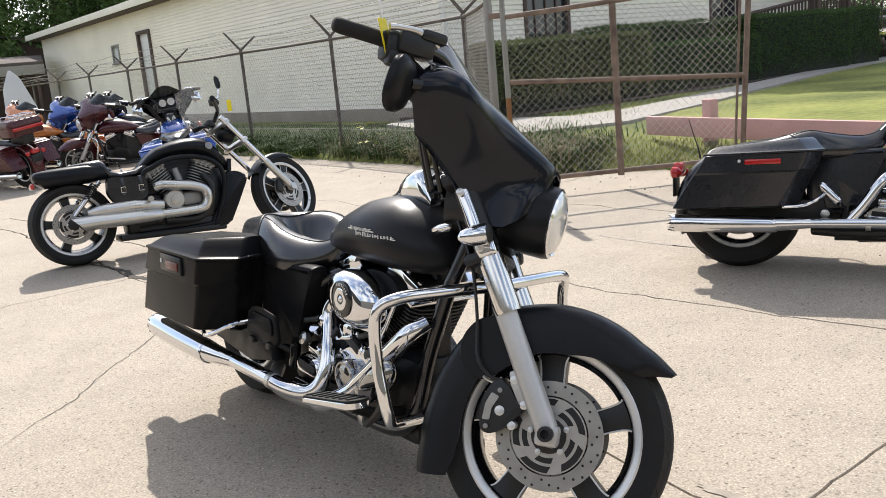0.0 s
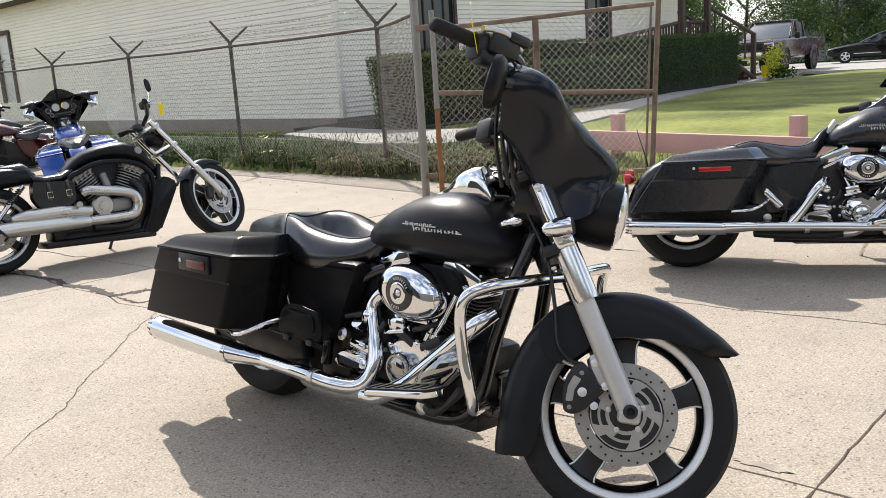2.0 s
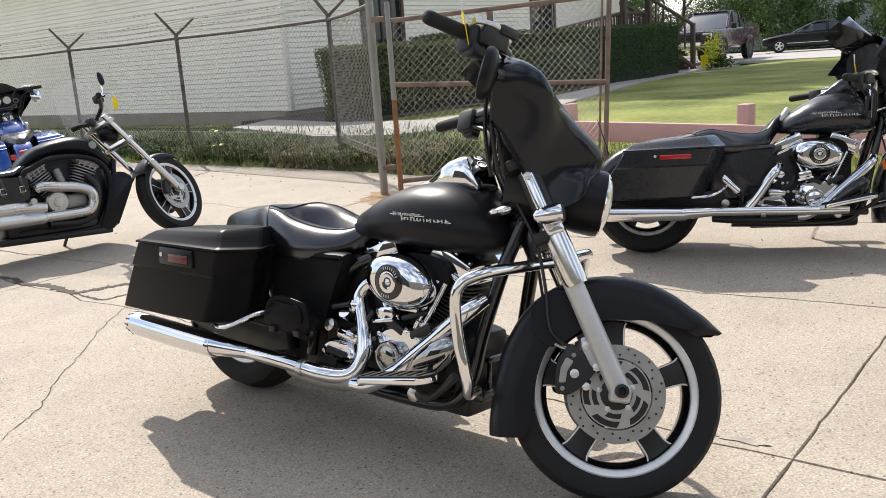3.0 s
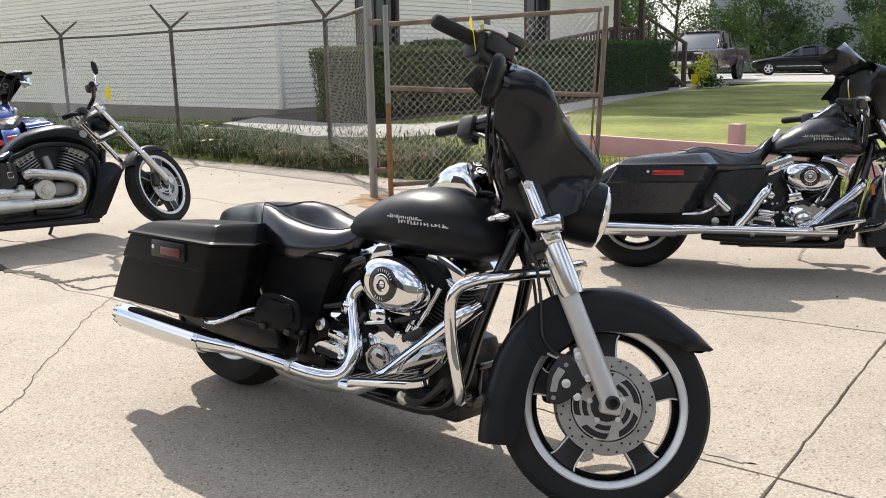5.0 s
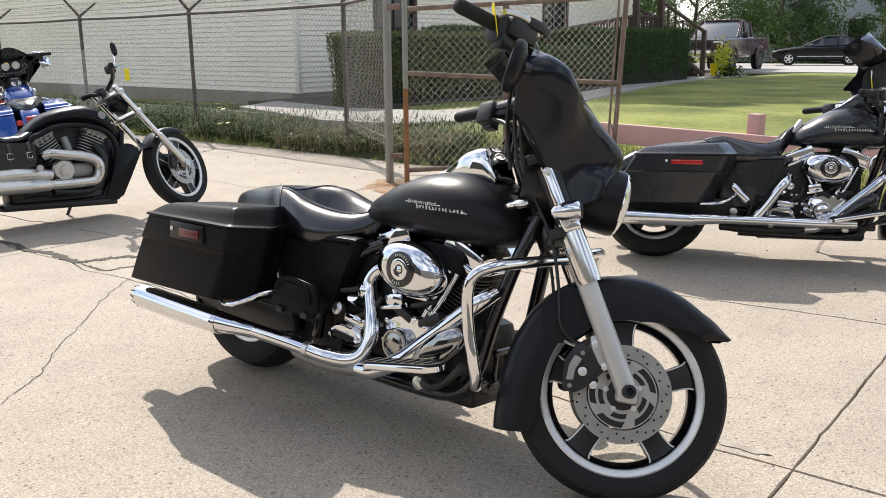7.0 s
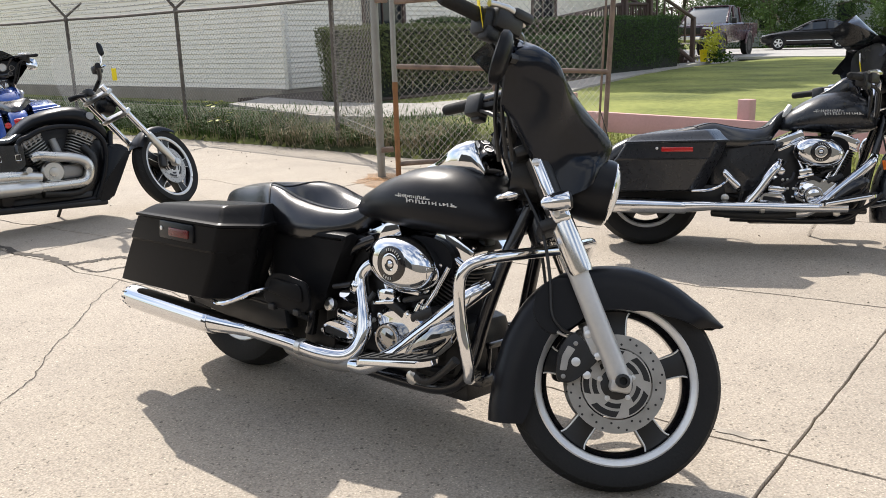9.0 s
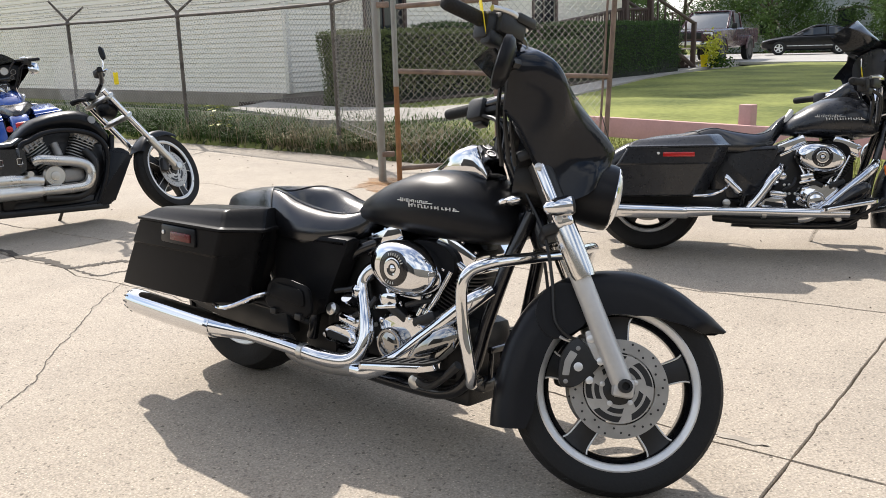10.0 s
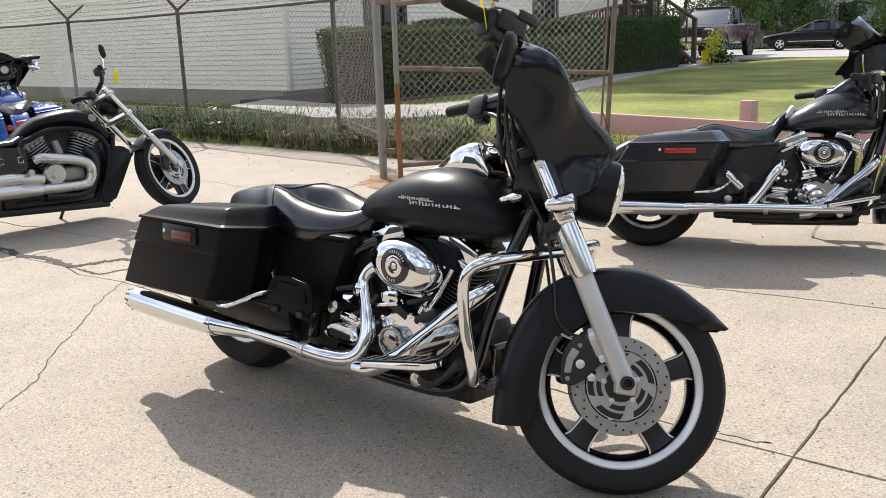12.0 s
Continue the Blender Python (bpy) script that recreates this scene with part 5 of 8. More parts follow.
    box(bm, (-2.0, 0, 0.55), (0.06, 0.13, 0.07), 0.02)
    P("tail_light", bm, M_REDLENS)
    bm = bmesh.new()
    box(bm, (-2.02, 0, 0.45), (0.012, 0.19, 0.11), 0.01)
    P("number_plate", bm, M_WHITE if cfg.get("plate") else M_PLAST)
    for sg in (-1, 1):
        P("rear_signal", lathe(bmesh.new(), [(0.01, 0), (0.03, 0.02), (0.032, 0.05), (0.02, 0.058)], (-1.97, sg * 0.13, 0.53), (-1, 0, 0), 16), M_REDLENS)
    if cfg.get("tour_pak"):
        rr = [[Vector((p[0], p[1], z)) for p in roundpoly([(-2.0, -0.28), (-1.62, -0.24), (-1.62, 0.24), (-2.0, 0.28)], 0.08, 4)] for z in (0.80, 0.83, 0.93)]
        pk = P("tour_pack", loft(bmesh.new(), rr), paint)
        rr = [[Vector((p[0] * 1.0 + (p[0] + 1.81) * k, p[1] * (1 + k), z)) for p in roundpoly([(-2.0, -0.28), (-1.62, -0.24), (-1.62, 0.24), (-2.0, 0.28)], 0.08, 4)] for z, k in ((0.935, 0.02), (0.97, 0.02), (1.02, -0.08), (1.035, -0.25))]
        P("pack_lid", loft(bmesh.new(), rr), paint, pk)
        bm = bmesh.new()
        for y in (-0.15, -0.05, 0.05, 0.15):
            tube(bm, [(-1.95, y, 1.03), (-1.93, y, 1.075), (-1.68, y, 1.075), (-1.66, y, 1.03)], 0.007, 6)
        tube(bm, [(-1.93, -0.2, 1.07), (-1.93, 0.2, 1.07)], 0.007, 6)
        tube(bm, [(-1.69, -0.2, 1.07), (-1.69, 0.2, 1.07)], 0.007, 6)
        P("luggage_rack", bm, chrome, pk)
        bm = bmesh.new()
        box(bm, (-2.01, 0, 0.90), (0.02, 0.5, 0.05), 0.01)
        P("pack_light", bm, M_REDLENS, pk)
        P("back_pad", loft(bmesh.new(), [[Vector((x, p.y, p.z)) for p in sup(0, 0.86, 0.2 * k, 0.12 * k, 3, 20)] for x, k in ((-1.62, 1), (-1.57, 1), (-1.55, 0.9))]), M_LEATH, pk)
        bm = bmesh.new()
        box(bm, (-1.8, 0, 0.74), (0.3, 0.2, 0.14), 0.02)
        P("pack_support", bm, M_PLAST, pk)
    return bike, S


def muscle(M):
    """A low power cruiser with a long raked fork, small clear shield and a leather side pouch."""
    bike = thing("motorcycle", M, "black power cruiser with satin exhaust and clear shield", "motorcycle", "parked motorcycles")
    F, R = (0.0, 0, 0.325), (-1.735, 0, 0.312)
    I = Matrix()
    S = Matrix.Translation((-0.045, 0, -0.02)) @ steer_matrix((-0.02, 0, 0.33), 34, 28)

    def P(nm, bm, m, par=bike, label="", st=False, angle=38):
        if st:
            bm.transform(S)
        return part(nm, bm, m, par, label, angle)
    wheel(bike, F, S, 0.325, 0.06, 0.25, 5, 0.15, True, "front_wheel", turn=0.1)
    wheel(bike, R, I, 0.312, 0.115, 0.232, 5, 0.15, True, "rear_wheel", both=False, turn=0.5)
    fender(bike, F, S, 0.345, 0.075, 62, 150, ((62, 0.31), (100, 0.285), (150, 0.31)), M_CRUISER, n=18)
    for sg in (-1, 1):
        a, b = Vector((-0.0, sg * 0.11, 0.335)), Vector((-0.50, sg * 0.11, 0.93))
        d = b - a
        leg = P("fork_leg", tube(bmesh.new(), [a, a + d * 0.06, a + d * 0.38, a + d * 0.40], [0.028, 0.03, 0.03, 0.026], 14, 3), M_SATINSTEEL, st=True)
        P("fork_tube", tube(bmesh.new(), [a + d * 0.38, a + d * 1.06], 0.0225, 12, 2), M_CHROME, leg, st=True)
        P("axle_clamp", lathe(bmesh.new(), [(0.03, -0.025), (0.03, 0.03), (0.015, 0.034)], a, (0, sg, 0), 14), M_SATINSTEEL, leg, st=True)
        bm = bmesh.new()
        box(bm, (-0.11, sg * 0.085, 0.36), (0.06, 0.04, 0.11), 0.012, Matrix.Rotation(0.3, 3, "Y"))
        P("brake_caliper", bm, M_PLAST, st=True)
        bar = [(-0.55, -0.05, 0.95), (-0.55, -0.12, 1.0), (-0.60, -0.19, 1.01), (-0.74, -0.33, 1.03)] if sg < 0 else [(-0.55, 0.05, 0.95), (-0.555, 0.10, 0.965), (-0.57, 0.14, 0.97), (-0.59, 0.18, 0.965)]
        hb = P("handlebar", tube(bmesh.new(), bar, 0.016, 10), M_CRUISER, st=True)
        g = Vector(bar[-1])
        P("grip", tube(bmesh.new(), [g + Vector((0.075, -sg * 0.084, 0.012)), g], 0.021, 12), M_RUBBER, hb, st=True)
        bm = bmesh.new()
        box(bm, g + Vector((0.10, -sg * 0.11, 0.015)), (0.07, 0.06, 0.06), 0.015)
        P("switch_housing", bm, M_PLAST, hb, st=True)
        P("lever", tube(bmesh.new(), [g + Vector((0.08, -sg * 0.13, 0.01)), g + Vector((0.075, -sg * 0.05, 0.005)), g + Vector((0.06, sg * 0.01, 0))], 0.008, 8), M_CHROME, hb, st=True)
        if sg > 0:
            continue
        P("mirror_stem", tube(bmesh.new(), [g + Vector((0.13, -sg * 0.12, 0.02)), g + Vector((0.16, -sg * 0.10, 0.08)), g + Vector((0.165, -sg * 0.09, 0.14))], 0.007, 8), M_CHROME, hb, st=True)
        P("mirror", loft(bmesh.new(), [[Vector((x, p.y, p.z)) for p in sup(g.y - sg * 0.08, 1.20, 0.020 * k, 0.055 * k, 2.2, 18)] for x, k in ((-0.585, 0.9), (-0.58, 1), (-0.56, 0.85), (-0.55, 0.4))]), M_CRUISER, hb, st=True)
    bm = bmesh.new()
    for f in (0.72, 0.98):
        c = Vector((0, 0, 0.335)).lerp(Vector((-0.50, 0, 0.93)), f)
        box(bm, c, (0.07, 0.27, 0.035), 0.012, Matrix.Rotation(radians(-40), 3, "Y"))
    P("fork_yoke", bm, M_SATINSTEEL, st=True)
    # clear shield and headlamp
    rings = []
    for f in np.linspace(0, 1, 8):
        w = 0.225 * (1 - 0.5 * f ** 3)
        line = [Vector((-0.43 - 0.17 * f - 0.11 * (y / w) ** 2, y, 0.90 + 0.39 * f - 0.03 * (y / w) ** 2)) for y in np.linspace(-w, w, 13)]
        rings.append(line + [p + Vector((-0.004, 0, 0)) for p in line[::-1]])
    P("windshield", loft(bmesh.new(), rings), M_CLEAR, label="small clear windshield", st=True)
    hl = P("headlight", lathe(bmesh.new(), [(0.03, -0.11), (0.07, -0.08), (0.085, -0.02), (0.085, 0.0)], (-0.40, 0, 0.86), (1, 0, -0.1), 24), M_CRUISER, st=True)
    P("headlight_lens", lathe(bmesh.new(), [(0.08, 0), (0.06, 0.014), (0.01, 0.02)], (-0.40, 0, 0.86), (1, 0, -0.1), 24), M_LENS, hl, st=True)
    # airbox cover, the body line down to the seat
    rings = []
    for x, zt, zb, w in ((-0.505, 0.62, 0.55, 0.05), (-0.53, 0.68, 0.55, 0.10), (-0.58, 0.75, 0.58, 0.14), (-0.63, 0.80, 0.63, 0.15), (-0.68, 0.836, 0.67, 0.155), (-0.76, 0.85, 0.705, 0.155), (-0.85, 0.848, 0.722, 0.155), (-0.95, 0.832, 0.72, 0.145), (-1.06, 0.80, 0.70, 0.13), (-1.13, 0.755, 0.67, 0.12), (-1.19, 0.70, 0.64, 0.10), (-1.22, 0.665, 0.63, 0.07)):
        rings.append(sup(0, (zt + zb) / 2, w, (zt - zb) / 2, 2.3, 26, x))
    P("airbox_cover", loft(bmesh.new(), rings), M_CRUISER, angle=60)
    P("cover_badge", lathe(bmesh.new(), [(0.03, 0), (0.03, 0.004), (0.01, 0.006)], (-0.66, -0.152, 0.765), (0.1, -1, 0.25), 12), M_ENGGREY)
    for sg in (-1, 1):
        P("frame_tube", tube(bmesh.new(), [(-0.70, sg * 0.14, 0.15), (-0.61, sg * 0.15, 0.36), (-0.585, sg * 0.155, 0.54), (-0.65, sg * 0.16, 0.64), (-0.76, sg * 0.165, 0.688), (-0.9, sg * 0.17, 0.705), (-1.03, sg * 0.17, 0.692), (-1.12, sg * 0.168, 0.655), (-1.2, sg * 0.165, 0.61), (-1.25, sg * 0.16, 0.42), (-1.28, sg * 0.15, 0.24)], 0.019, 10), M_CRUISER)
        P("lower_frame_tube", tube(bmesh.new(), [(-0.50, sg * 0.09, 0.64), (-0.55, sg * 0.12, 0.42), (-0.62, sg * 0.13, 0.2), (-0.75, sg * 0.13, 0.15), (-1.3, sg * 0.13, 0.16)], 0.02, 10), M_CRUISER)
        P("shock", tube(bmesh.new(), [(-1.52, sg * 0.17, 0.605), (-1.62, sg * 0.175, 0.50), (-1.625, sg * 0.175, 0.495), (-1.735, sg * 0.18, 0.375)], [0.012, 0.012, 0.019, 0.016], 10, 2), M_CHROME)
        bm = bmesh.new()
        hel = [(-1.535 - 0.105 * i / 60 + 0.024 * math.cos(i * 0.9), sg * 0.172 + 0.029 * math.sin(i * 0.9), 0.588 - 0.11 * i / 60) for i in range(61)]
        tube(bm, hel, 0.005, 6, 1, smooth=False)
        P("shock_spring", bm, M_PLAST)
        P("swing_arm", tube(bmesh.new(), [(-1.2, sg * 0.12, 0.33), (-1.45, sg * 0.15, 0.32), (-1.70, sg * 0.15, 0.325)], 0.025, 10), M_CRUISER)
    rings = [sup(0, (a + b) / 2, w, (a - b) / 2, 3.0, 22, x) for x, a, b, w in ((-1.10, 0.715, 0.66, 0.05), (-1.16, 0.70, 0.635, 0.11), (-1.24, 0.66, 0.60, 0.145), (-1.36, 0.655, 0.59, 0.155), (-1.43, 0.678, 0.60, 0.15), (-1.45, 0.74, 0.62, 0.142), (-1.485, 0.768, 0.66, 0.13), (-1.6, 0.760, 0.69, 0.115), (-1.68, 0.752, 0.72, 0.09), (-1.71, 0.745, 0.73, 0.06))]
    P("seat", loft(bmesh.new(), rings), M_LEATH, angle=60)
    rings = [sup(0, (a + b) / 2, w, (a - b) / 2, 3.4, 24, x) for x, a, b, w in ((-1.41, 0.69, 0.605, 0.11), (-1.47, 0.732, 0.60, 0.145), (-1.6, 0.744, 0.60, 0.155), (-1.78, 0.741, 0.602, 0.15), (-1.88, 0.736, 0.60, 0.135), (-1.935, 0.728, 0.635, 0.11), (-1.957, 0.712, 0.668, 0.08))]
    P("rear_fender", loft(bmesh.new(), rings), M_CRUISER, angle=50)
    bm = bmesh.new()
    box(bm, (-1.965, 0, 0.63), (0.03, 0.16, 0.045), 0.012)
    P("tail_light", bm, M_REDLENS)
    # engine
    for nm, c, size, bev in (("engine_case", (-0.92, 0, 0.30), (0.48, 0.28, 0.22), 0.05), ("oil_pan", (-1.0, 0, 0.18), (0.60, 0.26, 0.10), 0.03), ("cylinder_base", (-1.0, 0, 0.48), (0.5, 0.14, 0.3), 0.03),
                             ("airbox_base", (-0.88, 0, 0.63), (0.56, 0.12, 0.14), 0.03), ("front_mount", (-0.68, 0, 0.36), (0.20, 0.20, 0.46), 0.03), ("gearbox", (-1.22, 0, 0.30), (0.30, 0.24, 0.30), 0.04)):
        bm = bmesh.new()
        box(bm, c, size, bev)
        P(nm, bm, M_ENGINE)
    for bt in (((-0.99, 0, 0.42), (-1.10, 0, 0.62)), ((-0.83, 0, 0.42), (-0.72, 0, 0.63))):
        rot = cylinder_fins(bike, bt[0], bt[1], 11, 0.18, 0.31, M_ENGGREY)
        bm = bmesh.new()
        box(bm, Vector(bt[1]) + rot @ Vector((0, 0, 0.02)), (0.19, 0.29, 0.055), 0.018, rot)
        for k in range(4):
            box(bm, Vector(bt[1]) + rot @ Vector((-0.06 + 0.04 * k, -0.14, 0.0)), (0.018, 0.02, 0.05), 0.005, rot)
        P("cylinder_head", bm, M_ENGGREY)
    P("side_cover", lathe(bmesh.new(), [(0.085, 0), (0.085, 0.03), (0.07, 0.045), (0.035, 0.045), (0.032, 0.052), (0.006, 0.054)], (-1.0, -0.15, 0.385), (0, -1, 0), 30), M_SATINSTEEL)
    bm = bmesh.new()
    box(bm, (-0.90, -0.165, 0.375), (0.24, 0.05, 0.11), 0.03)
    P("cam_cover", bm, M_ENGGREY)
    P("intake_pipe", tube(bmesh.new(), [(-0.95, -0.12, 0.62), (-0.935, -0.14, 0.54), (-0.93, -0.15, 0.48)], 0.028, 12), M_ENGGREY)
    # exhaust
    ex = [(-1.13, -0.19, 0.50), (-1.09, -0.215, 0.512), (-0.98, -0.225, 0.495), (-0.85, -0.225, 0.47), (-0.77, -0.222, 0.43), (-0.755, -0.222, 0.36), (-0.80, -0.222, 0.295), (-0.92, -0.225, 0.285), (-1.13, -0.23, 0.29)]
    P("exhaust_header", tube(bmesh.new(), ex, 0.037, 18), M_SATINSTEEL, label="satin steel exhaust header looping forward")
    P("lower_header", tube(bmesh.new(), [(-0.75, -0.15, 0.55), (-0.70, -0.18, 0.45), (-0.74, -0.18, 0.3), (-0.85, -0.18, 0.22), (-1.1, -0.2, 0.24)], 0.03, 12), M_PLAST)
    cut = lambda x, y, z, r, k: [Vector((x - k * r * math.sin(t), y + r * math.cos(t), z + r * math.sin(t))) for t in np.linspace(0, 2 * math.pi, 24, endpoint=False)]
    mf = P("silencer", loft(bmesh.new(), [cut(*q) for q in ((-1.12, -0.23, 0.29, 0.037, 0), (-1.135, -0.232, 0.291, 0.046, 0), (-1.3, -0.24, 0.298, 0.05, 0), (-1.6, -0.25, 0.308, 0.054, 0), (-1.735, -0.255, 0.312, 0.056, 0.85))]), M_SATINSTEEL, label="satin steel slash-cut silencer")
    P("silencer_mouth", loft(bmesh.new(), [cut(*q) for q in ((-1.732, -0.255, 0.312, 0.052, 0.85), (-1.739, -0.255, 0.312, 0.052, 0.85))]), M_PLAST, mf)
    mf = P("upper_silencer", tube(bmesh.new(), [(-1.1, -0.20, 0.36), (-1.3, -0.215, 0.385), (-1.55, -0.225, 0.385), (-1.65, -0.23, 0.38)], [0.04, 0.05, 0.045, 0.02], 18, 4), M_SATINSTEEL)
    P("foot_peg", tube(bmesh.new(), [(-1.2, -0.2, 0.42), (-1.2, -0.30, 0.42)], 0.022, 12), M_SATINSTEEL)
    # radiator shroud
    poly = [(-0.555, 0.551), (-0.47, 0.537), (-0.39, 0.50), (-0.40, 0.45), (-0.50, 0.27), (-0.585, 0.126), (-0.70, 0.116), (-0.746, 0.165), (-0.66, 0.28), (-0.608, 0.385), (-0.58, 0.47)]
    poly = roundpoly(poly, 0.025, 3)
    P("radiator_shroud", prism(bmesh.new(), [(q[0], -0.15, q[1]) for q in poly], (0, 0.30, 0), 0.03), M_CRUISER)
    bm = bmesh.new()
    box(bm, (-0.56, 0, 0.36), (0.08, 0.2, 0.36), 0.02)
    box(bm, (-0.60, 0, 0.60), (0.16, 0.14, 0.1), 0.03)
    P("radiator", bm, M_PLAST)
    bm = bmesh.new()
    box(bm, (-1.03, -0.02, 0.135), (0.82, 0.26, 0.05), 0.015, Matrix.Rotation(0.05, 3, "Y"))
    P("belly_pan", bm, M_PLAST)
    P("side_stand", tube(bmesh.new(), [(-0.85, 0.13, 0.16), (-0.87, 0.25, 0.03), (-0.88, 0.29, -0.028), (-0.85, 0.30, -0.028)], 0.012, 8), M_PLAST)
    # leather pouch
    rr = [[Vector((p[0], y, p[1])) for p in roundpoly([(-1.475, 0.62), (-1.195, 0.595), (-1.20, 0.445), (-1.32, 0.40), (-1.44, 0.415), (-1.49, 0.495)], 0.035 * k, 4)] for y, k in ((-0.15, 1), (-0.225, 1), (-0.245, 1))]
    pouch = P("leather_pouch", loft(bmesh.new(), rr), M_LEATH, label="black leather side pouch with buckles")
    for x in (-1.375, -1.245):
        bm = bmesh.new()
        box(bm, (x, -0.247, 0.54), (0.022, 0.006, 0.13), 0.002)
        P("strap", bm, M_LEATH, pouch)
    for x in (-1.375, -1.245):
        bm = bmesh.new()
        tube(bm, [(x - 0.017, -0.253, 0.535), (x + 0.017, -0.253, 0.535), (x + 0.017, -0.253, 0.495), (x - 0.017, -0.253, 0.495), (x - 0.017, -0.253, 0.535)], 0.0035, 6, 1, smooth=False)
        P("buckle", bm, M_CHROME, pouch)
    return bike, S


def price_tag(M, size=(0.022, 0.10), label="yellow price tag hanging on a lever"):
    """A loop of cord with a flat tag, origin at the top of the loop."""
    t = thing("price_tag", M, label, "tag", "price tags")
    bm = bmesh.new()
    poly = roundpoly([(-size[0] / 2, -0.03), (size[0] / 2, -0.03), (size[0] / 2, -0.03 - size[1]), (-size[0] / 2, -0.03 - size[1])], 0.006, 3)
    loft(bm, [[Vector((p[0] + 0.1 * (-0.03 - p[1]) * 0, y + 0.12 * (p[1] + 0.03), p[1])) for p in poly] for y in (-0.001, 0.001)])
    part("card", bm, M_YELLOW, t)
    part("cord", tube(bmesh.new(), [(0, 0, 0.014), (0.008, 0, 0.004), (0, 0, -0.034), (-0.008, 0, 0.004), (0, 0, 0.014)], 0.002, 5), M_WHITE, t)
    return t


# ---- ground ----
D2, N2 = Vector((0.63, -0.777)), Vector((0.777, 0.63))          # along the fence, and across it
EDGE = [Vector(p) for p in ((-60, 84.8), (-20, 35.4), (-10, 23.05), (-3.5, 15.03), (-1.3, 12.32), (0.3, 10.34), (1.15, 9.05), (2.35, 8.62), (2.75, 7.9), (3.6, 6.1), (4.25, 5.65), (6.0, 3.6), (16, -9), (60, -60))]


def beyond_edge(x, y):
    """Signed distance past the edge of the paving; positive on the grass."""
    p = Vector((x, y))
    best, sgn = 1e9, 1
    for a, b in zip(EDGE, EDGE[1:]):
        ab = b - a
        t = max(0.0, min(1.0, (p - a).dot(ab) / ab.length_squared))
        d = (p - a - ab * t).length
        if d < best:
            best = d
            c = ab.x * (p.y - a.y) - ab.y * (p.x - a.x)
            sgn = 1 if c > 0 else -1
    return best * sgn


def ground_z(x, y):
    d = beyond_edge(x, y)
    if d < 0.0:
        return max(-0.08, -0.06 + d)
    s, w = Vector((x, y)).dot(D2), Vector((x, y)).dot(N2)
    dip = 0.17 * min(1, max(0, (-10.6 - s) / 1.5)) * min(1, max(0, (w - 8.3) / 1.6))
    return 0.30 * (1 - math.exp(-(d + 0.06) / 0.55)) - dip + 0.02 * noise.noise(Vector((x * 0.7, y * 0.7, 0))) * min(1, d)


def axis_lines(lo, hi, step, far):
    a = list(np.arange(lo, hi, step))
    s, k = hi, step
    out = []
    while s < far:
        out.append(s)
        k *= 1.3
        s += k
    s, k = lo, step
    left = []
    while s > -far:
        k *= 1.3
        s -= k
        left.append(s)
    return left[::-1] + a + out + [far * 1.2]


xs, ys = axis_lines(-5.0, 5.0, 0.11, 500), axis_lines(5.0, 17.0, 0.11, 500)
gv = [(x, y, ground_z(x, y)) for y in ys for x in xs]
nx = len(xs)
gf = [(j * nx + i, j * nx + i + 1, (j + 1) * nx + i + 1, (j + 1) * nx + i) for j in range(len(ys) - 1) for i in range(nx - 1)]
tagged(raw("ground", gv, gf, M_LAWN, smooth=True), "mown green lawn with sunlit and shaded patches", "ground", kind="structure")

# rough verge between the yard and the low building
vs_, fs_ = [], []
vn, vm = 140, 26
for j in range(vm + 1):
    for i in range(vn + 1):
        along = -24 + 18.2 * i / vn
        deep = 3.78 - 3.0 * min(1, max(0, (along + 10.0) / 3.4))
        q = D2 * along + N2 * (6.6 + deep * j / vm)
        vs_.append((q.x, q.y, ground_z(q.x, q.y) + 0.012 + 0.02 * noise.noise(Vector((q.x * 3, q.y * 3, 2)))))
fs_ = [(j * (vn + 1) + i, j * (vn + 1) + i + 1, (j + 1) * (vn + 1) + i + 1, (j + 1) * (vn + 1) + i) for j in range(vm) for i in range(vn)]
tagged(raw("verge", vs_, fs_, M_VERGE, smooth=True), "dark weedy verge along the fence", "verge", kind="structure")

# concrete yard: an earth bed with slabs lying in it
yard = thing("pavement", Matrix(), "cracked pale tan concrete yard slabs", "pavement", kind="structure")
raw("joint_bed", [(-50, -40, -0.05), (60, -40, -0.05), (60, 60, -0.05), (-50, 60, -0.05)], [(0, 1, 2, 3)], M_DIRT, yard)


def sw(s, w):
    p = D2 * s + N2 * w
    return (p.x, p.y)


def jag(p, q, step, amp, seed):
    """A line from p to q in yard coordinates that wanders a little."""
    p, q = Vector(p), Vector(q)
    n = max(1, int((q - p).length / step))
    nrm = Vector((-(q - p).y, (q - p).x)).normalized()
    out = []
    for i in range(n):
        f = i / n
        k = amp * (noise.noise(Vector((f * n * 0.35, seed, 0.3))) + 0.5 * noise.noise(Vector((f * n * 0.9, seed, 7.1)))) * min(1, 6 * f, 6 * (1 - f))
        out.append(p.lerp(q, f) + nrm * k)
    return out


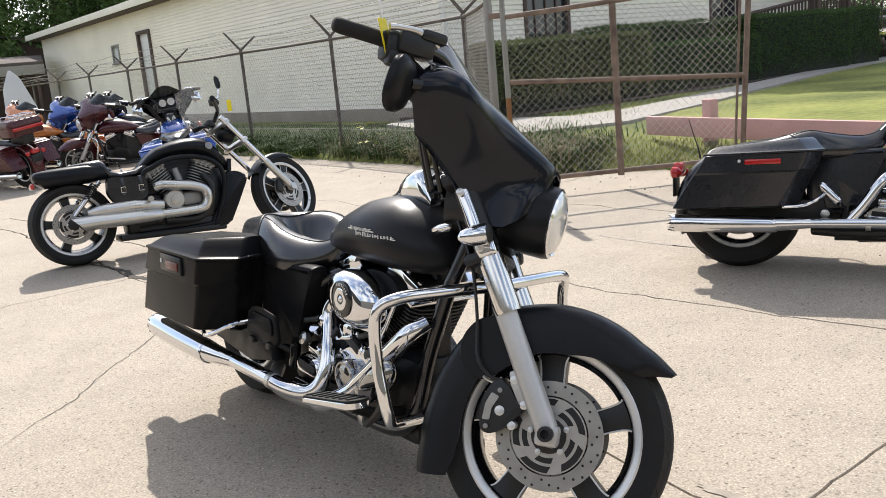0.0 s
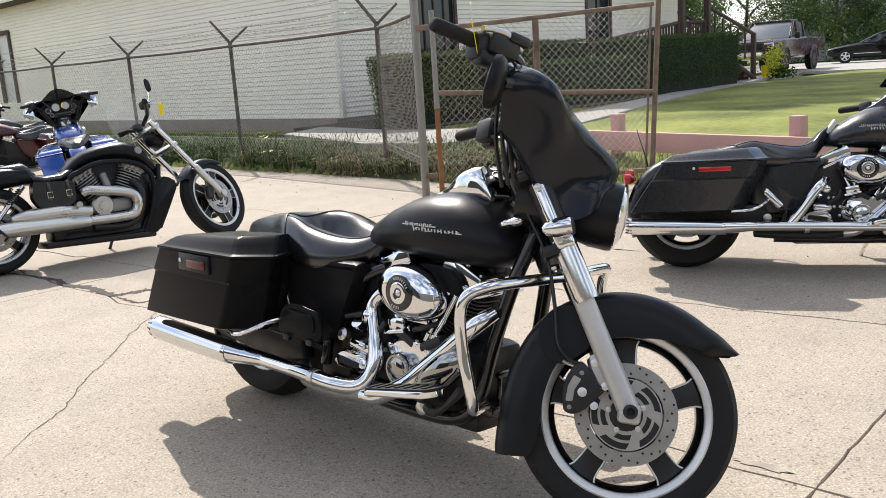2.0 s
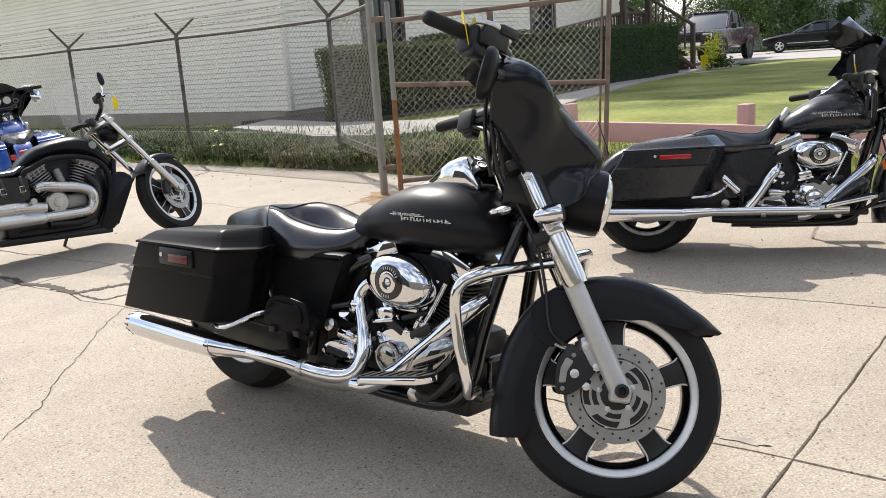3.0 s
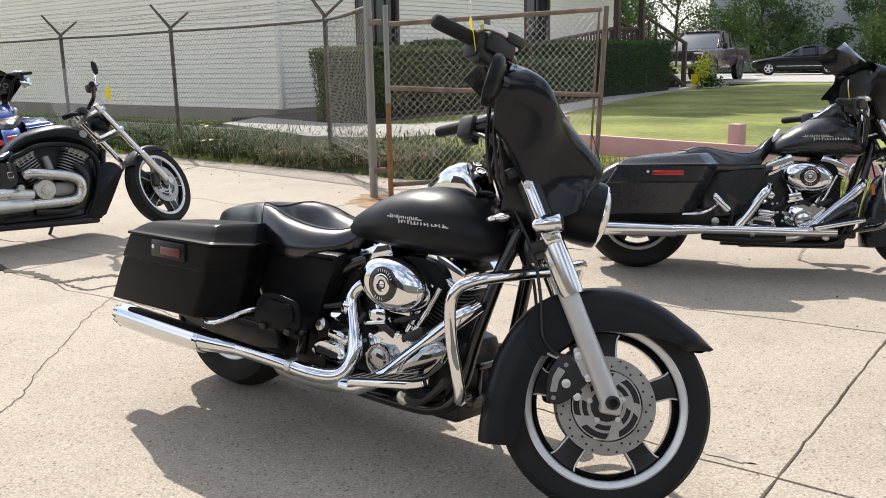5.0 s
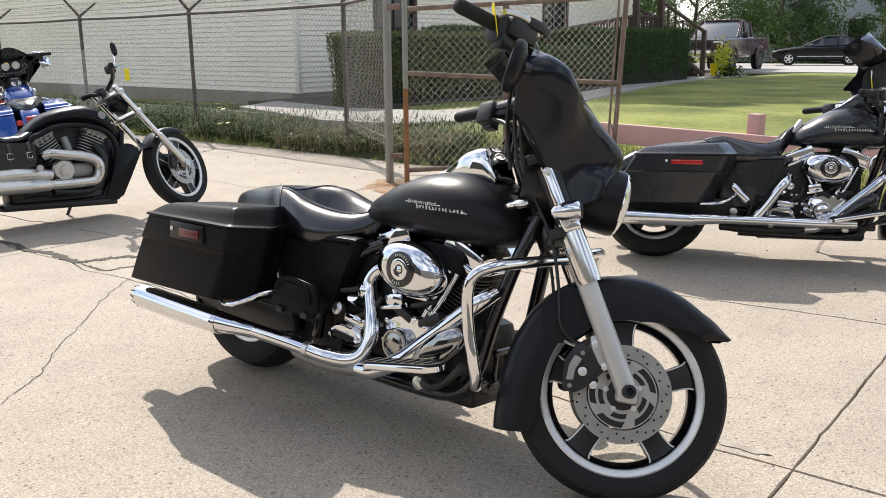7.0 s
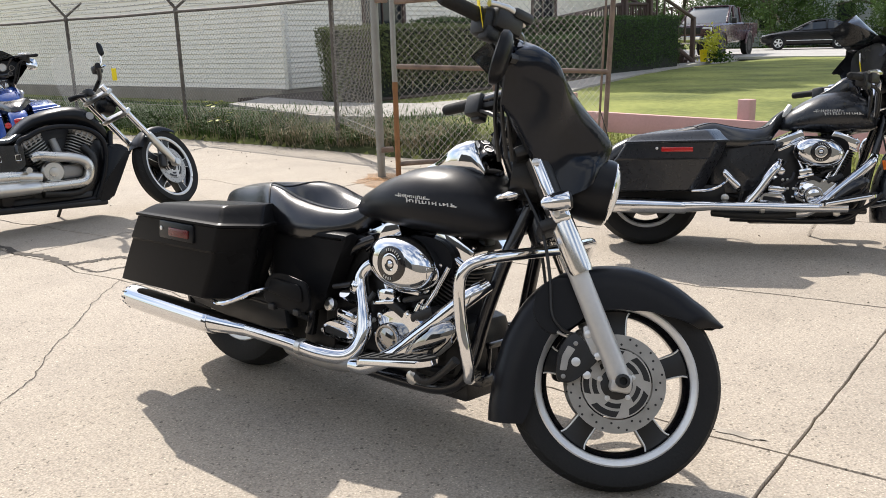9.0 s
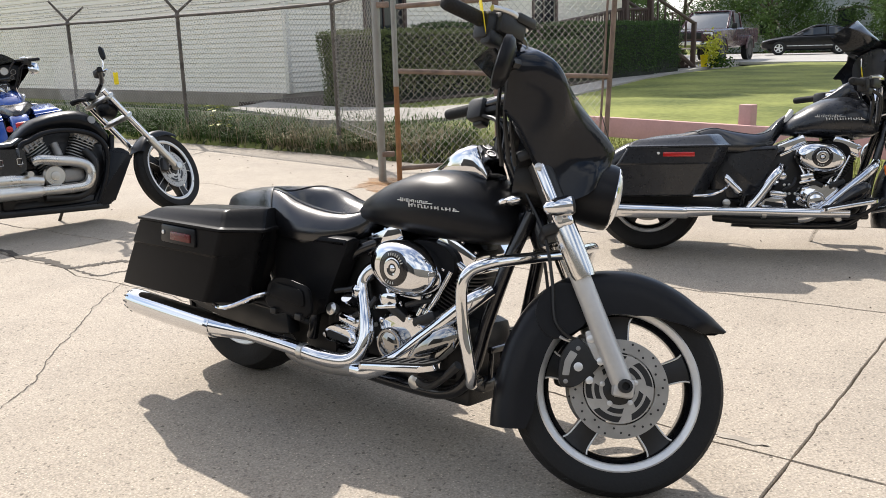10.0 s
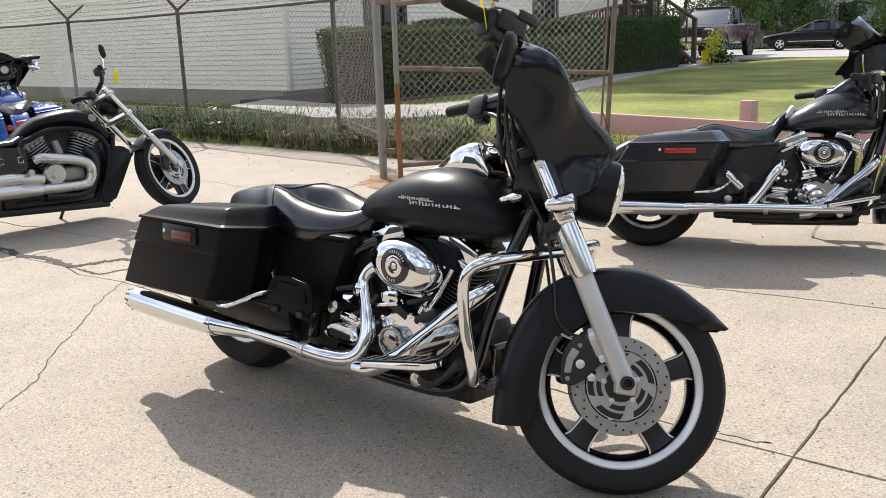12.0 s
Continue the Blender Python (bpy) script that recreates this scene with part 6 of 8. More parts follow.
def slab(outline, dz, gap=0.004):
    """A slab from an outline in yard coordinates, with a worn edge."""
    n = len(outline)
    c = sum(outline, Vector((0, 0))) / n
    inner, rim, low = [], [], []
    for i, p in enumerate(outline):
        a, b = outline[i - 1], outline[(i + 1) % n]
        t = (b - a).normalized()
        nr = Vector((-t.y, t.x))
        if nr.dot(c - p) < 0 and n < 12:
            nr = -nr
        w = noise.noise(Vector((p.x * 3, p.y * 3, 1.7)))
        inner.append(p + nr * (gap + 0.003 + 0.002 * w))
        rim.append(p + nr * (gap + 0.002 * w))
    bm = bmesh.new()
    top = [bm.verts.new((*sw(p.x, p.y), dz)) for p in inner]
    mid = [bm.verts.new((*sw(p.x, p.y), dz - 0.006)) for p in rim]
    bot = [bm.verts.new((*sw(p.x, p.y), -0.12)) for p in rim]
    f = bm.faces.new(top)
    for A, B in ((top, mid), (mid, bot)):
        for i in range(n):
            bm.faces.new((A[i], B[i], B[(i + 1) % n], A[(i + 1) % n]))
    bmesh.ops.triangulate(bm, faces=[f])
    part("slab", bm, M_CONC, yard, angle=20)


S_LINES = [-60, -40, -28, -19.5, -15.0, -10.3, -5.75, -1.01, 3.6, 8.2, 14, 22, 40]
W_LINES = [-40, -28, -18, -12, -7.6, -2.8, 1.97, 4.52, 7.4]


def vline(i, w0, w1):
    return jag((S_LINES[i], w0), (S_LINES[i], w1), 0.06, 0.012 if i == 7 else 0.04, i * 3.1)


def hline(j, s0, s1):
    amp = 0.03 if s0 > -3 else 0.09
    return jag((s0, W_LINES[j]), (s1, W_LINES[j]), 0.12, amp, 50 + j * 2.3)


def ring_ok(i, j):
    s0, s1, w0, w1 = S_LINES[i], S_LINES[i + 1], W_LINES[j], W_LINES[j + 1]
    a = hline(j, s0, s1)                       # from (s0, w0)
    b = vline(i + 1, w0, w1)                   # from (s1, w0)
    c = [Vector((s1, w1))] + hline(j + 1, s0, s1)[1:][::-1]
    d = [Vector((s0, w1))] + vline(i, w0, w1)[1:][::-1]
    return a + b + c + d


def cut(outline, p, q, seed, amp=0.05):
    """Splits an outline along a wandering crack that starts near p and ends near q."""
    n = len(outline)
    a = min(range(n), key=lambda k: (outline[k] - Vector(p)).length)
    b = min(range(n), key=lambda k: (outline[k] - Vector(q)).length)
    mid = jag(outline[a], outline[b], 0.07, amp, seed)[1:]
    loop1, k = [], b
    while k != a:
        loop1.append(outline[k])
        k = (k + 1) % n
    loop1 += [outline[a]] + mid
    loop2, k = [], a
    while k != b:
        loop2.append(outline[k])
        k = (k + 1) % n
    loop2 += [outline[b]] + mid[::-1]
    return loop1, loop2


rnd = random.Random(3)
CRACKS = {(6, 6): [((-1.01, 3.7), (-5.75, 3.1))], (6, 7): [((-1.01, 5.6), (-5.75, 5.3))], (5, 6): [((-5.75, 2.6), (-10.3, 2.2))], (5, 7): [((-8.3, 4.52), (-7.0, 7.4))]}
for i in range(len(S_LINES) - 1):
    for j in range(len(W_LINES) - 1):
        big = S_LINES[i + 1] - S_LINES[i] > 6 or W_LINES[j + 1] - W_LINES[j] > 6
        o = ring_ok(i, j)
        dz = rnd.uniform(-0.0012, 0.0012)
        pieces = [o]
        for p, q in CRACKS.get((i, j), ()):
            last = pieces.pop()
            pieces += list(cut(last, p, q, i + j * 0.7))
        for k, piece in enumerate(pieces):
            area = sum(a.x * b.y - b.x * a.y for a, b in zip(piece, piece[1:] + piece[:1]))
            if area < 0:
                piece = piece[::-1]
            slab(piece, dz + 0.0012 * k, 0.0008 if len(pieces) > 1 and k else (0.007 if i in (4, 5) and j in (5, 6) else 0.0025))


def spall(s, w, ls, lw, seed, name="broken_patch", material=None, z=0.0032):
    """A shallow crumbled patch beside a joint."""
    r2 = random.Random(seed)
    pts = []
    for a in np.linspace(0, 2 * math.pi, 26, endpoint=False):
        k = 0.65 + 0.5 * r2.random()
        pts.append((*sw(s + ls * k * math.cos(a), w + lw * k * math.sin(a)), z))
    bm = bmesh.new()
    bmesh.ops.triangulate(bm, faces=[bm.faces.new([bm.verts.new(p) for p in pts])])
    part(name, bm, material or M_CRUST, yard)


for args in ((-1.19, 2.02, 0.10, 0.02, 1), (-3.4, 4.5, 0.4, 0.035, 6), (-4.3, 4.58, 0.3, 0.04, 7)):
    spall(*args)


def crack(pts, width, seed, z=0.0034, name="crack"):
    """A dark wandering crack through a slab, drawn out of plan points."""
    r2 = random.Random(seed)
    line = curve_pts([(x, y, 0) for x, y in pts], 14)
    left, right = [], []
    n = len(line)
    for i, p in enumerate(line):
        t = (line[min(i + 1, n - 1)] - line[max(i - 1, 0)]).normalized()
        nr = Vector((-t.y, t.x, 0))
        wob = (0.012 + 0.4 * width) * noise.noise(Vector((i * 0.45, seed, 0))) + (0.005 + 0.15 * width) * noise.noise(Vector((i * 1.7, seed, 3)))
        w = width * (0.5 + 0.9 * abs(noise.noise(Vector((i * 0.31, seed, 9)))) + 0.3 * r2.random()) * min(1, 0.15 + 4 * min(i, n - 1 - i) / n)
        c = p + nr * wob
        left.append(c + nr * w)
        right.append(c - nr * w * r2.uniform(0.6, 1.1))
    v = [(p.x, p.y, z) for p in left] + [(p.x, p.y, z) for p in right]
    f = [(i, i + 1, n + i + 1, n + i) for i in range(n - 1)]
    raw(name, v, f, M_DIRT, yard)


crack(((-2.9, 6.55), (-2.3, 6.04), (-2.12, 5.78), (-1.91, 5.58), (-1.74, 5.34), (-1.63, 5.36), (-1.53, 5.40), (-1.42, 5.40), (-1.2, 5.32), (-0.9, 5.1)), 0.034, 1.3)
crack(((-1.74, 5.34), (-1.63, 5.19), (-1.53, 5.08), (-1.45, 5.12), (-1.37, 5.16), (-1.2, 5.3)), 0.012, 4.1)
crack(((-1.33, 5.02), (-1.38, 4.81), (-1.45, 4.45), (-1.48, 4.08), (-1.52, 3.73), (-1.53, 3.38), (-1.58, 3.18), (-1.62, 2.9)), 0.0026, 7.7)

# rust washed out of the gate post and gate foot
for k, (a, b, c, d) in enumerate(((-5.45, 5.25, 0.45, 0.26), (-5.75, 5.5, 0.3, 0.2), (-5.0, 5.0, 0.35, 0.16))):
    spall(a, b, c, d, 40 + k, "rust_stain", M_STAIN, 0.0036 + 0.0004 * k)

# ---- sidewalk, street, mulch ----
def ribbon(name, a, b, z, thick, material, label, category, kind="structure"):
    bm = bmesh.new()
    rings = []
    for p, q in zip(a, b):
        rings.append([Vector((*p, z)), Vector((*q, z)), Vector((*q, z - thick)), Vector((*p, z - thick))])
    loft(bm, rings)
    return tagged(part(name, bm, material, None, angle=20), label, category, kind=kind)


fr = [(-0.85, 14.6), (0.25, 11.45), (1.15, 10.6), (2.45, 10.95), (3.9, 12.75), (5.67, 15.2), (8.5, 19.0), (13.0, 24.3), (18.5, 30.4)]
bk = [(-0.2, 16.0), (0.85, 13.75), (2.0, 12.75), (2.9, 13.2), (4.3, 14.9), (6.3, 17.4), (9.4, 21.3), (14.2, 26.9), (19.5, 32.9)]
ribbon("sidewalk", fr, bk, 0.335, 0.2, M_CONC2, "grey concrete front walk beside a clipped hedge", "sidewalk")
ribbon("street", [(11.5, 36.5), (17.2, 29.6), (19.6, 26.2), (30, 12), (60, -30)], [(20, 50), (26.5, 41.5), (31, 35.5), (42, 20), (80, -20)], 0.33, 0.1, M_ASPH, "pale concrete street behind the lawn", "street")

# ---- building ----
C = Vector((0.288, 17.477))
DW, NW = Vector((0.614, -0.789)), Vector((0.789, 0.614))


def at(n, off, z):
    """A place by its distance along the side wall and out from it."""
    p = C + NW * n + DW * off
    return Vector((p.x, p.y, z))


def siding(name, a, b, z0, z1, out, material, label, openings=(), course=0.1016):
    """Lapped boards between two plan points; openings as (from, to, bottom, top) along the wall."""
    a, b, out = Vector(a), Vector(b), Vector(out)
    L = (b - a).length
    u = (b - a) / L
    verts, faces = [], []

    def strip(s0, s1, zz0, zz1, dz):
        lo, hi = 0.019, 0.003
        zz0 += 0.012
        pts = [(s0, lo, zz0), (s1, lo, zz0), (s1, hi, zz1), (s0, hi, zz1), (s0, hi, zz0), (s1, hi, zz0)]
        k = len(verts)
        for s, o, z in pts:
            q = a + u * s + out * o
            verts.append((q.x, q.y, z))
        faces.extend([(k, k + 1, k + 2, k + 3), (k + 4, k + 5, k + 1, k)])
    z = z0
    while z < z1 - 1e-4:
        top = min(z + course, z1)
        cuts = [(0, L)]
        for o0, o1, b0, b1 in openings:
            if top > b0 + 0.01 and z < b1 - 0.01:
                cuts = [c for s0, s1 in cuts for c in ((s0, min(s1, o0)), (max(s0, o1), s1)) if c[1] - c[0] > 0.01]
        for s0, s1 in cuts:
            strip(s0, s1, z, top, 0)
        z = top
    # the wall behind, with real openings and thickness
    edges_s = sorted({0, L, *[v for o in openings for v in o[:2]]})
    edges_z = sorted({z0, z1, *[v for o in openings for v in o[2:]]})
    for s0, s1 in zip(edges_s, edges_s[1:]):
        for zz0, zz1 in zip(edges_z, edges_z[1:]):
            m = ((s0 + s1) / 2, (zz0 + zz1) / 2)
            if any(o[0] < m[0] < o[1] and o[2] < m[1] < o[3] for o in openings):
                continue
            k = len(verts)
            for o in (0.002, -0.14):
                for s, zz in ((s0, zz0), (s1, zz0), (s1, zz1), (s0, zz1)):
                    q = a + u * s + out * o
                    verts.append((q.x, q.y, zz))
            faces.extend([(k, k + 1, k + 2, k + 3), (k + 7, k + 6, k + 5, k + 4), (k, k + 4, k + 5, k + 1), (k + 1, k + 5, k + 6, k + 2), (k + 2, k + 6, k + 7, k + 3), (k + 3, k + 7, k + 4, k)])
    return tagged(raw(name, verts, faces, material), label, "wall", kind="structure")


END = C - DW * 30.5
WIN = [(2.2, 3.5, 1.40, 3.0), (8.75, 9.95, 1.45, 3.0)]
siding("wall_side", C, C + NW * 14.2, 0.385, 4.0, DW, M_SIDING, "cream clapboard side wall with brown windows", WIN)
DOOR = (16.2, 17.35, 1.05, 3.25)
SMALL = (19.65, 20.4, 2.4, 3.0)
siding("wall_front", C, END, 0.385, 4.0, NW * -1, M_SIDING, "long cream clapboard wall of a low building", [DOOR, SMALL])
siding("wall_end", END, END + NW * 14.2, 0.385, 4.0, DW * -1, M_SIDING, "plain cream end wall")
siding("wall_back", C + NW * 14.2, END + NW * 14.2, 0.385, 4.0, NW, M_SIDING, "plain cream back wall")


def wall_box(name, a, b, z0, z1, t, material, label, kind="structure", category="wall"):
    a, b = Vector(a), Vector(b)
    n = Vector((-(b - a).y, (b - a).x)).normalized() * t
    bm = bmesh.new()
    prism(bm, [(a.x, a.y, z0), (b.x, b.y, z0), (b.x + n.x, b.y + n.y, z0), (a.x + n.x, a.y + n.y, z0)], (0, 0, z1 - z0), 0.004)
    return tagged(part(name, bm, material, None), label, category, kind=kind)


wall_box("foundation_front", END - NW * 0.0, C, -0.1, 0.382, -0.2, M_FOUND, "grey stained block foundation under the siding")
wall_box("foundation_side", C, C + NW * 14.2, -0.1, 0.382, 0.2, M_FOUND, "grey block foundation under the side wall")
bm = bmesh.new()
box(bm, (C.x + 0.5 * 0.02 * (DW.x - NW.x), C.y + 0.5 * 0.02 * (DW.y - NW.y), 2.19), (0.10, 0.10, 3.61), 0.006, Matrix.Rotation(math.atan2(NW.y, NW.x), 3, "Z"))
tagged(part("corner_trim", bm, M_TRIM, None), "cream vinyl corner post", "trim", kind="structure")
# roof with eaves
roof = thing("roof", Matrix(), "low shingle roof with a pale fascia and brown soffit", "roof", kind="structure")
p = [C + DW * 0.5 - NW * 0.55, END - DW * 0.5 - NW * 0.55, END - DW * 0.5 + NW * 14.7, C + DW * 0.5 + NW * 14.7]
r0, r1 = C + DW * 0.5 + NW * 7.1, END - DW * 0.5 + NW * 7.1
raw("roof_plane", [(*p[0], 4.25), (*p[1], 4.25), (*r1, 5.6), (*r0, 5.6), (*p[2], 4.25), (*p[3], 4.25)], [(0, 1, 2, 3), (3, 2, 4, 5)], M_ROOF, roof)
raw("soffit", [(*q, 4.0) for q in p], [(0, 1, 2, 3)], M_BROWN, roof)
for a, b in ((p[0], p[1]), (p[0], p[3])):
    n = Vector((-(b - a).y, (b - a).x)).normalized() * 0.03
    bm = bmesh.new()
    prism(bm, [(a.x, a.y, 4.02), (b.x, b.y, 4.02), (b.x + n.x, b.y + n.y, 4.02), (a.x + n.x, a.y + n.y, 4.02)], (0, 0, 0.235), 0.006)
    part("fascia", bm, M_TRIM, roof)
raw("gable", [(*C, 4.0), (*(C + NW * 14.2), 4.0), (*(C + NW * 7.1), 5.5)], [(0, 1, 2)], M_SIDING, roof)


def window(name, origin, u, out, o, label, mullions=2, frame_mat=M_BROWN, pane_mat=M_GLASS):
    s0, s1, z0, z1 = o
    w = thing(name, Matrix(), label, "window", kind="structure")
    pos = lambda s, d, z: Vector((*(origin + u * s + out * d), z))
    rot = Matrix.Rotation(math.atan2(u.y, u.x), 3, "Z")
    bm = bmesh.new()
    t = 0.09
    for s, z, a, b in ((s0, (z0 + z1) / 2, t, z1 - z0 + t), (s1, (z0 + z1) / 2, t, z1 - z0 + t), ((s0 + s1) / 2, z0, s1 - s0 - t, t), ((s0 + s1) / 2, z1, s1 - s0 - t, t)):
        box(bm, pos(s, 0.02, z), (a, 0.05, b), 0.006, rot)
    part("window_frame", bm, frame_mat, w)
    for k in range(1, mullions + 1):
        bm = bmesh.new()
        box(bm, pos(s0 + (s1 - s0) * k / (mullions + 1), -0.03, (z0 + z1) / 2), (0.03, 0.03, z1 - z0 - 0.09), 0.003, rot)
        part("mullion", bm, frame_mat, w)
    bm = bmesh.new()
    box(bm, pos((s0 + s1) / 2, -0.05, (z0 + z1) / 2), (s1 - s0, 0.008, z1 - z0), 0, rot)
    part("pane", bm, pane_mat, w)
    bm = bmesh.new()
    box(bm, pos((s0 + s1) / 2, 0.04, z0 - 0.06), (s1 - s0 + 0.2, 0.1, 0.04), 0.006, rot)
    part("window_sill", bm, frame_mat, w)
    return w


window("window_1", C, NW, DW, WIN[0], "brown framed window with dark glass and bars", 3)
window("window_2", C, NW, DW, WIN[1], "brown framed window with dark glass", 1)
window("window_3", C, -DW, -NW, SMALL, "small grey framed square window", 0, M_GALV, M_SIDEW)
dr = thing("door_1", Matrix(), "white door in a dark brown frame", "door", kind="structure")
rot = Matrix.Rotation(math.atan2(-DW.y, -DW.x), 3, "Z")
for s in DOOR[:2]:
    bm = bmesh.new()
    box(bm, Vector((*(C - DW * s - NW * 0.03), (DOOR[2] + DOOR[3]) / 2)), (0.14, 0.1, DOOR[3] - DOOR[2] + 0.1), 0.006, rot)
    part("door_frame", bm, M_BROWN, dr)
bm = bmesh.new()
box(bm, Vector((*(C - DW * (DOOR[0] + DOOR[1]) / 2 - NW * 0.03), DOOR[3])), (DOOR[1] - DOOR[0], 0.1, 0.12), 0.006, rot)
part("door_lintel", bm, M_BROWN, dr)
bm = bmesh.new()
box(bm, Vector((*(C - DW * (DOOR[0] + DOOR[1]) / 2 + NW * 0.05), (DOOR[2] + DOOR[3]) / 2)), (DOOR[1] - DOOR[0] - 0.1, 0.05, DOOR[3] - DOOR[2] - 0.02), 0.006, rot)
part("door_leaf", bm, M_WHITE, dr)


# ---- chain-link fence and gate ----
def link_mesh(bm_v, bm_f, a, b, z0, z1, pitch=0.071, r=0.0017):
    """Woven diamonds between two plan points; z0 and z1 are functions of the distance along."""
    a, b = Vector(a), Vector(b)
    L = (b - a).length
    u = (b - a) / L
    n = Vector((-u.y, u.x))
    half = pitch / 2
    for k in range(int(L / half) + 1):
        x0 = k * half
        lo, hi = z0(x0), z1(x0)
        rows = int((hi - lo) / half)
        base = None
        for i in range(rows + 1):
            s = min(L, max(0, x0 + (half if (i + k) % 2 else 0)))
            off = 0.0025 * (1 if i % 2 else -1)
            z = lo + i * half
            c = a + u * s + n * off
            i0 = len(bm_v)
            for dx, dn in ((r, 0), (-r * 0.5, r * 0.87), (-r * 0.5, -r * 0.87)):
                q = c + u * dx + n * dn
                bm_v.append((q.x, q.y, z))
            if base is not None:
                for j in range(3):
                    bm_f.append((base + j, base + (j + 1) % 3, i0 + (j + 1) % 3, i0 + j))
            base = i0


POSTS = [(0.45 - 1.91 * k, 10.25 + 2.47 * k + 0.45 * min(1, k)) for k in range(10)]
fence = thing("chain_link_fence", Matrix(), "rusty chain-link fence with barbed wire arms", "fence")
rail_h = lambda x, y: 1.755
gp = (0.605, 7.98)
line = [gp] + POSTS


def fence_post(x, y):
    b = ground_z(x, y) - 0.1
    lean = 0.012
    po = part("post", tube(bmesh.new(), [(x, y, b), (x, y, 1.76)], 0.028, 12, smooth=False), M_OLDSTEEL, fence)
    part("post_cap", lathe(bmesh.new(), [(0.034, 0), (0.034, 0.05), (0.02, 0.07)], (x, y, 1.73), (0, 0, 1), 12), M_OLDSTEEL, po)
    for sg, l in ((-1, 0.42), (1, 0.36)):
        d = Vector((NW.x * -0.62 * sg * -1, NW.y * -0.62 * sg * -1, 0)) * 0.42 + Vector((-DW.x, -DW.y, 0)) * 0.10 * -sg
        tip = Vector((x, y, 1.79)) + Vector((d.x, d.y, 0.36 if sg < 0 else 0.24)).normalized() * l
        part("barb_arm", tube(bmesh.new(), [(x, y, 1.76), (x, y, 1.80), tuple(tip)], [0.022, 0.022, 0.016], 8, smooth=False), M_OLDSTEEL, po)


def arm_point(x, y, sg, f, l):
    d = Vector((NW.x * 0.62 * sg, NW.y * 0.62 * sg, 0)) * 0.42 + Vector((-DW.x, -DW.y, 0)) * 0.10 * -sg
    return Vector((x, y, 1.79)) + Vector((d.x, d.y, 0.36 if sg < 0 else 0.24)).normalized() * l * f


for q in POSTS:
    fence_post(*q)
for a, b in zip(line, line[1:]):
    bm = bmesh.new()
    tube(bm, [(*a, 1.755), (*Vector(a).lerp(Vector(b), 0.5), 1.745), (*b, 1.755)], 0.021, 10)
    part("top_rail", bm, M_OLDSTEEL, fence)
    part("tension_wire", tube(bmesh.new(), [(*a, 0.42), (*b, 0.42)], 0.003, 5), M_WIRE, fence)
fv, ff = [], []
for a, b in zip(line, line[1:6]):
    A, B = Vector(a), Vector(b)
    zl = lambda s, A=A, B=B: ground_z(*(A.lerp(B, min(1, s / (B - A).length)))) + 0.05
    if a == gp:
        zl = lambda s: 0.34
    link_mesh(fv, ff, a, b, zl, lambda s: 1.75)
tagged(raw("chain_link", fv, ff, M_WIRE, fence), kind="stuff")
bv = bmesh.new()
rb = random.Random(8)
for a, b in zip(POSTS, POSTS[1:]):
    for sg, l in ((-1, 0.42), (1, 0.36)):
        for f in (0.3, 0.63, 0.97):
            p0, p1 = arm_point(*a, sg, f, l), arm_point(*b, sg, f, l)
            mid = p0.lerp(p1, 0.5) - Vector((0, 0, rb.uniform(0.01, 0.05)))
            tube(bv, [p0, mid, p1], 0.0035, 4, 4)
            for k in range(24):
                t = (k + rb.random() * 0.3) / 24
                c = p0.lerp(mid, t * 2) if t < 0.5 else mid.lerp(p1, t * 2 - 1)
                e = Vector((rb.uniform(-1, 1), rb.uniform(-1, 1), rb.uniform(-1, 1))).normalized() * 0.02
                tube(bv, [c - e, c + e], 0.003, 3, 1, smooth=False)
tagged(part("barbed_wire", bv, M_WIRE, fence, fix=False), kind="stuff")

# gate post and gate
post = thing("gate_post", Matrix(), "grey galvanised gate post standing in the concrete", "post")
part("pipe", tube(bmesh.new(), [(*gp, -0.05), (*gp, 2.35)], 0.038, 16, smooth=False), M_GALV, post)
for z in (0.26, 0.62, 1.0, 1.35, 1.70):
    part("band", lathe(bmesh.new(), [(0.041, -0.012), (0.041, 0.012)], (*gp, z), (0, 0, 1), 16), M_GALV, post)
for z in (0.26, 1.62):
    bm = bmesh.new()
    box(bm, (gp[0] + 0.06, gp[1] - 0.03, z), (0.12, 0.05, 0.05), 0.01)
    part("hinge", bm, M_RUST, post)
gate = thing("chain_link_gate", Matrix(), "rusty framed chain-link gate, closed", "gate")
GA, GB = Vector((0.705, 7.61)), Vector((2.865, 7.90))
gu = (GB - GA).normalized()
gpos = lambda s, z: (*(GA + gu * s), z)
GL = (GB - GA).length
part("stile", tube(bmesh.new(), [gpos(0, 0.02), gpos(0, 0.55), gpos(0, 0.90)], 0.024, 12, smooth=False), M_ORUST, gate)
part("upper_stile", tube(bmesh.new(), [gpos(0, 0.90), gpos(0, 1.75)], 0.0245, 12, smooth=False), M_GALV, gate)
part("middle_stile", tube(bmesh.new(), [gpos(0.99, 0.12), gpos(0.975, 1.63)], 0.03, 12, smooth=False), M_RUST, gate)
part("end_stile", tube(bmesh.new(), [gpos(GL - 0.03, 0.12), gpos(GL + 0.06, 1.75)], 0.025, 12, smooth=False), M_RUST, gate)
part("end_bar", tube(bmesh.new(), [gpos(GL - 0.1, 0.12), gpos(GL - 0.02, 1.7)], 0.012, 8, smooth=False), M_RUST, gate)
for z0, z1 in ((0.165, 0.155), (1.035, 0.905), (1.585, 1.72)):
    part("gate_rail", tube(bmesh.new(), [gpos(0, z0), gpos(0.98, (z0 * 0.55 + z1 * 0.45)), gpos(GL, z1)], 0.022, 10, smooth=False), M_RUST, gate)
fv, ff = [], []
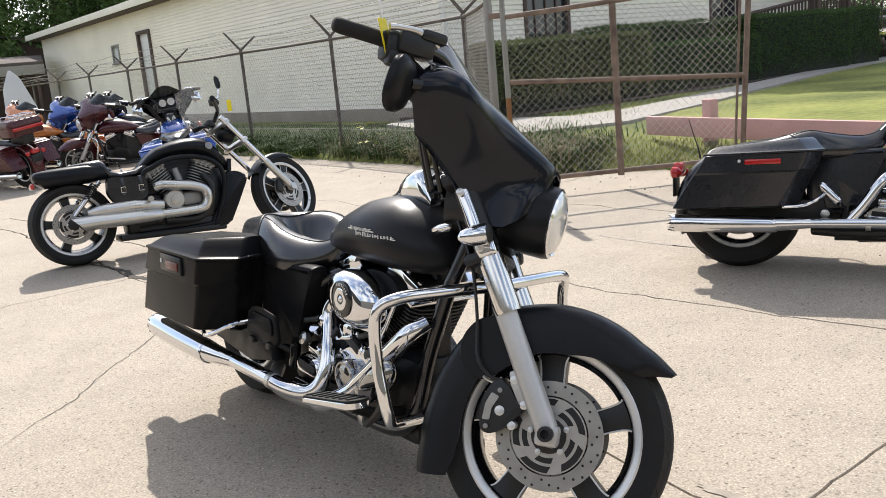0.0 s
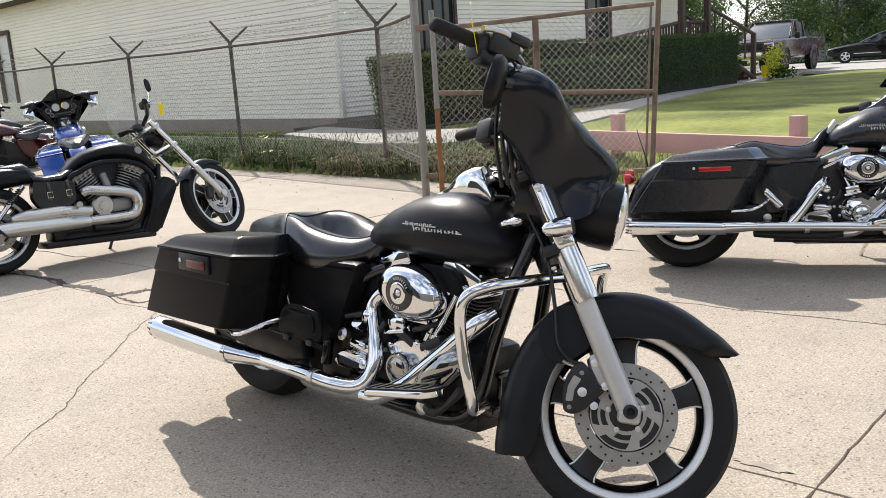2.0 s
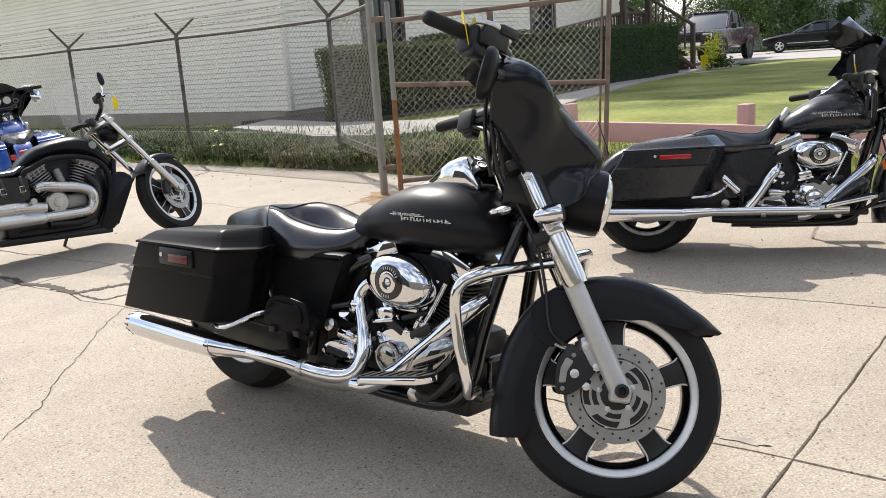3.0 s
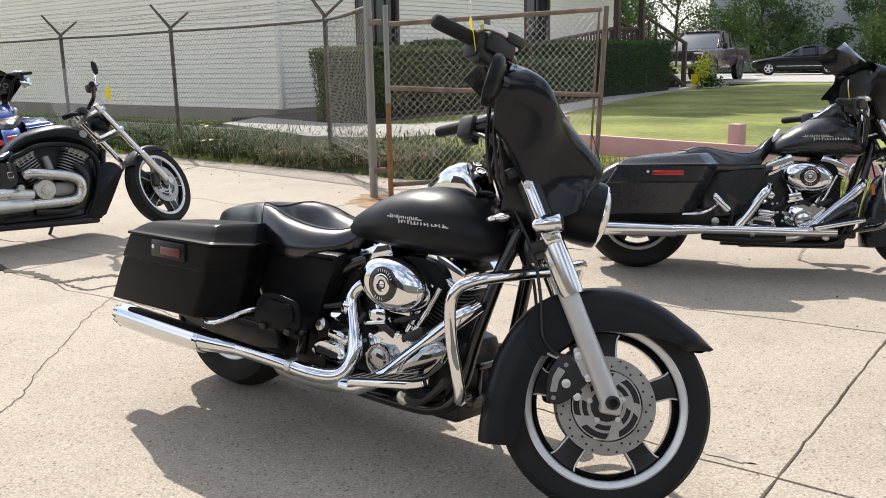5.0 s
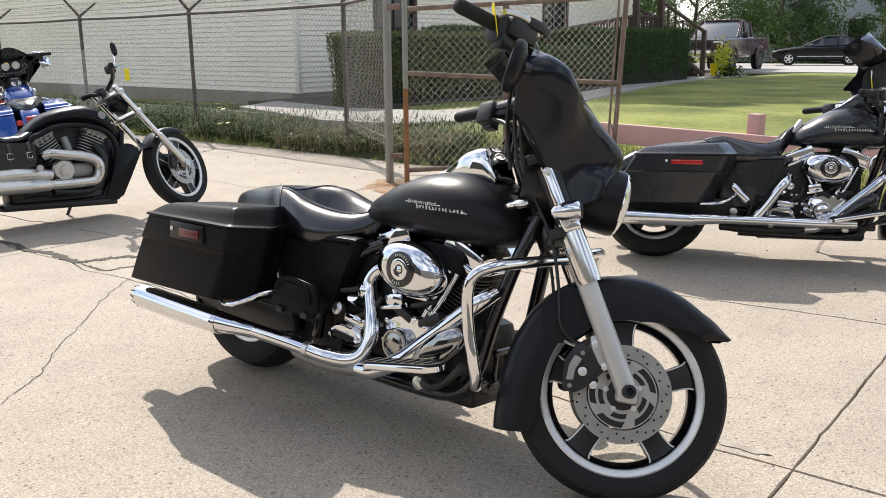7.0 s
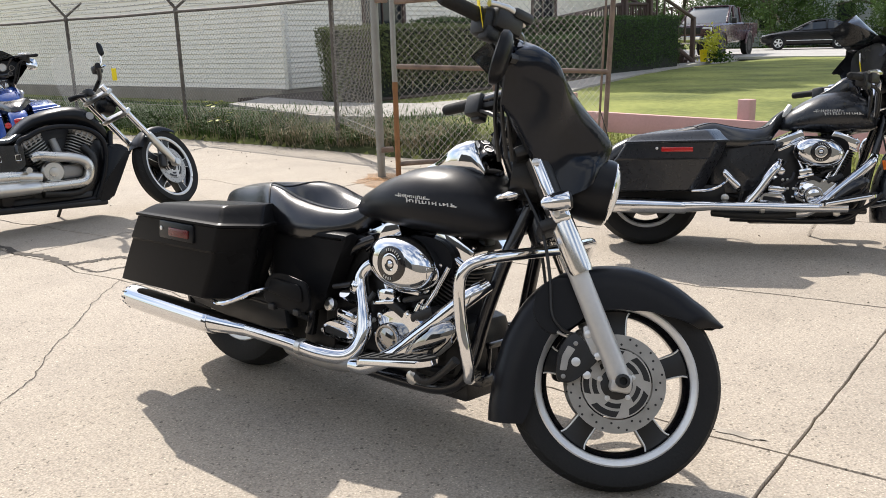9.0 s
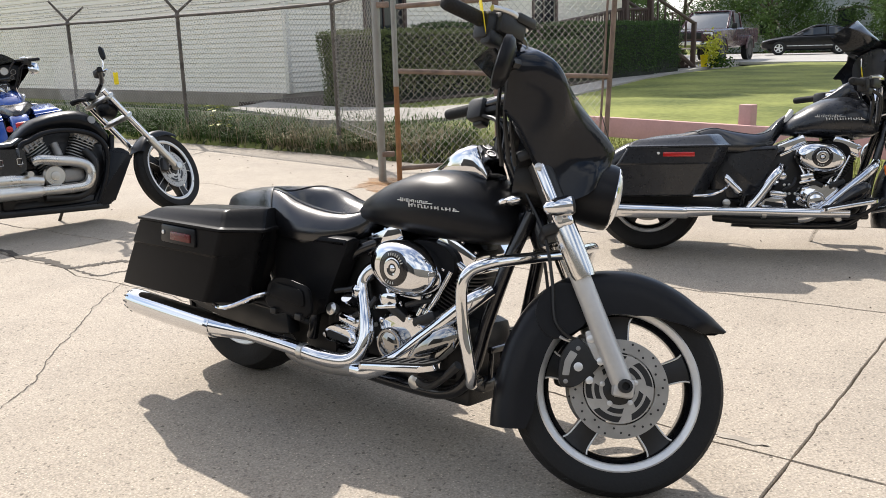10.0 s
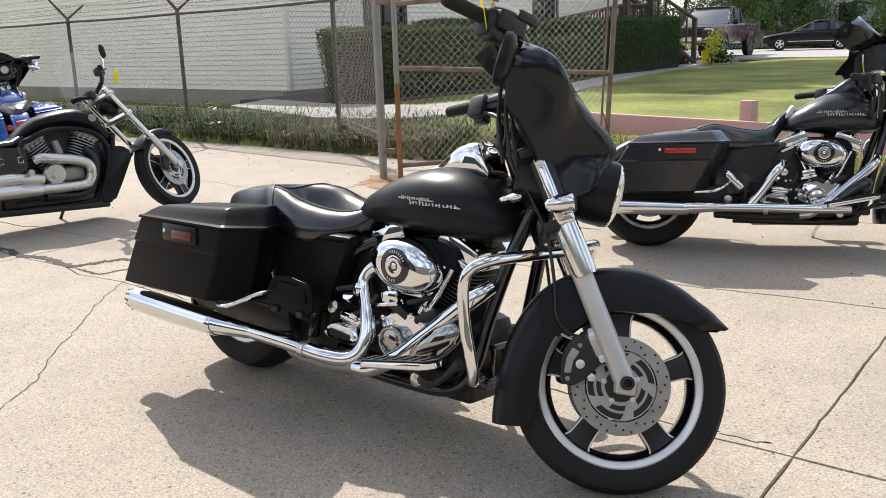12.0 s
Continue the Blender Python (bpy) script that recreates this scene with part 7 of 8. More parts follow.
link_mesh(fv, ff, (gpos(0.03, 0)[0], gpos(0.03, 0)[1]), (gpos(GL - 0.06, 0)[0], gpos(GL - 0.06, 0)[1]), lambda s: 0.18, lambda s: 1.6 + 0.05 * s, 0.071, 0.0021)
tagged(raw("gate_mesh", fv, ff, M_WIRE, gate), kind="stuff")

# pink timber barrier
bar = thing("timber_barrier", Matrix(), "low faded pink timber barrier on short posts", "barrier")
B0, B1 = Vector((2.36, 9.5)), Vector((4.9, 4.3))
bu = (B1 - B0).normalized()
bn = Vector((-bu.y, bu.x))
rotb = Matrix.Rotation(math.atan2(bu.y, bu.x), 3, "Z")
bm = bmesh.new()
m = (B0 + B1) / 2
box(bm, (m.x, m.y, 0.385), ((B1 - B0).length, 0.06, 0.20), 0.008, rotb)
part("beam", bm, M_PINK, bar)
for s in (0.86, 2.98, 5.1):
    q = B0 + bu * s + bn * 0.09
    bm = bmesh.new()
    box(bm, (q.x, q.y, 0.45), (0.12, 0.11, 0.42), 0.008, rotb)
    pp = part("post", bm, M_PINK, bar)
    bm = bmesh.new()
    box(bm, (q.x, q.y, 0.1), (0.11, 0.10, 0.34), 0.008, rotb)
    part("post_foot", bm, M_GREYWOOD, bar)


# ---- the motorcycles in the yard ----
def stand(x, y, heading, lean=7):
    return Matrix.Translation((x, y, 0)) @ Matrix.Rotation(radians(heading), 4, "Z") @ Matrix.Rotation(radians(-lean), 4, "X")


M1 = stand(0.350, 1.995, -52.2)
main, S1 = touring("satin black touring motorcycle with batwing fairing and saddlebags", M1, M_SATIN, {"fine": True, "steer": 38, "bar_twist": (0.015, 0.016), "lid_mat": M_SATIN_B, "bag_mat": M_SATIN_B})
M3 = stand(3.237, 3.974, -24)
second, S3 = touring("glossy charcoal touring motorcycle with chrome trim and saddlebags", M3, M_CHARC, {"steer": 8, "bar_z": 0.93, "bar_x": -0.72, "bar_mat": M_CHROME, "shield": 0.13, "fairing_mat": M_CRUISER, "emblem": (-0.77, -0.51, 0.762, 0.80), "wedge": True, "antenna": True, "mirror": False, "tank": (0.78, 0.035), "straight_pipe": True, "pillion": -0.05, "console": False, "dial_mat": M_PLAST, "dials": False, "shield_mat": M_SMOKE})
u2 = Vector((math.cos(radians(31.1)), math.sin(radians(31.1))))
M2 = stand(-1.224, 7.238, 31.1, 6)
cruiser, S2 = muscle(M2)
price_tag(Matrix.Translation(M1 @ S1 @ Vector((-0.60, -0.37, 1.262))) @ Matrix.Rotation(radians(79), 4, "Z"), (0.075, 0.095))
price_tag(Matrix.Translation(M2 @ S2 @ Vector((-0.56, -0.31, 1.06))) @ Matrix.Rotation(radians(15), 4, "Z"), (0.034, 0.09), "yellow price tag hanging on a handlebar")
price_tag(M3 @ S3 @ Matrix.Translation((-0.60, -0.25, 1.06)) @ Matrix.Rotation(radians(60), 4, "Z"), (0.03, 0.06), "small yellow price tag on a handlebar")


def parked(rear, heading, label, paint, cfg):
    """By the ground under the rear wheel."""
    u = Vector((math.cos(radians(heading)), math.sin(radians(heading))))
    o = Vector(rear) + u * 1.64
    return touring(label, stand(o.x, o.y, heading), paint, cfg)


parked((-2.97, 10.2), 107, "blue touring motorcycle with black fairing and white plate", M_BLUE, {"steer": 2, "fairing_mat": M_GLOSS, "bag_mat": M_BLUE, "shield": 0.1, "plate": True, "mirror_mat": M_CHROME})
parked((-4.3, 14.3), 205, "maroon touring motorcycle in a crowded row", M_MAROON, {"steer": 25, "shield": 0.08})
parked((-5.45, 15.7), 215, "dark blue touring motorcycle in a crowded row", M_BLUE, {"steer": 20, "shield": 0.08})
parked((-6.0, 15.2), 222, "orange touring motorcycle in a crowded row", M_ORANGE, {"steer": 20, "shield": 0.06})
parked((-6.1, 12.7), 150, "dark red tourer with a top box and chrome rack", M_RED, {"steer": 25, "shield": 0.25, "shield_mat": M_CLEAR, "tour_pak": True})
parked((-7.6, 13.6), 150, "maroon tourer with a top box and chrome rack", M_MAROON, {"steer": 25, "shield": 0.25, "tour_pak": True})
parked((-5.0, 16.8), 205, "black touring motorcycle in a crowded row", M_GLOSS, {"steer": 25, "shield": 0.06})


# ---- planting ----
def leaf_cloud(pts, size, rnd, flat=0.0):
    """Small folded leaves at the given places, as one list of vertices and faces."""
    v, f = [], []
    for p in pts:
        s = size * rnd.uniform(0.6, 1.35)
        a = Vector((rnd.gauss(0, 1), rnd.gauss(0, 1), rnd.gauss(0, 1) * (1 - flat) + flat)).normalized()
        b = a.orthogonal().normalized()
        b = (Matrix.Rotation(rnd.random() * 6.28, 3, a) @ b)
        c = a.cross(b)
        k = len(v)
        v += [p - b * s, p + c * s * 0.42 + a * s * 0.12, p + b * s, p - c * s * 0.42 + a * s * 0.12]
        f += [(k, k + 1, k + 2), (k, k + 2, k + 3)]
    return v, f


def hedge(n0, n1, o0, o1, z0, z1, seed, mats=(M_HEDGE,), dens=1300, slant=0.0, label="clipped dark green hedge along the side wall"):
    rnd = random.Random(seed)
    h = thing("hedge", Matrix(), label, "hedge", "clipped hedges")
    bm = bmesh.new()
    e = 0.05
    # solid near-black block paints the shade deep inside the foliage
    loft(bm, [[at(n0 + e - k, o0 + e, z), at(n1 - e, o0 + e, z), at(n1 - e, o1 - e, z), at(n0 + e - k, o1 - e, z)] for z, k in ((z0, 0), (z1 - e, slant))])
    part("shade_core", bm, M_HCORE, h)
    pts = []

    def scatter(count, fn):
        for _ in range(int(count)):
            pts.append(fn(rnd.random(), rnd.random()))
    H = z1 - z0
    bump = lambda a, b: 0.05 * noise.noise(Vector((a * 1.3, b * 1.9, seed)))
    jit = lambda: rnd.gauss(0, 0.022)
    scatter(dens * (n1 - n0) * H, lambda a, b: at(n0 + (n1 - n0) * a, o1 + bump(a * (n1 - n0), b * H) + jit() - 0.10 * (1 - b) ** 2 + 0.04 * (1 - (2 * b - 1) ** 2), z0 + H * b))
    scatter(dens * (n1 - n0) * (o1 - o0), lambda a, b: at(n0 + (n1 - n0) * a, o0 + (o1 - o0) * b, z1 + bump(a * (n1 - n0), b + 5) + jit()))
    scatter(2.6 * dens * (o1 - o0) * H, lambda a, b: at(n0 + jit() - slant * b + bump(a, b * H + 3), o0 + (o1 - o0) * a, z0 + H * b))
    scatter(dens * (o1 - o0) * H, lambda a, b: at(n1 + jit() + bump(a, b * H + 9), o0 + (o1 - o0) * a, z0 + H * b))
    v, f = leaf_cloud(pts, 0.024, rnd)
    tagged(raw("foliage", v, f, mats[0], h), kind="stuff")
    return h


hedge(-1.68, 2.35, 2.80, 3.18, 0.3, 1.50, 1, (M_HEDGEB,), 1900, 0.12, "squarely clipped brownish green hedge with bare twigs")
hedge(1.75, 6.1, 2.2, 3.1, 0.3, 1.24, 2)
hedge(2.9, 6.4, 0.7, 1.7, 0.3, 1.68, 3)
hedge(6.15, 10.15, 1.9, 3.0, 0.3, 1.66, 4)
hedge(10.35, 12.1, 1.7, 2.8, 0.3, 1.70, 5)
ribbon("mulch_bed", [tuple(at(n, o, 0).xy) for n, o in ((-1.5, 3.5), (4, 3.5), (8, 3.1), (12.6, 2.6))], [tuple(at(n, 0.3, 0).xy) for n in (-1.5, 4, 8, 12.6)], 0.325, 0.2, M_MULCH, "dark mulch bed under the hedges", "mulch")

# pale twigs poking out of the brown hedge
rnd = random.Random(12)
bm = bmesh.new()
for i in range(120):
    p = at(rnd.uniform(-1.6, 2.3), 3.16, rnd.uniform(0.35, 0.95))
    q = p + Vector((rnd.uniform(-0.06, 0.06), -0.04, rnd.uniform(0.08, 0.25)))
    tube(bm, [p, p.lerp(q, 0.5) + Vector((rnd.uniform(-0.03, 0.03), -0.03, 0)), q], 0.003, 3, 2)
tagged(part("hedge_twigs", bm, M_DRY, None, fix=False), "pale bare twigs in front of the hedge", "twigs", kind="stuff")


def blades(name, count, place, length, width, material, label, seed, droop=0.5):
    rnd = random.Random(seed)
    v, f = [], []
    for _ in range(count):
        x, y = place(rnd)
        z = ground_z(x, y) - 0.01
        L = length * rnd.uniform(0.35, 1.2)
        a = rnd.uniform(0, 6.283)
        d = Vector((math.cos(a), math.sin(a), 0))
        s = Vector((-d.y, d.x, 0)) * width * rnd.uniform(0.6, 1.3)
        k = droop * rnd.uniform(0.2, 1.4)
        p = Vector((x, y, z))
        i = len(v)
        m = p + d * L * 0.25 * k + Vector((0, 0, L * 0.6))
        t = p + d * L * 0.85 * k + Vector((0, 0, L * (0.98 - 0.45 * min(1, k))))
        v += [p - s, p + s, m + s * 0.7, m - s * 0.7, t]
        f += [(i, i + 1, i + 2, i + 3), (i + 3, i + 2, i + 4)]
    return tagged(raw(name, v, f, material), label, "grass", kind="stuff")


def along_fence(lo, hi, s0, s1):
    def fn(r):
        while True:
            s, w = r.uniform(s0, s1), 6.72 + abs(r.gauss(0, 1)) * (hi - lo) * 0.5 + lo
            if noise.noise(Vector((s * 1.3, w * 1.3, 4))) > r.uniform(-0.7, 0.5):
                return sw(s, w)
    return fn


blades("tall_weeds", 9000, along_fence(0.05, 1.1, -17, -6.1), 0.23, 0.007, M_WEED, "rank green weeds along the fence foot", 21, 2.0)
blades("dry_grass", 420, along_fence(0.0, 0.8, -11.5, -8), 0.40, 0.003, M_DRY, "dry bent grass stalks along the fence foot", 22, 1.3)
blades("dry_clump", 1200, along_fence(0.0, 0.6, -9.0, -6.2), 0.30, 0.004, M_DRY, "tangled dry grass clump beside the gate post", 28, 2.2)
blades("short_grass", 8000, along_fence(0.4, 3.5, -17, -7.6), 0.10, 0.004, M_WEED, "short green grass behind the fence", 23, 0.7)


def by_gate(r):
    while True:
        x, y = r.uniform(1.0, 4.6), r.uniform(5.9, 10.8)
        d = beyond_edge(x, y)
        if 0.0 < d < 0.9 and r.random() < 1.1 - 1.1 * d:
            return x, y


blades("gate_weeds", 3600, by_gate, 0.10, 0.005, M_BLADE, "tufts of green weeds under the gate", 24, 0.9)
blades("gate_dry_grass", 600, by_gate, 0.20, 0.003, M_DRY, "dry grass tufts under the gate", 25, 1.2)


def on_lawn(r):
    while True:
        d = 9 + 22 * r.random() ** 1.7
        a = r.uniform(-0.1, 0.62)
        x, y = d * math.sin(a), d * math.cos(a)
        if beyond_edge(x, y) > 0.3 and (Vector((x, y)) - C).dot(DW) > 4.2:
            return x, y


blades("lawn_grass", 30000, on_lawn, 0.014, 0.006, M_BLADE, "short mown lawn grass", 26, 0.8)

# crumbs of earth and dead leaves on the concrete along the fence
rnd = random.Random(77)
pts = []
for _ in range(200):
    s_, w_ = rnd.uniform(-12, -4.2), 6.75 - abs(rnd.gauss(0, 0.55)) ** 1.3
    pts.append(Vector((*sw(s_, w_), 0.006)))
for _ in range(30):
    pts.append(Vector((*sw(rnd.uniform(-8, 3), rnd.uniform(2.2, 6.0)), 0.005)))
v, f = leaf_cloud(pts, 0.010, rnd, 0.85)
tagged(raw("yard_debris", v, f, M_MULCH), "dark crumbs and dead leaves on the concrete", "debris", kind="stuff")

# a bright self-sown seedling with broad leaves
rnd = random.Random(9)
sx, sy = sw(-10.1, 6.95)
v, f = [], []
seedling = thing("seedling", Matrix.Translation((sx, sy, ground_z(sx, sy))), "bright lime green broad-leaved weed in the grass", "weed")
for i in range(7):
    a = rnd.uniform(0, 6.28)
    h = rnd.uniform(0.15, 0.42)
    p = Vector((0.09 * math.cos(a), 0.09 * math.sin(a), h))
    part("stem", tube(bmesh.new(), [(0, 0, 0), tuple(p * 0.5 + Vector((0, 0, 0.03))), tuple(p)], 0.004, 4, 3), M_WEED, seedling)
for i in range(16):
    a = rnd.uniform(0, 6.28)
    p = Vector((0.1 * math.cos(a), 0.1 * math.sin(a), rnd.uniform(0.12, 0.45)))
    d = Vector((math.cos(a), math.sin(a), -0.2)).normalized()
    s = d.cross(Vector((0, 0, 1))).normalized()
    bm = bmesh.new()
    pts = [p, p + d * 0.04 + s * 0.03, p + d * 0.10, p + d * 0.04 - s * 0.03]
    vs = [bm.verts.new(q) for q in pts]
    bm.faces.new(vs)
    r = bmesh.ops.extrude_face_region(bm, geom=list(bm.faces))
    bmesh.ops.translate(bm, verts=[g for g in r["geom"] if isinstance(g, bmesh.types.BMVert)], vec=(0, 0, 0.0015))
    part("leaf", bm, M_LIME, seedling)


def tree(x, y, h, spread, seed, count=5200, leaf=0.16, label="broad leafy green tree behind the street", trunk=0.2, low=0.3, name="tree"):
    rnd = random.Random(seed)
    z0 = ground_z(x, y)
    t = thing(name, Matrix.Translation((x, y, z0 - 0.05)), label, "tree", "trees")
    bm = bmesh.new()
    top = Vector((rnd.uniform(-0.3, 0.3), rnd.uniform(-0.3, 0.3), h * 0.72))
    tube(bm, [(0, 0, 0), (0.05, 0.03, h * 0.2), tuple(top * 0.6), tuple(top)], [trunk, trunk * 0.75, trunk * 0.5, trunk * 0.15], 9)
    part("trunk", bm, M_BARK, t)
    clumps = []
    for i in range(13):
        a = rnd.uniform(0, 6.283)
        f = rnd.uniform(low, 1.0)
        r = spread * math.sin(min(1.0, (f - low) / (1 - low) * 0.9 + 0.12) * math.pi) ** 0.6 * rnd.uniform(0.45, 1.0)
        tip = Vector((r * math.cos(a), r * math.sin(a), h * f * 0.92))
        start = top * min(1, 0.25 + 0.6 * f)
        bm = bmesh.new()
        tube(bm, [tuple(start), tuple(start.lerp(tip, 0.5) + Vector((0, 0, 0.08 * h))), tuple(tip)], [trunk * 0.4, trunk * 0.25, trunk * 0.08], 6)
        part("limb", bm, M_BARK, t)
        for k in range(4):
            clumps.append((tip + Vector((rnd.gauss(0, 1), rnd.gauss(0, 1), rnd.gauss(0, 0.8))) * spread * 0.26, spread * rnd.uniform(0.16, 0.34)))
    pts = []
    for i in range(count):
        c, r = rnd.choice(clumps)
        d = Vector((rnd.gauss(0, 1), rnd.gauss(0, 1), rnd.gauss(0, 1))).normalized()
        pts.append(c + d * r * rnd.uniform(0.55, 1.08))
    v, f = leaf_cloud(pts, leaf, rnd, 0.3)
    part_ob = tagged(raw("crown", v, f, M_LEAF, t), kind="stuff")
    return t


# behind the parked car, by the white houses
for k, (x, y, h, sp) in enumerate(((30.5, 47.0, 6.0, 3.4), (35.5, 43.5, 5.2, 3.0), (26.5, 50.5, 7.5, 4.0), (39, 38.5, 6.5, 3.4), (21, 52, 8.5, 4.5))):
    tree(x, y, h, sp, 40 + k, 17000, 0.085, low=0.06)
for k, (x, y, h, sp) in enumerate(((16.5, 45.5, 9, 4.6), (11, 49, 10, 5))):
    tree(x, y, h, sp, 60 + k, 11000, 0.17, low=0.15)
# over the low building and beyond the yard
for k, (x, y, h, sp) in enumerate(((-27.5, 48, 11, 5.0), (-33, 52, 13, 6.0), (-22, 52, 12, 5.5), (-39, 50, 11, 5.5), (-16, 53, 13, 6))):
    tree(x, y, h, sp, 80 + k, 26000, 0.17, "tall dark leafy tree behind the low building", 0.3)

# tall trees added out of view behind the building, to cast shade across the lawn
for k, (x, y, sp) in enumerate(((5.4, 33.6, 2.7), (8.7, 36.6, 2.8), (11.9, 40.8, 2.4))):
    tree(x, y, 21.5, sp, 97 + k, 16000, 0.3, "unseen tall tree added to shade the lawn", 0.4, 0.68)

# yellow-green shrub in a pot by the steps
rnd = random.Random(31)
px, py = at(15.6, 2.32, 0).xy
shrub = thing("potted_shrub", Matrix.Translation((px, py, 0.33)), "yellow green potted shrub beside the porch steps", "shrub")
part("pot", lathe(bmesh.new(), [(0.09, 0), (0.13, 0.36), (0.145, 0.38), (0.125, 0.38), (0.12, 0.34)], (-0.22, 0.12, 0), (0, 0, 1), 18), M_YELLOW, shrub)
pts = [Vector((rnd.gauss(0, 0.14), rnd.gauss(0, 0.14), abs(rnd.gauss(0.55, 0.24)))) for _ in range(420)]
v, f = leaf_cloud(pts, 0.06, rnd)
tagged(raw("shrub_leaves", v, f, M_LIME, shrub), kind="stuff")
pts = [Vector((0.25 + rnd.gauss(0, 0.2), rnd.gauss(0, 0.2), abs(rnd.gauss(0.14, 0.12)))) for _ in range(420)]
v, f = leaf_cloud(pts, 0.06, rnd)
tagged(raw("low_leaves", v, f, M_WEED, shrub), kind="stuff")

# ---- porch with its ramp rail and steps ----
porch = thing("porch", Matrix(), "dark brown wooden porch with ramp rail and steps", "porch")
rotn = Matrix.Rotation(math.atan2(NW.y, NW.x), 3, "Z")
slope = lambda n: 0.75 + 0.5 * min(1, max(0, (n - 6.6) / 5.0))
bm = bmesh.new()
for a, b in ((6.6, 11.6), (11.6, 13.4)):
    za, zb = slope(a), slope(b)
    loft(bm, [[at(a, 0.15, za), at(a, 1.25, za), at(a, 1.25, za - 0.1), at(a, 0.15, za - 0.1)], [at(b, 0.15, zb), at(b, 1.25, zb), at(b, 1.25, zb - 0.1), at(b, 0.15, zb - 0.1)]])
part("deck", bm, M_BROWN, porch)
part("top_rail", tube(bmesh.new(), [at(6.7, 1.2, 1.56), at(11.6, 1.2, 2.10), at(13.2, 1.2, 2.12)], 0.05, 8, smooth=False), M_BROWN, porch)
part("bottom_rail", tube(bmesh.new(), [at(6.7, 1.2, 0.92), at(11.6, 1.2, 1.42), at(13.2, 1.2, 1.42)], 0.035, 8, smooth=False), M_BROWN, porch)
n = 6.75
k = 0
base = bmesh.new()
box(base, (0, 0, 0.32), (0.045, 0.045, 0.64), 0.006)
tube(base, [(0, 0, 0.12), (0, 0, 0.2), (0, 0, 0.3), (0, 0, 0.42), (0, 0, 0.5)], [0.02, 0.036, 0.026, 0.036, 0.02], 8, 3)
bmesh_mesh = mesh_of("baluster", base, M_BROWN)
while n < 13.2:
    z = 0.92 + 0.5 * min(1, (n - 6.7) / 4.9)
    ob = new("baluster", bmesh_mesh)
    ob.parent = porch
    ob.matrix_local = Matrix.Translation(at(n, 1.2, z))
    n += 0.16
for n in (6.7, 9.0, 11.6, 13.2):
    bm = bmesh.new()
    z1 = 1.6 + 0.54 * min(1, (n - 6.7) / 4.9)
    box(bm, at(n, 1.2, (0.3 + z1) / 2), (0.12, 0.12, z1 - 0.3), 0.008, rotn)
    part("rail_post", bm, M_BROWN, porch)
for n, o in ((11.7, 1.25), (13.3, 1.25)):
    bm = bmesh.new()
    box(bm, at(n, o, 2.4), (0.16, 0.16, 4.2), 0.008, rotn)
    part("roof_post", bm, M_BROWN, porch)
for k in range(6):
    bm = bmesh.new()
    box(bm, at(13.45 + 0.28 * k, 1.41, 1.2 - 0.155 * (k + 1) + 0.02), (0.3, 1.0, 0.05), 0.006, rotn)
    part("step", bm, M_BROWN, porch)
    bm = bmesh.new()
    box(bm, at(13.45 + 0.28 * k + 0.12, 1.41, 1.2 - 0.155 * (k + 1) - 0.1), (0.03, 1.0, 0.2), 0.004, rotn)
    part("riser", bm, M_BROWN, porch)
for o in (0.9, 1.92):
    part("stair_rail", tube(bmesh.new(), [at(12.2, o, 2.42), at(15.05, o, 1.68)], 0.055, 8, smooth=False), M_BROWN, porch)
    part("stair_stringer", tube(bmesh.new(), [at(13.2, o, 1.05), at(15.1, o, 0.35)], 0.07, 8, smooth=False), M_BROWN, porch)
    bm = bmesh.new()
    box(bm, at(15.0, o, 1.02), (0.13, 0.13, 1.42), 0.008, rotn)
    part("newel_post", bm, M_BROWN, porch)
    for k in range(5):
        bm = bmesh.new()
        n = 12.4 + 0.5 * k
        box(bm, at(n, o, 2.05 - 0.30 * (n - 12.2) - 0.05), (0.05, 0.05, 0.75), 0.006, rotn)
        part("baluster", bm, M_BROWN, porch)
bm = bmesh.new()
box(bm, at(13.4, 1.1, 4.35), (4.4, 2.6, 0.16), 0.01, rotn)
part("porch_roof", bm, M_ROOF, porch)


# ---- vehicles on the street ----
def road_wheel(parent, c, r, w, axis, alloy=M_MACH, n=5):
    hub = part("wheel", lathe(bmesh.new(), [(r * 0.2, -w * 0.3), (r * 0.2, w * 0.45), (0.02, w * 0.47)], c, axis, 14), alloy, parent)
    part("tyre", lathe(bmesh.new(), [(r * 0.62, -w / 2), (r * 0.9, -w / 2), (r, -w * 0.32), (r, w * 0.32), (r * 0.9, w / 2), (r * 0.62, w / 2), (r * 0.6, w * 0.2), (r * 0.6, -w * 0.2), (r * 0.62, -w / 2)], c, axis, 28, cap=False), M_RUBBER, hub)
    ax = Vector(axis).normalized()
    e1 = ax.orthogonal().normalized()
    e2 = ax.cross(e1)
    part("rim", lathe(bmesh.new(), [(r * 0.63, w * 0.3), (r * 0.63, w * 0.46), (r * 0.56, w * 0.46), (r * 0.54, w * 0.2)], c, axis, 28, cap=False), alloy, hub)
    part("wheel_back", lathe(bmesh.new(), [(r * 0.58, 0.0), (0.01, 0.005)], c, axis, 20), M_PLAST, hub)
    for k in range(n):
        a = 2 * math.pi * k / n + 0.3
        d = e1 * math.cos(a) + e2 * math.sin(a)
        t = ax.cross(d)
        bm = bmesh.new()
        c0 = Vector(c) + ax * w * 0.38
        loft(bm, [[c0 + d * rr + t * s * hw + ax * h for s, h in ((-1, -0.02), (1, -0.02), (1, 0.015), (-1, 0.015))] for rr, hw in ((r * 0.12, r * 0.09), (r * 0.58, r * 0.12))])
        part("spoke", bm, alloy, hub)


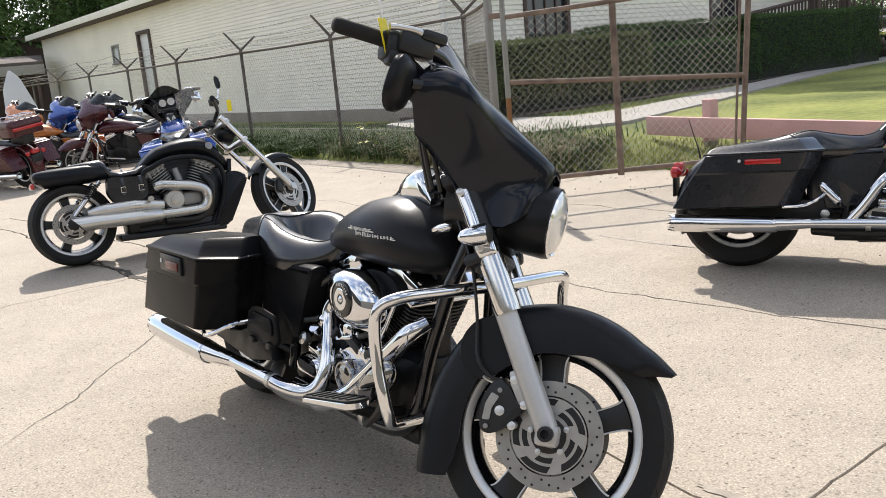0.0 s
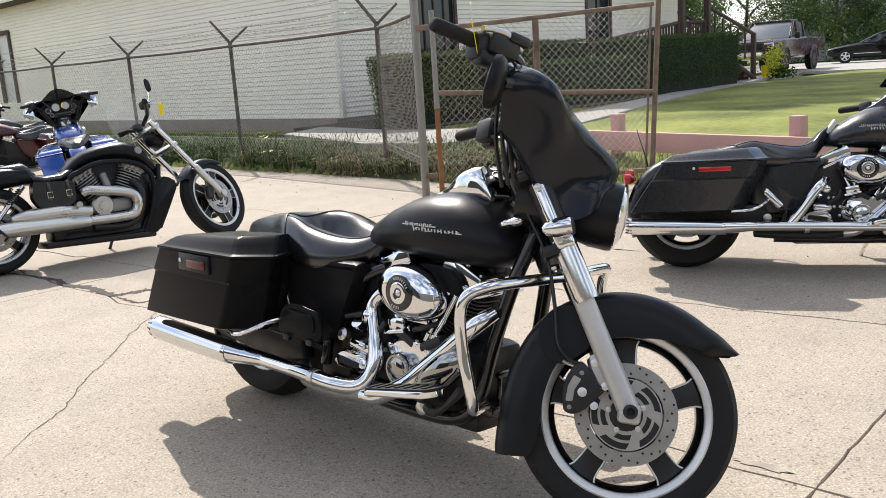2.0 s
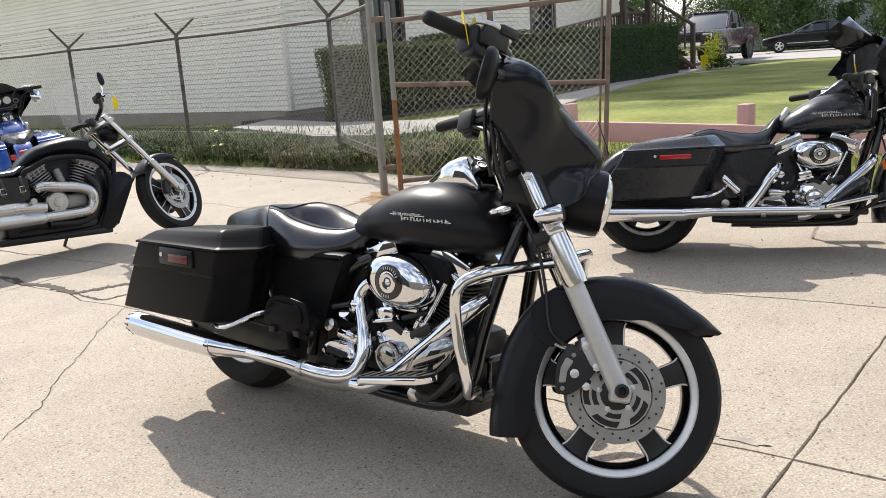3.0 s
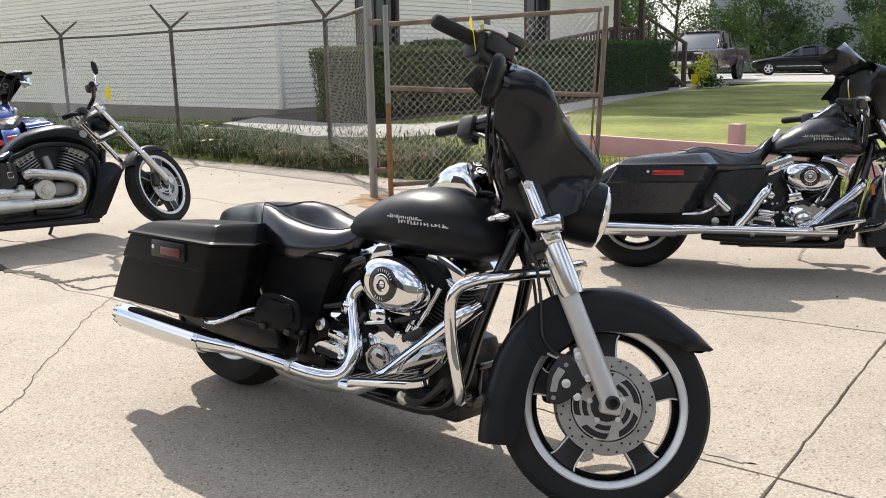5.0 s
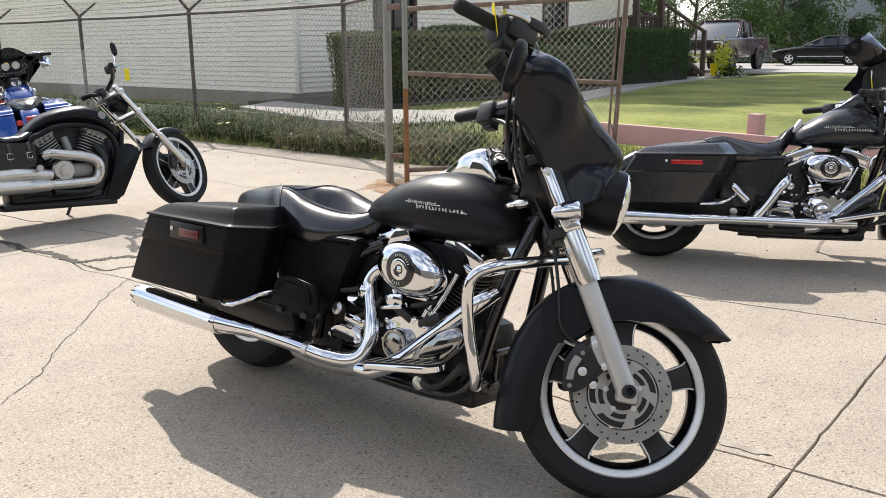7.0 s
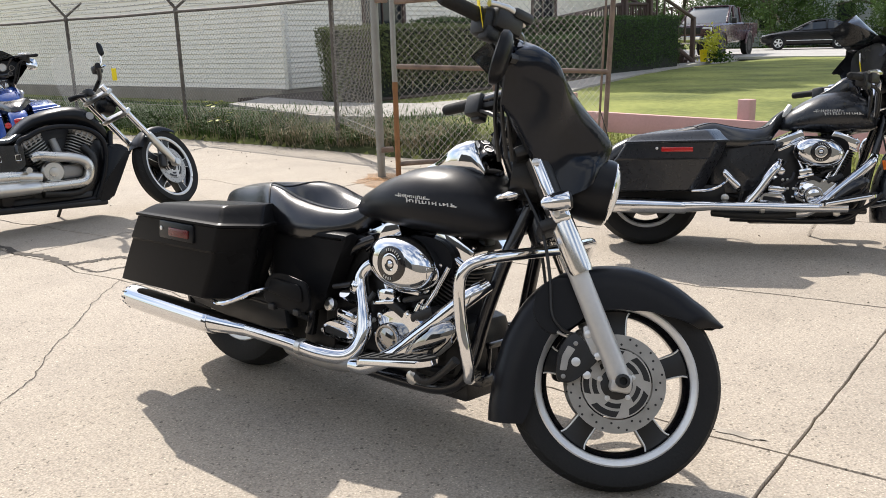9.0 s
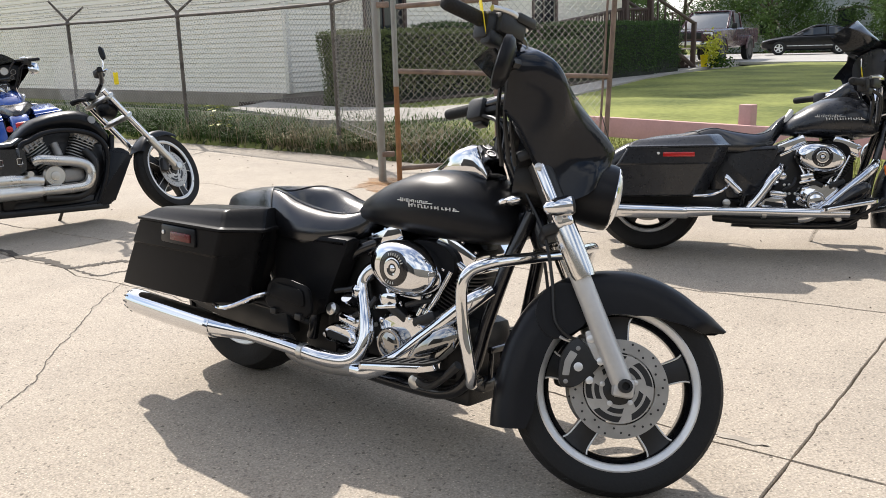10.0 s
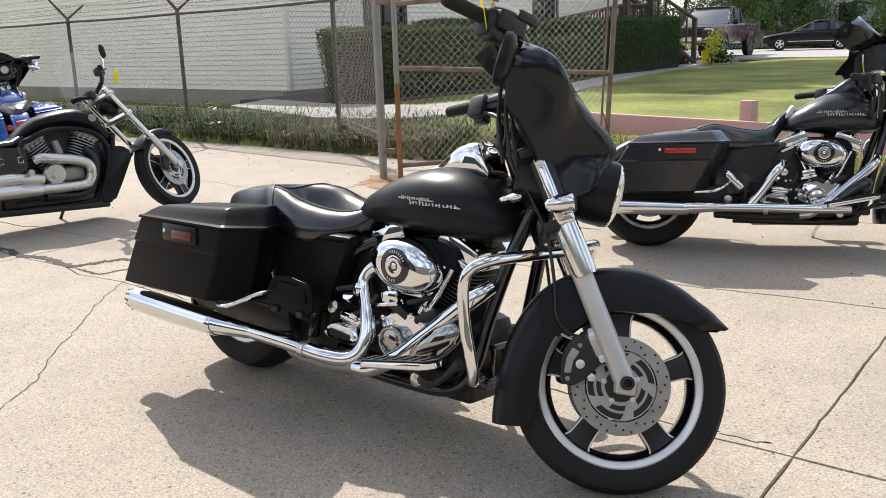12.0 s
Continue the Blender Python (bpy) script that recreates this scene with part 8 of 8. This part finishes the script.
def car_shell(sections, seg=28):
    """Cross sections (x, half width, z bottom, z belt, z top, half width at top)."""
    rings = []
    for x, w, zb, zm, zt, wt in sections:
        side = [(0, zb), (w * 0.8, zb), (w * 0.97, zb + 0.08), (w, (zb + zm) / 2), (w * 0.985, zm), (wt, zt - 0.03 * (zt - zm > 0.1)), (wt * 0.8, zt), (0, zt + 0.01)]
        rings.append([Vector((x, -y, z)) for y, z in side] + [Vector((x, y, z)) for y, z in side[-2:0:-1]])
    return rings


coupe = thing("car", Matrix.Translation((25.9, 37.0, 0.33)) @ Matrix.Rotation(radians(147), 4, "Z"), "black two-door coupe parked across the street", "car")
body = car_shell(((2.18, 0.55, 0.42, 0.55, 0.58, 0.4), (2.1, 0.74, 0.3, 0.6, 0.66, 0.6), (1.8, 0.83, 0.22, 0.68, 0.74, 0.68), (1.2, 0.87, 0.2, 0.76, 0.84, 0.74), (0.75, 0.87, 0.2, 0.8, 0.90, 0.74), (0.0, 0.88, 0.2, 0.82, 0.92, 0.74), (-0.8, 0.88, 0.2, 0.84, 0.94, 0.72), (-1.5, 0.87, 0.22, 0.86, 0.98, 0.7), (-2.0, 0.82, 0.28, 0.86, 0.98, 0.66), (-2.2, 0.72, 0.4, 0.8, 0.93, 0.6), (-2.25, 0.6, 0.5, 0.7, 0.8, 0.5)))
part("body", loft(bmesh.new(), body), M_CARBLK, coupe, angle=35)
cab = []
for x, w, z0, z1 in ((0.75, 0.70, 0.89, 0.90), (0.25, 0.68, 0.90, 1.14), (-0.15, 0.62, 0.9, 1.28), (-0.6, 0.60, 0.9, 1.32), (-1.0, 0.60, 0.92, 1.29), (-1.45, 0.62, 0.95, 1.14), (-1.85, 0.64, 0.97, 0.98)):
    cab.append([Vector((x, y * w, z)) for y, z in ((-1.08, z0), (-0.86, z0 + (z1 - z0) * 0.85), (-0.7, z1), (0.7, z1), (0.86, z0 + (z1 - z0) * 0.85), (1.08, z0))])
part("cabin_glass", loft(bmesh.new(), cab), M_GLASS, coupe, angle=35)
for y in (-1, 1):
    part("roof_pillar", tube(bmesh.new(), [(0.7, y * 0.72, 0.9), (-0.15, y * 0.52, 1.29), (-0.7, y * 0.5, 1.33), (-1.2, y * 0.52, 1.24), (-1.85, y * 0.66, 0.98)], 0.035, 8), M_GLOSS, coupe)
    part("door_pillar", tube(bmesh.new(), [(-0.75, y * 0.69, 0.93), (-0.72, y * 0.52, 1.31)], 0.05, 6), M_GLOSS, coupe)
    part("sill_trim", tube(bmesh.new(), [(1.0, y * 0.885, 0.42), (-1.0, y * 0.89, 0.42)], 0.02, 6), M_SATINSTEEL, coupe)
    bm = bmesh.new()
    box(bm, (0.35, y * 0.93, 0.97), (0.1, 0.16, 0.1), 0.03)
    part("door_mirror", bm, M_GLOSS, coupe)
    for x in (1.35, -1.3):
        road_wheel(coupe, (x, y * 0.80, 0.31), 0.32, 0.2, (0, y, 0))
    bm = bmesh.new()
    box(bm, (1.98, y * 0.55, 0.64), (0.2, 0.3, 0.08), 0.03)
    part("headlight", bm, M_LENS, coupe)
bm = bmesh.new()
box(bm, (-0.45, 0, 1.315), (0.75, 1.0, 0.03), 0.012)
part("roof_panel", bm, M_GLOSS, coupe)
bm = bmesh.new()
box(bm, (2.12, 0, 0.38), (0.1, 1.0, 0.14), 0.03)
part("front_grille", bm, M_PLAST, coupe)

truck = thing("pickup_truck", Matrix.Translation((17.56, 31.45, 0.33)) @ Matrix.Rotation(radians(-138), 4, "Z"), "dark maroon pickup truck with chrome bumper on the street", "truck")
body = car_shell(((2.75, 0.85, 0.75, 1.0, 1.02, 0.8), (2.65, 0.96, 0.6, 1.08, 1.14, 0.86), (2.2, 1.0, 0.5, 1.14, 1.2, 0.9), (1.2, 1.0, 0.5, 1.17, 1.23, 0.92), (0.9, 1.0, 0.5, 1.18, 1.24, 0.93), (-0.9, 1.0, 0.5, 1.2, 1.26, 0.94), (-0.92, 0.99, 0.52, 1.18, 1.22, 0.98), (-2.85, 0.99, 0.6, 1.18, 1.24, 0.98), (-2.9, 0.94, 0.66, 1.1, 1.2, 0.94)))
part("body", loft(bmesh.new(), body), M_TRUCK, truck, angle=30)
cab = []
for x, w, z1 in ((1.0, 0.92, 1.25), (0.45, 0.86, 1.7), (0.15, 0.8, 1.86), (-0.6, 0.8, 1.88), (-0.85, 0.82, 1.8), (-0.95, 0.9, 1.26)):
    cab.append([Vector((x, y * w, z)) for y, z in ((-1.0, 1.23), (-0.94, 1.23 + (z1 - 1.23) * 0.9), (-0.8, z1), (0.8, z1), (0.94, 1.23 + (z1 - 1.23) * 0.9), (1.0, 1.23))])
part("cabin_glass", loft(bmesh.new(), cab), M_SKYGLASS, truck, angle=30)
bm = bmesh.new()
box(bm, (-0.25, 0, 1.885), (0.9, 1.36, 0.06), 0.025)
part("roof_panel", bm, M_TRUCK, truck)
for y in (-1, 1):
    for a, b in (((0.98, 0.9, 1.25), (0.18, 0.76, 1.87)), ((-0.9, 0.86, 1.26), (-0.82, 0.76, 1.84)), ((0.0, 0.88, 1.25), (0.02, 0.78, 1.86))):
        part("pillar", tube(bmesh.new(), [(a[0], y * a[1], a[2]), (b[0], y * b[1], b[2])], 0.045, 6), M_TRUCK, truck)
    bm = bmesh.new()
    box(bm, (0.8, y * 1.12, 1.32), (0.1, 0.2, 0.22), 0.03)
    part("door_mirror", bm, M_PLAST, truck)
    bm = bmesh.new()
    box(bm, (2.66, y * 0.72, 1.0), (0.14, 0.36, 0.2), 0.04)
    part("headlight", bm, M_LENS, truck)
    for x in (1.75, -1.75):
        road_wheel(truck, (x, y * 0.88, 0.39), 0.40, 0.26, (0, y, 0), M_SATINSTEEL, 6)
        bm = bmesh.new()
        pts = [(x + 0.5 * math.cos(t), y * 1.0, 0.42 + 0.5 * math.sin(t)) for t in np.linspace(0.05, math.pi - 0.05, 11).tolist()]
        tube(bm, pts, 0.045, 6, 2)
        part("wheel_arch", bm, M_TRUCK, truck)
        bm = bmesh.new()
        lathe(bm, [(0.47, -0.02), (0.47, 0.012), (0.02, 0.013)], (x, y * 0.995, 0.42), (0, y, 0), 24)
        part("wheel_well", bm, M_PLAST, truck)
bm = bmesh.new()
box(bm, (2.78, 0, 0.68), (0.16, 1.96, 0.24), 0.05)
part("front_bumper", bm, M_CHROME, truck)
bm = bmesh.new()
box(bm, (2.72, 0, 0.98), (0.1, 1.0, 0.24), 0.02)
part("grille", bm, M_PLAST, truck)
bm = bmesh.new()
box(bm, (-1.9, 0, 1.2), (1.8, 1.7, 0.12), 0.02)
part("bed_well", bm, M_PLAST, truck)


# ---- houses beyond ----
def house(x, y, rz, w, d, h, ridge, wall_mat, label, wins):
    m = Matrix.Translation((x, y, 0.25)) @ Matrix.Rotation(radians(rz), 4, "Z")
    ho = thing("house", m, label, "house")
    v, f = [], []
    z = 0.0
    while z < h:
        t = min(h, z + 0.15)
        k = len(v)
        for zz, o in ((z, 0.02), (t, 0.004)):
            v += [(-w / 2 - o, -d / 2 - o, zz), (w / 2 + o, -d / 2 - o, zz), (w / 2 + o, d / 2 + o, zz), (-w / 2 - o, d / 2 + o, zz)]
        for i in range(4):
            f.append((k + i, k + (i + 1) % 4, k + 4 + (i + 1) % 4, k + 4 + i))
        z = t
    tagged(raw("wall", v, f, wall_mat, ho), kind="stuff")
    raw("gable", [(-w / 2, -d / 2, h), (w / 2, -d / 2, h), (0, -d / 2, ridge - 0.1), (-w / 2, d / 2, h), (w / 2, d / 2, h), (0, d / 2, ridge - 0.1)], [(0, 1, 2), (4, 3, 5)], wall_mat, ho)
    bm = bmesh.new()
    e = 0.35
    for sg in (-1, 1):
        prism(bm, [(sg * (w / 2 + e), -d / 2 - e, h - 0.1), (0, -d / 2 - e, ridge), (0, d / 2 + e, ridge), (sg * (w / 2 + e), d / 2 + e, h - 0.1)], (0, 0, 0.14))
    part("roof", bm, M_ROOF, ho)
    for wx, wz, ww, wh in wins:
        bm = bmesh.new()
        box(bm, (wx, -d / 2 - 0.03, wz), (ww + 0.2, 0.06, wh + 0.2), 0.01)
        fr = part("window", bm, M_TRIM, ho)
        bm = bmesh.new()
        box(bm, (wx, -d / 2 - 0.065, wz), (ww, 0.02, wh), 0)
        part("pane", bm, M_GLASS, fr)
    return ho


house(36.5, 52.5, -30, 11, 9, 5.2, 8.5, M_SIDEW, "white clapboard two-storey house behind trees", ((-2.5, 1.8, 1.0, 1.5), (2.0, 1.8, 1.0, 1.5)))
house(41.0, 37.0, -42, 8, 8, 3.2, 5.4, M_SIDEW, "small white house with a dark roof", ((-1.5, 1.7, 0.9, 1.3), (1.6, 1.7, 0.9, 1.3)))
house(-27.0, 53.0, 12, 16, 9, 3.4, 5.0, M_BROWN, "brown low shed with a pale roof edge", ((-3, 1.4, 1.2, 1.0),))

# unseen walls added behind the camera; they close the yard and darken the chrome's reflections
wall_box("wall_yard_south", (-26, -9.5), (22, -9.5), -0.05, 6.5, -0.3, M_BACKWALL, "unseen dark grey wall added behind the camera for reflections")
wall_box("wall_yard_west", (-26, -9.5), (-26, 6), -0.05, 6.5, 0.3, M_BACKWALL, "unseen dark grey side wall added for reflections")

# pale lean-to roof edge of the shed and a white panel leaning in the row of motorcycles
lean = thing("lean_to", Matrix.Translation((-18.5, 37.2, 0)) @ Matrix.Rotation(radians(25), 4, "Z"), "brown open lean-to with a pale roof edge", "shed")
bm = bmesh.new()
box(bm, (-4, 0, 2.58), (11.5, 0.16, 0.42), 0.02)
part("roof_edge", bm, M_CONC2, lean)
bm = bmesh.new()
box(bm, (-4, 1.6, 3.05), (11.5, 3.4, 0.14), 0.02, Matrix.Rotation(0.12, 3, "X"))
part("roof_panel", bm, M_ROOF, lean)
bm = bmesh.new()
box(bm, (-4, 2.8, 1.5), (11.2, 0.12, 3.0), 0.01)
part("back_wall", bm, M_BROWN, lean)
for x in (-9.4, -6.0, -2.5, 1.4):
    bm = bmesh.new()
    box(bm, (x, 0.05, 1.2), (0.14, 0.14, 2.4), 0.01)
    part("post", bm, M_BROWN, lean)
panel = thing("leaning_panel", Matrix.Translation((-11.2, 23.4, 0.2)) @ Matrix.Rotation(radians(26), 4, "Z"), "pale grey panel with a rounded top leaning upright", "panel")
poly = roundpoly([(-0.42, 0.0), (0.55, 0.0), (0.40, 0.9), (0.10, 1.7), (-0.14, 1.95), (-0.36, 1.4)], 0.12, 5)
part("sheet", prism(bmesh.new(), [(q[0], 0.0, q[1]) for q in poly], (0, 0.06, 0), 0.012), M_SIDEW, panel)
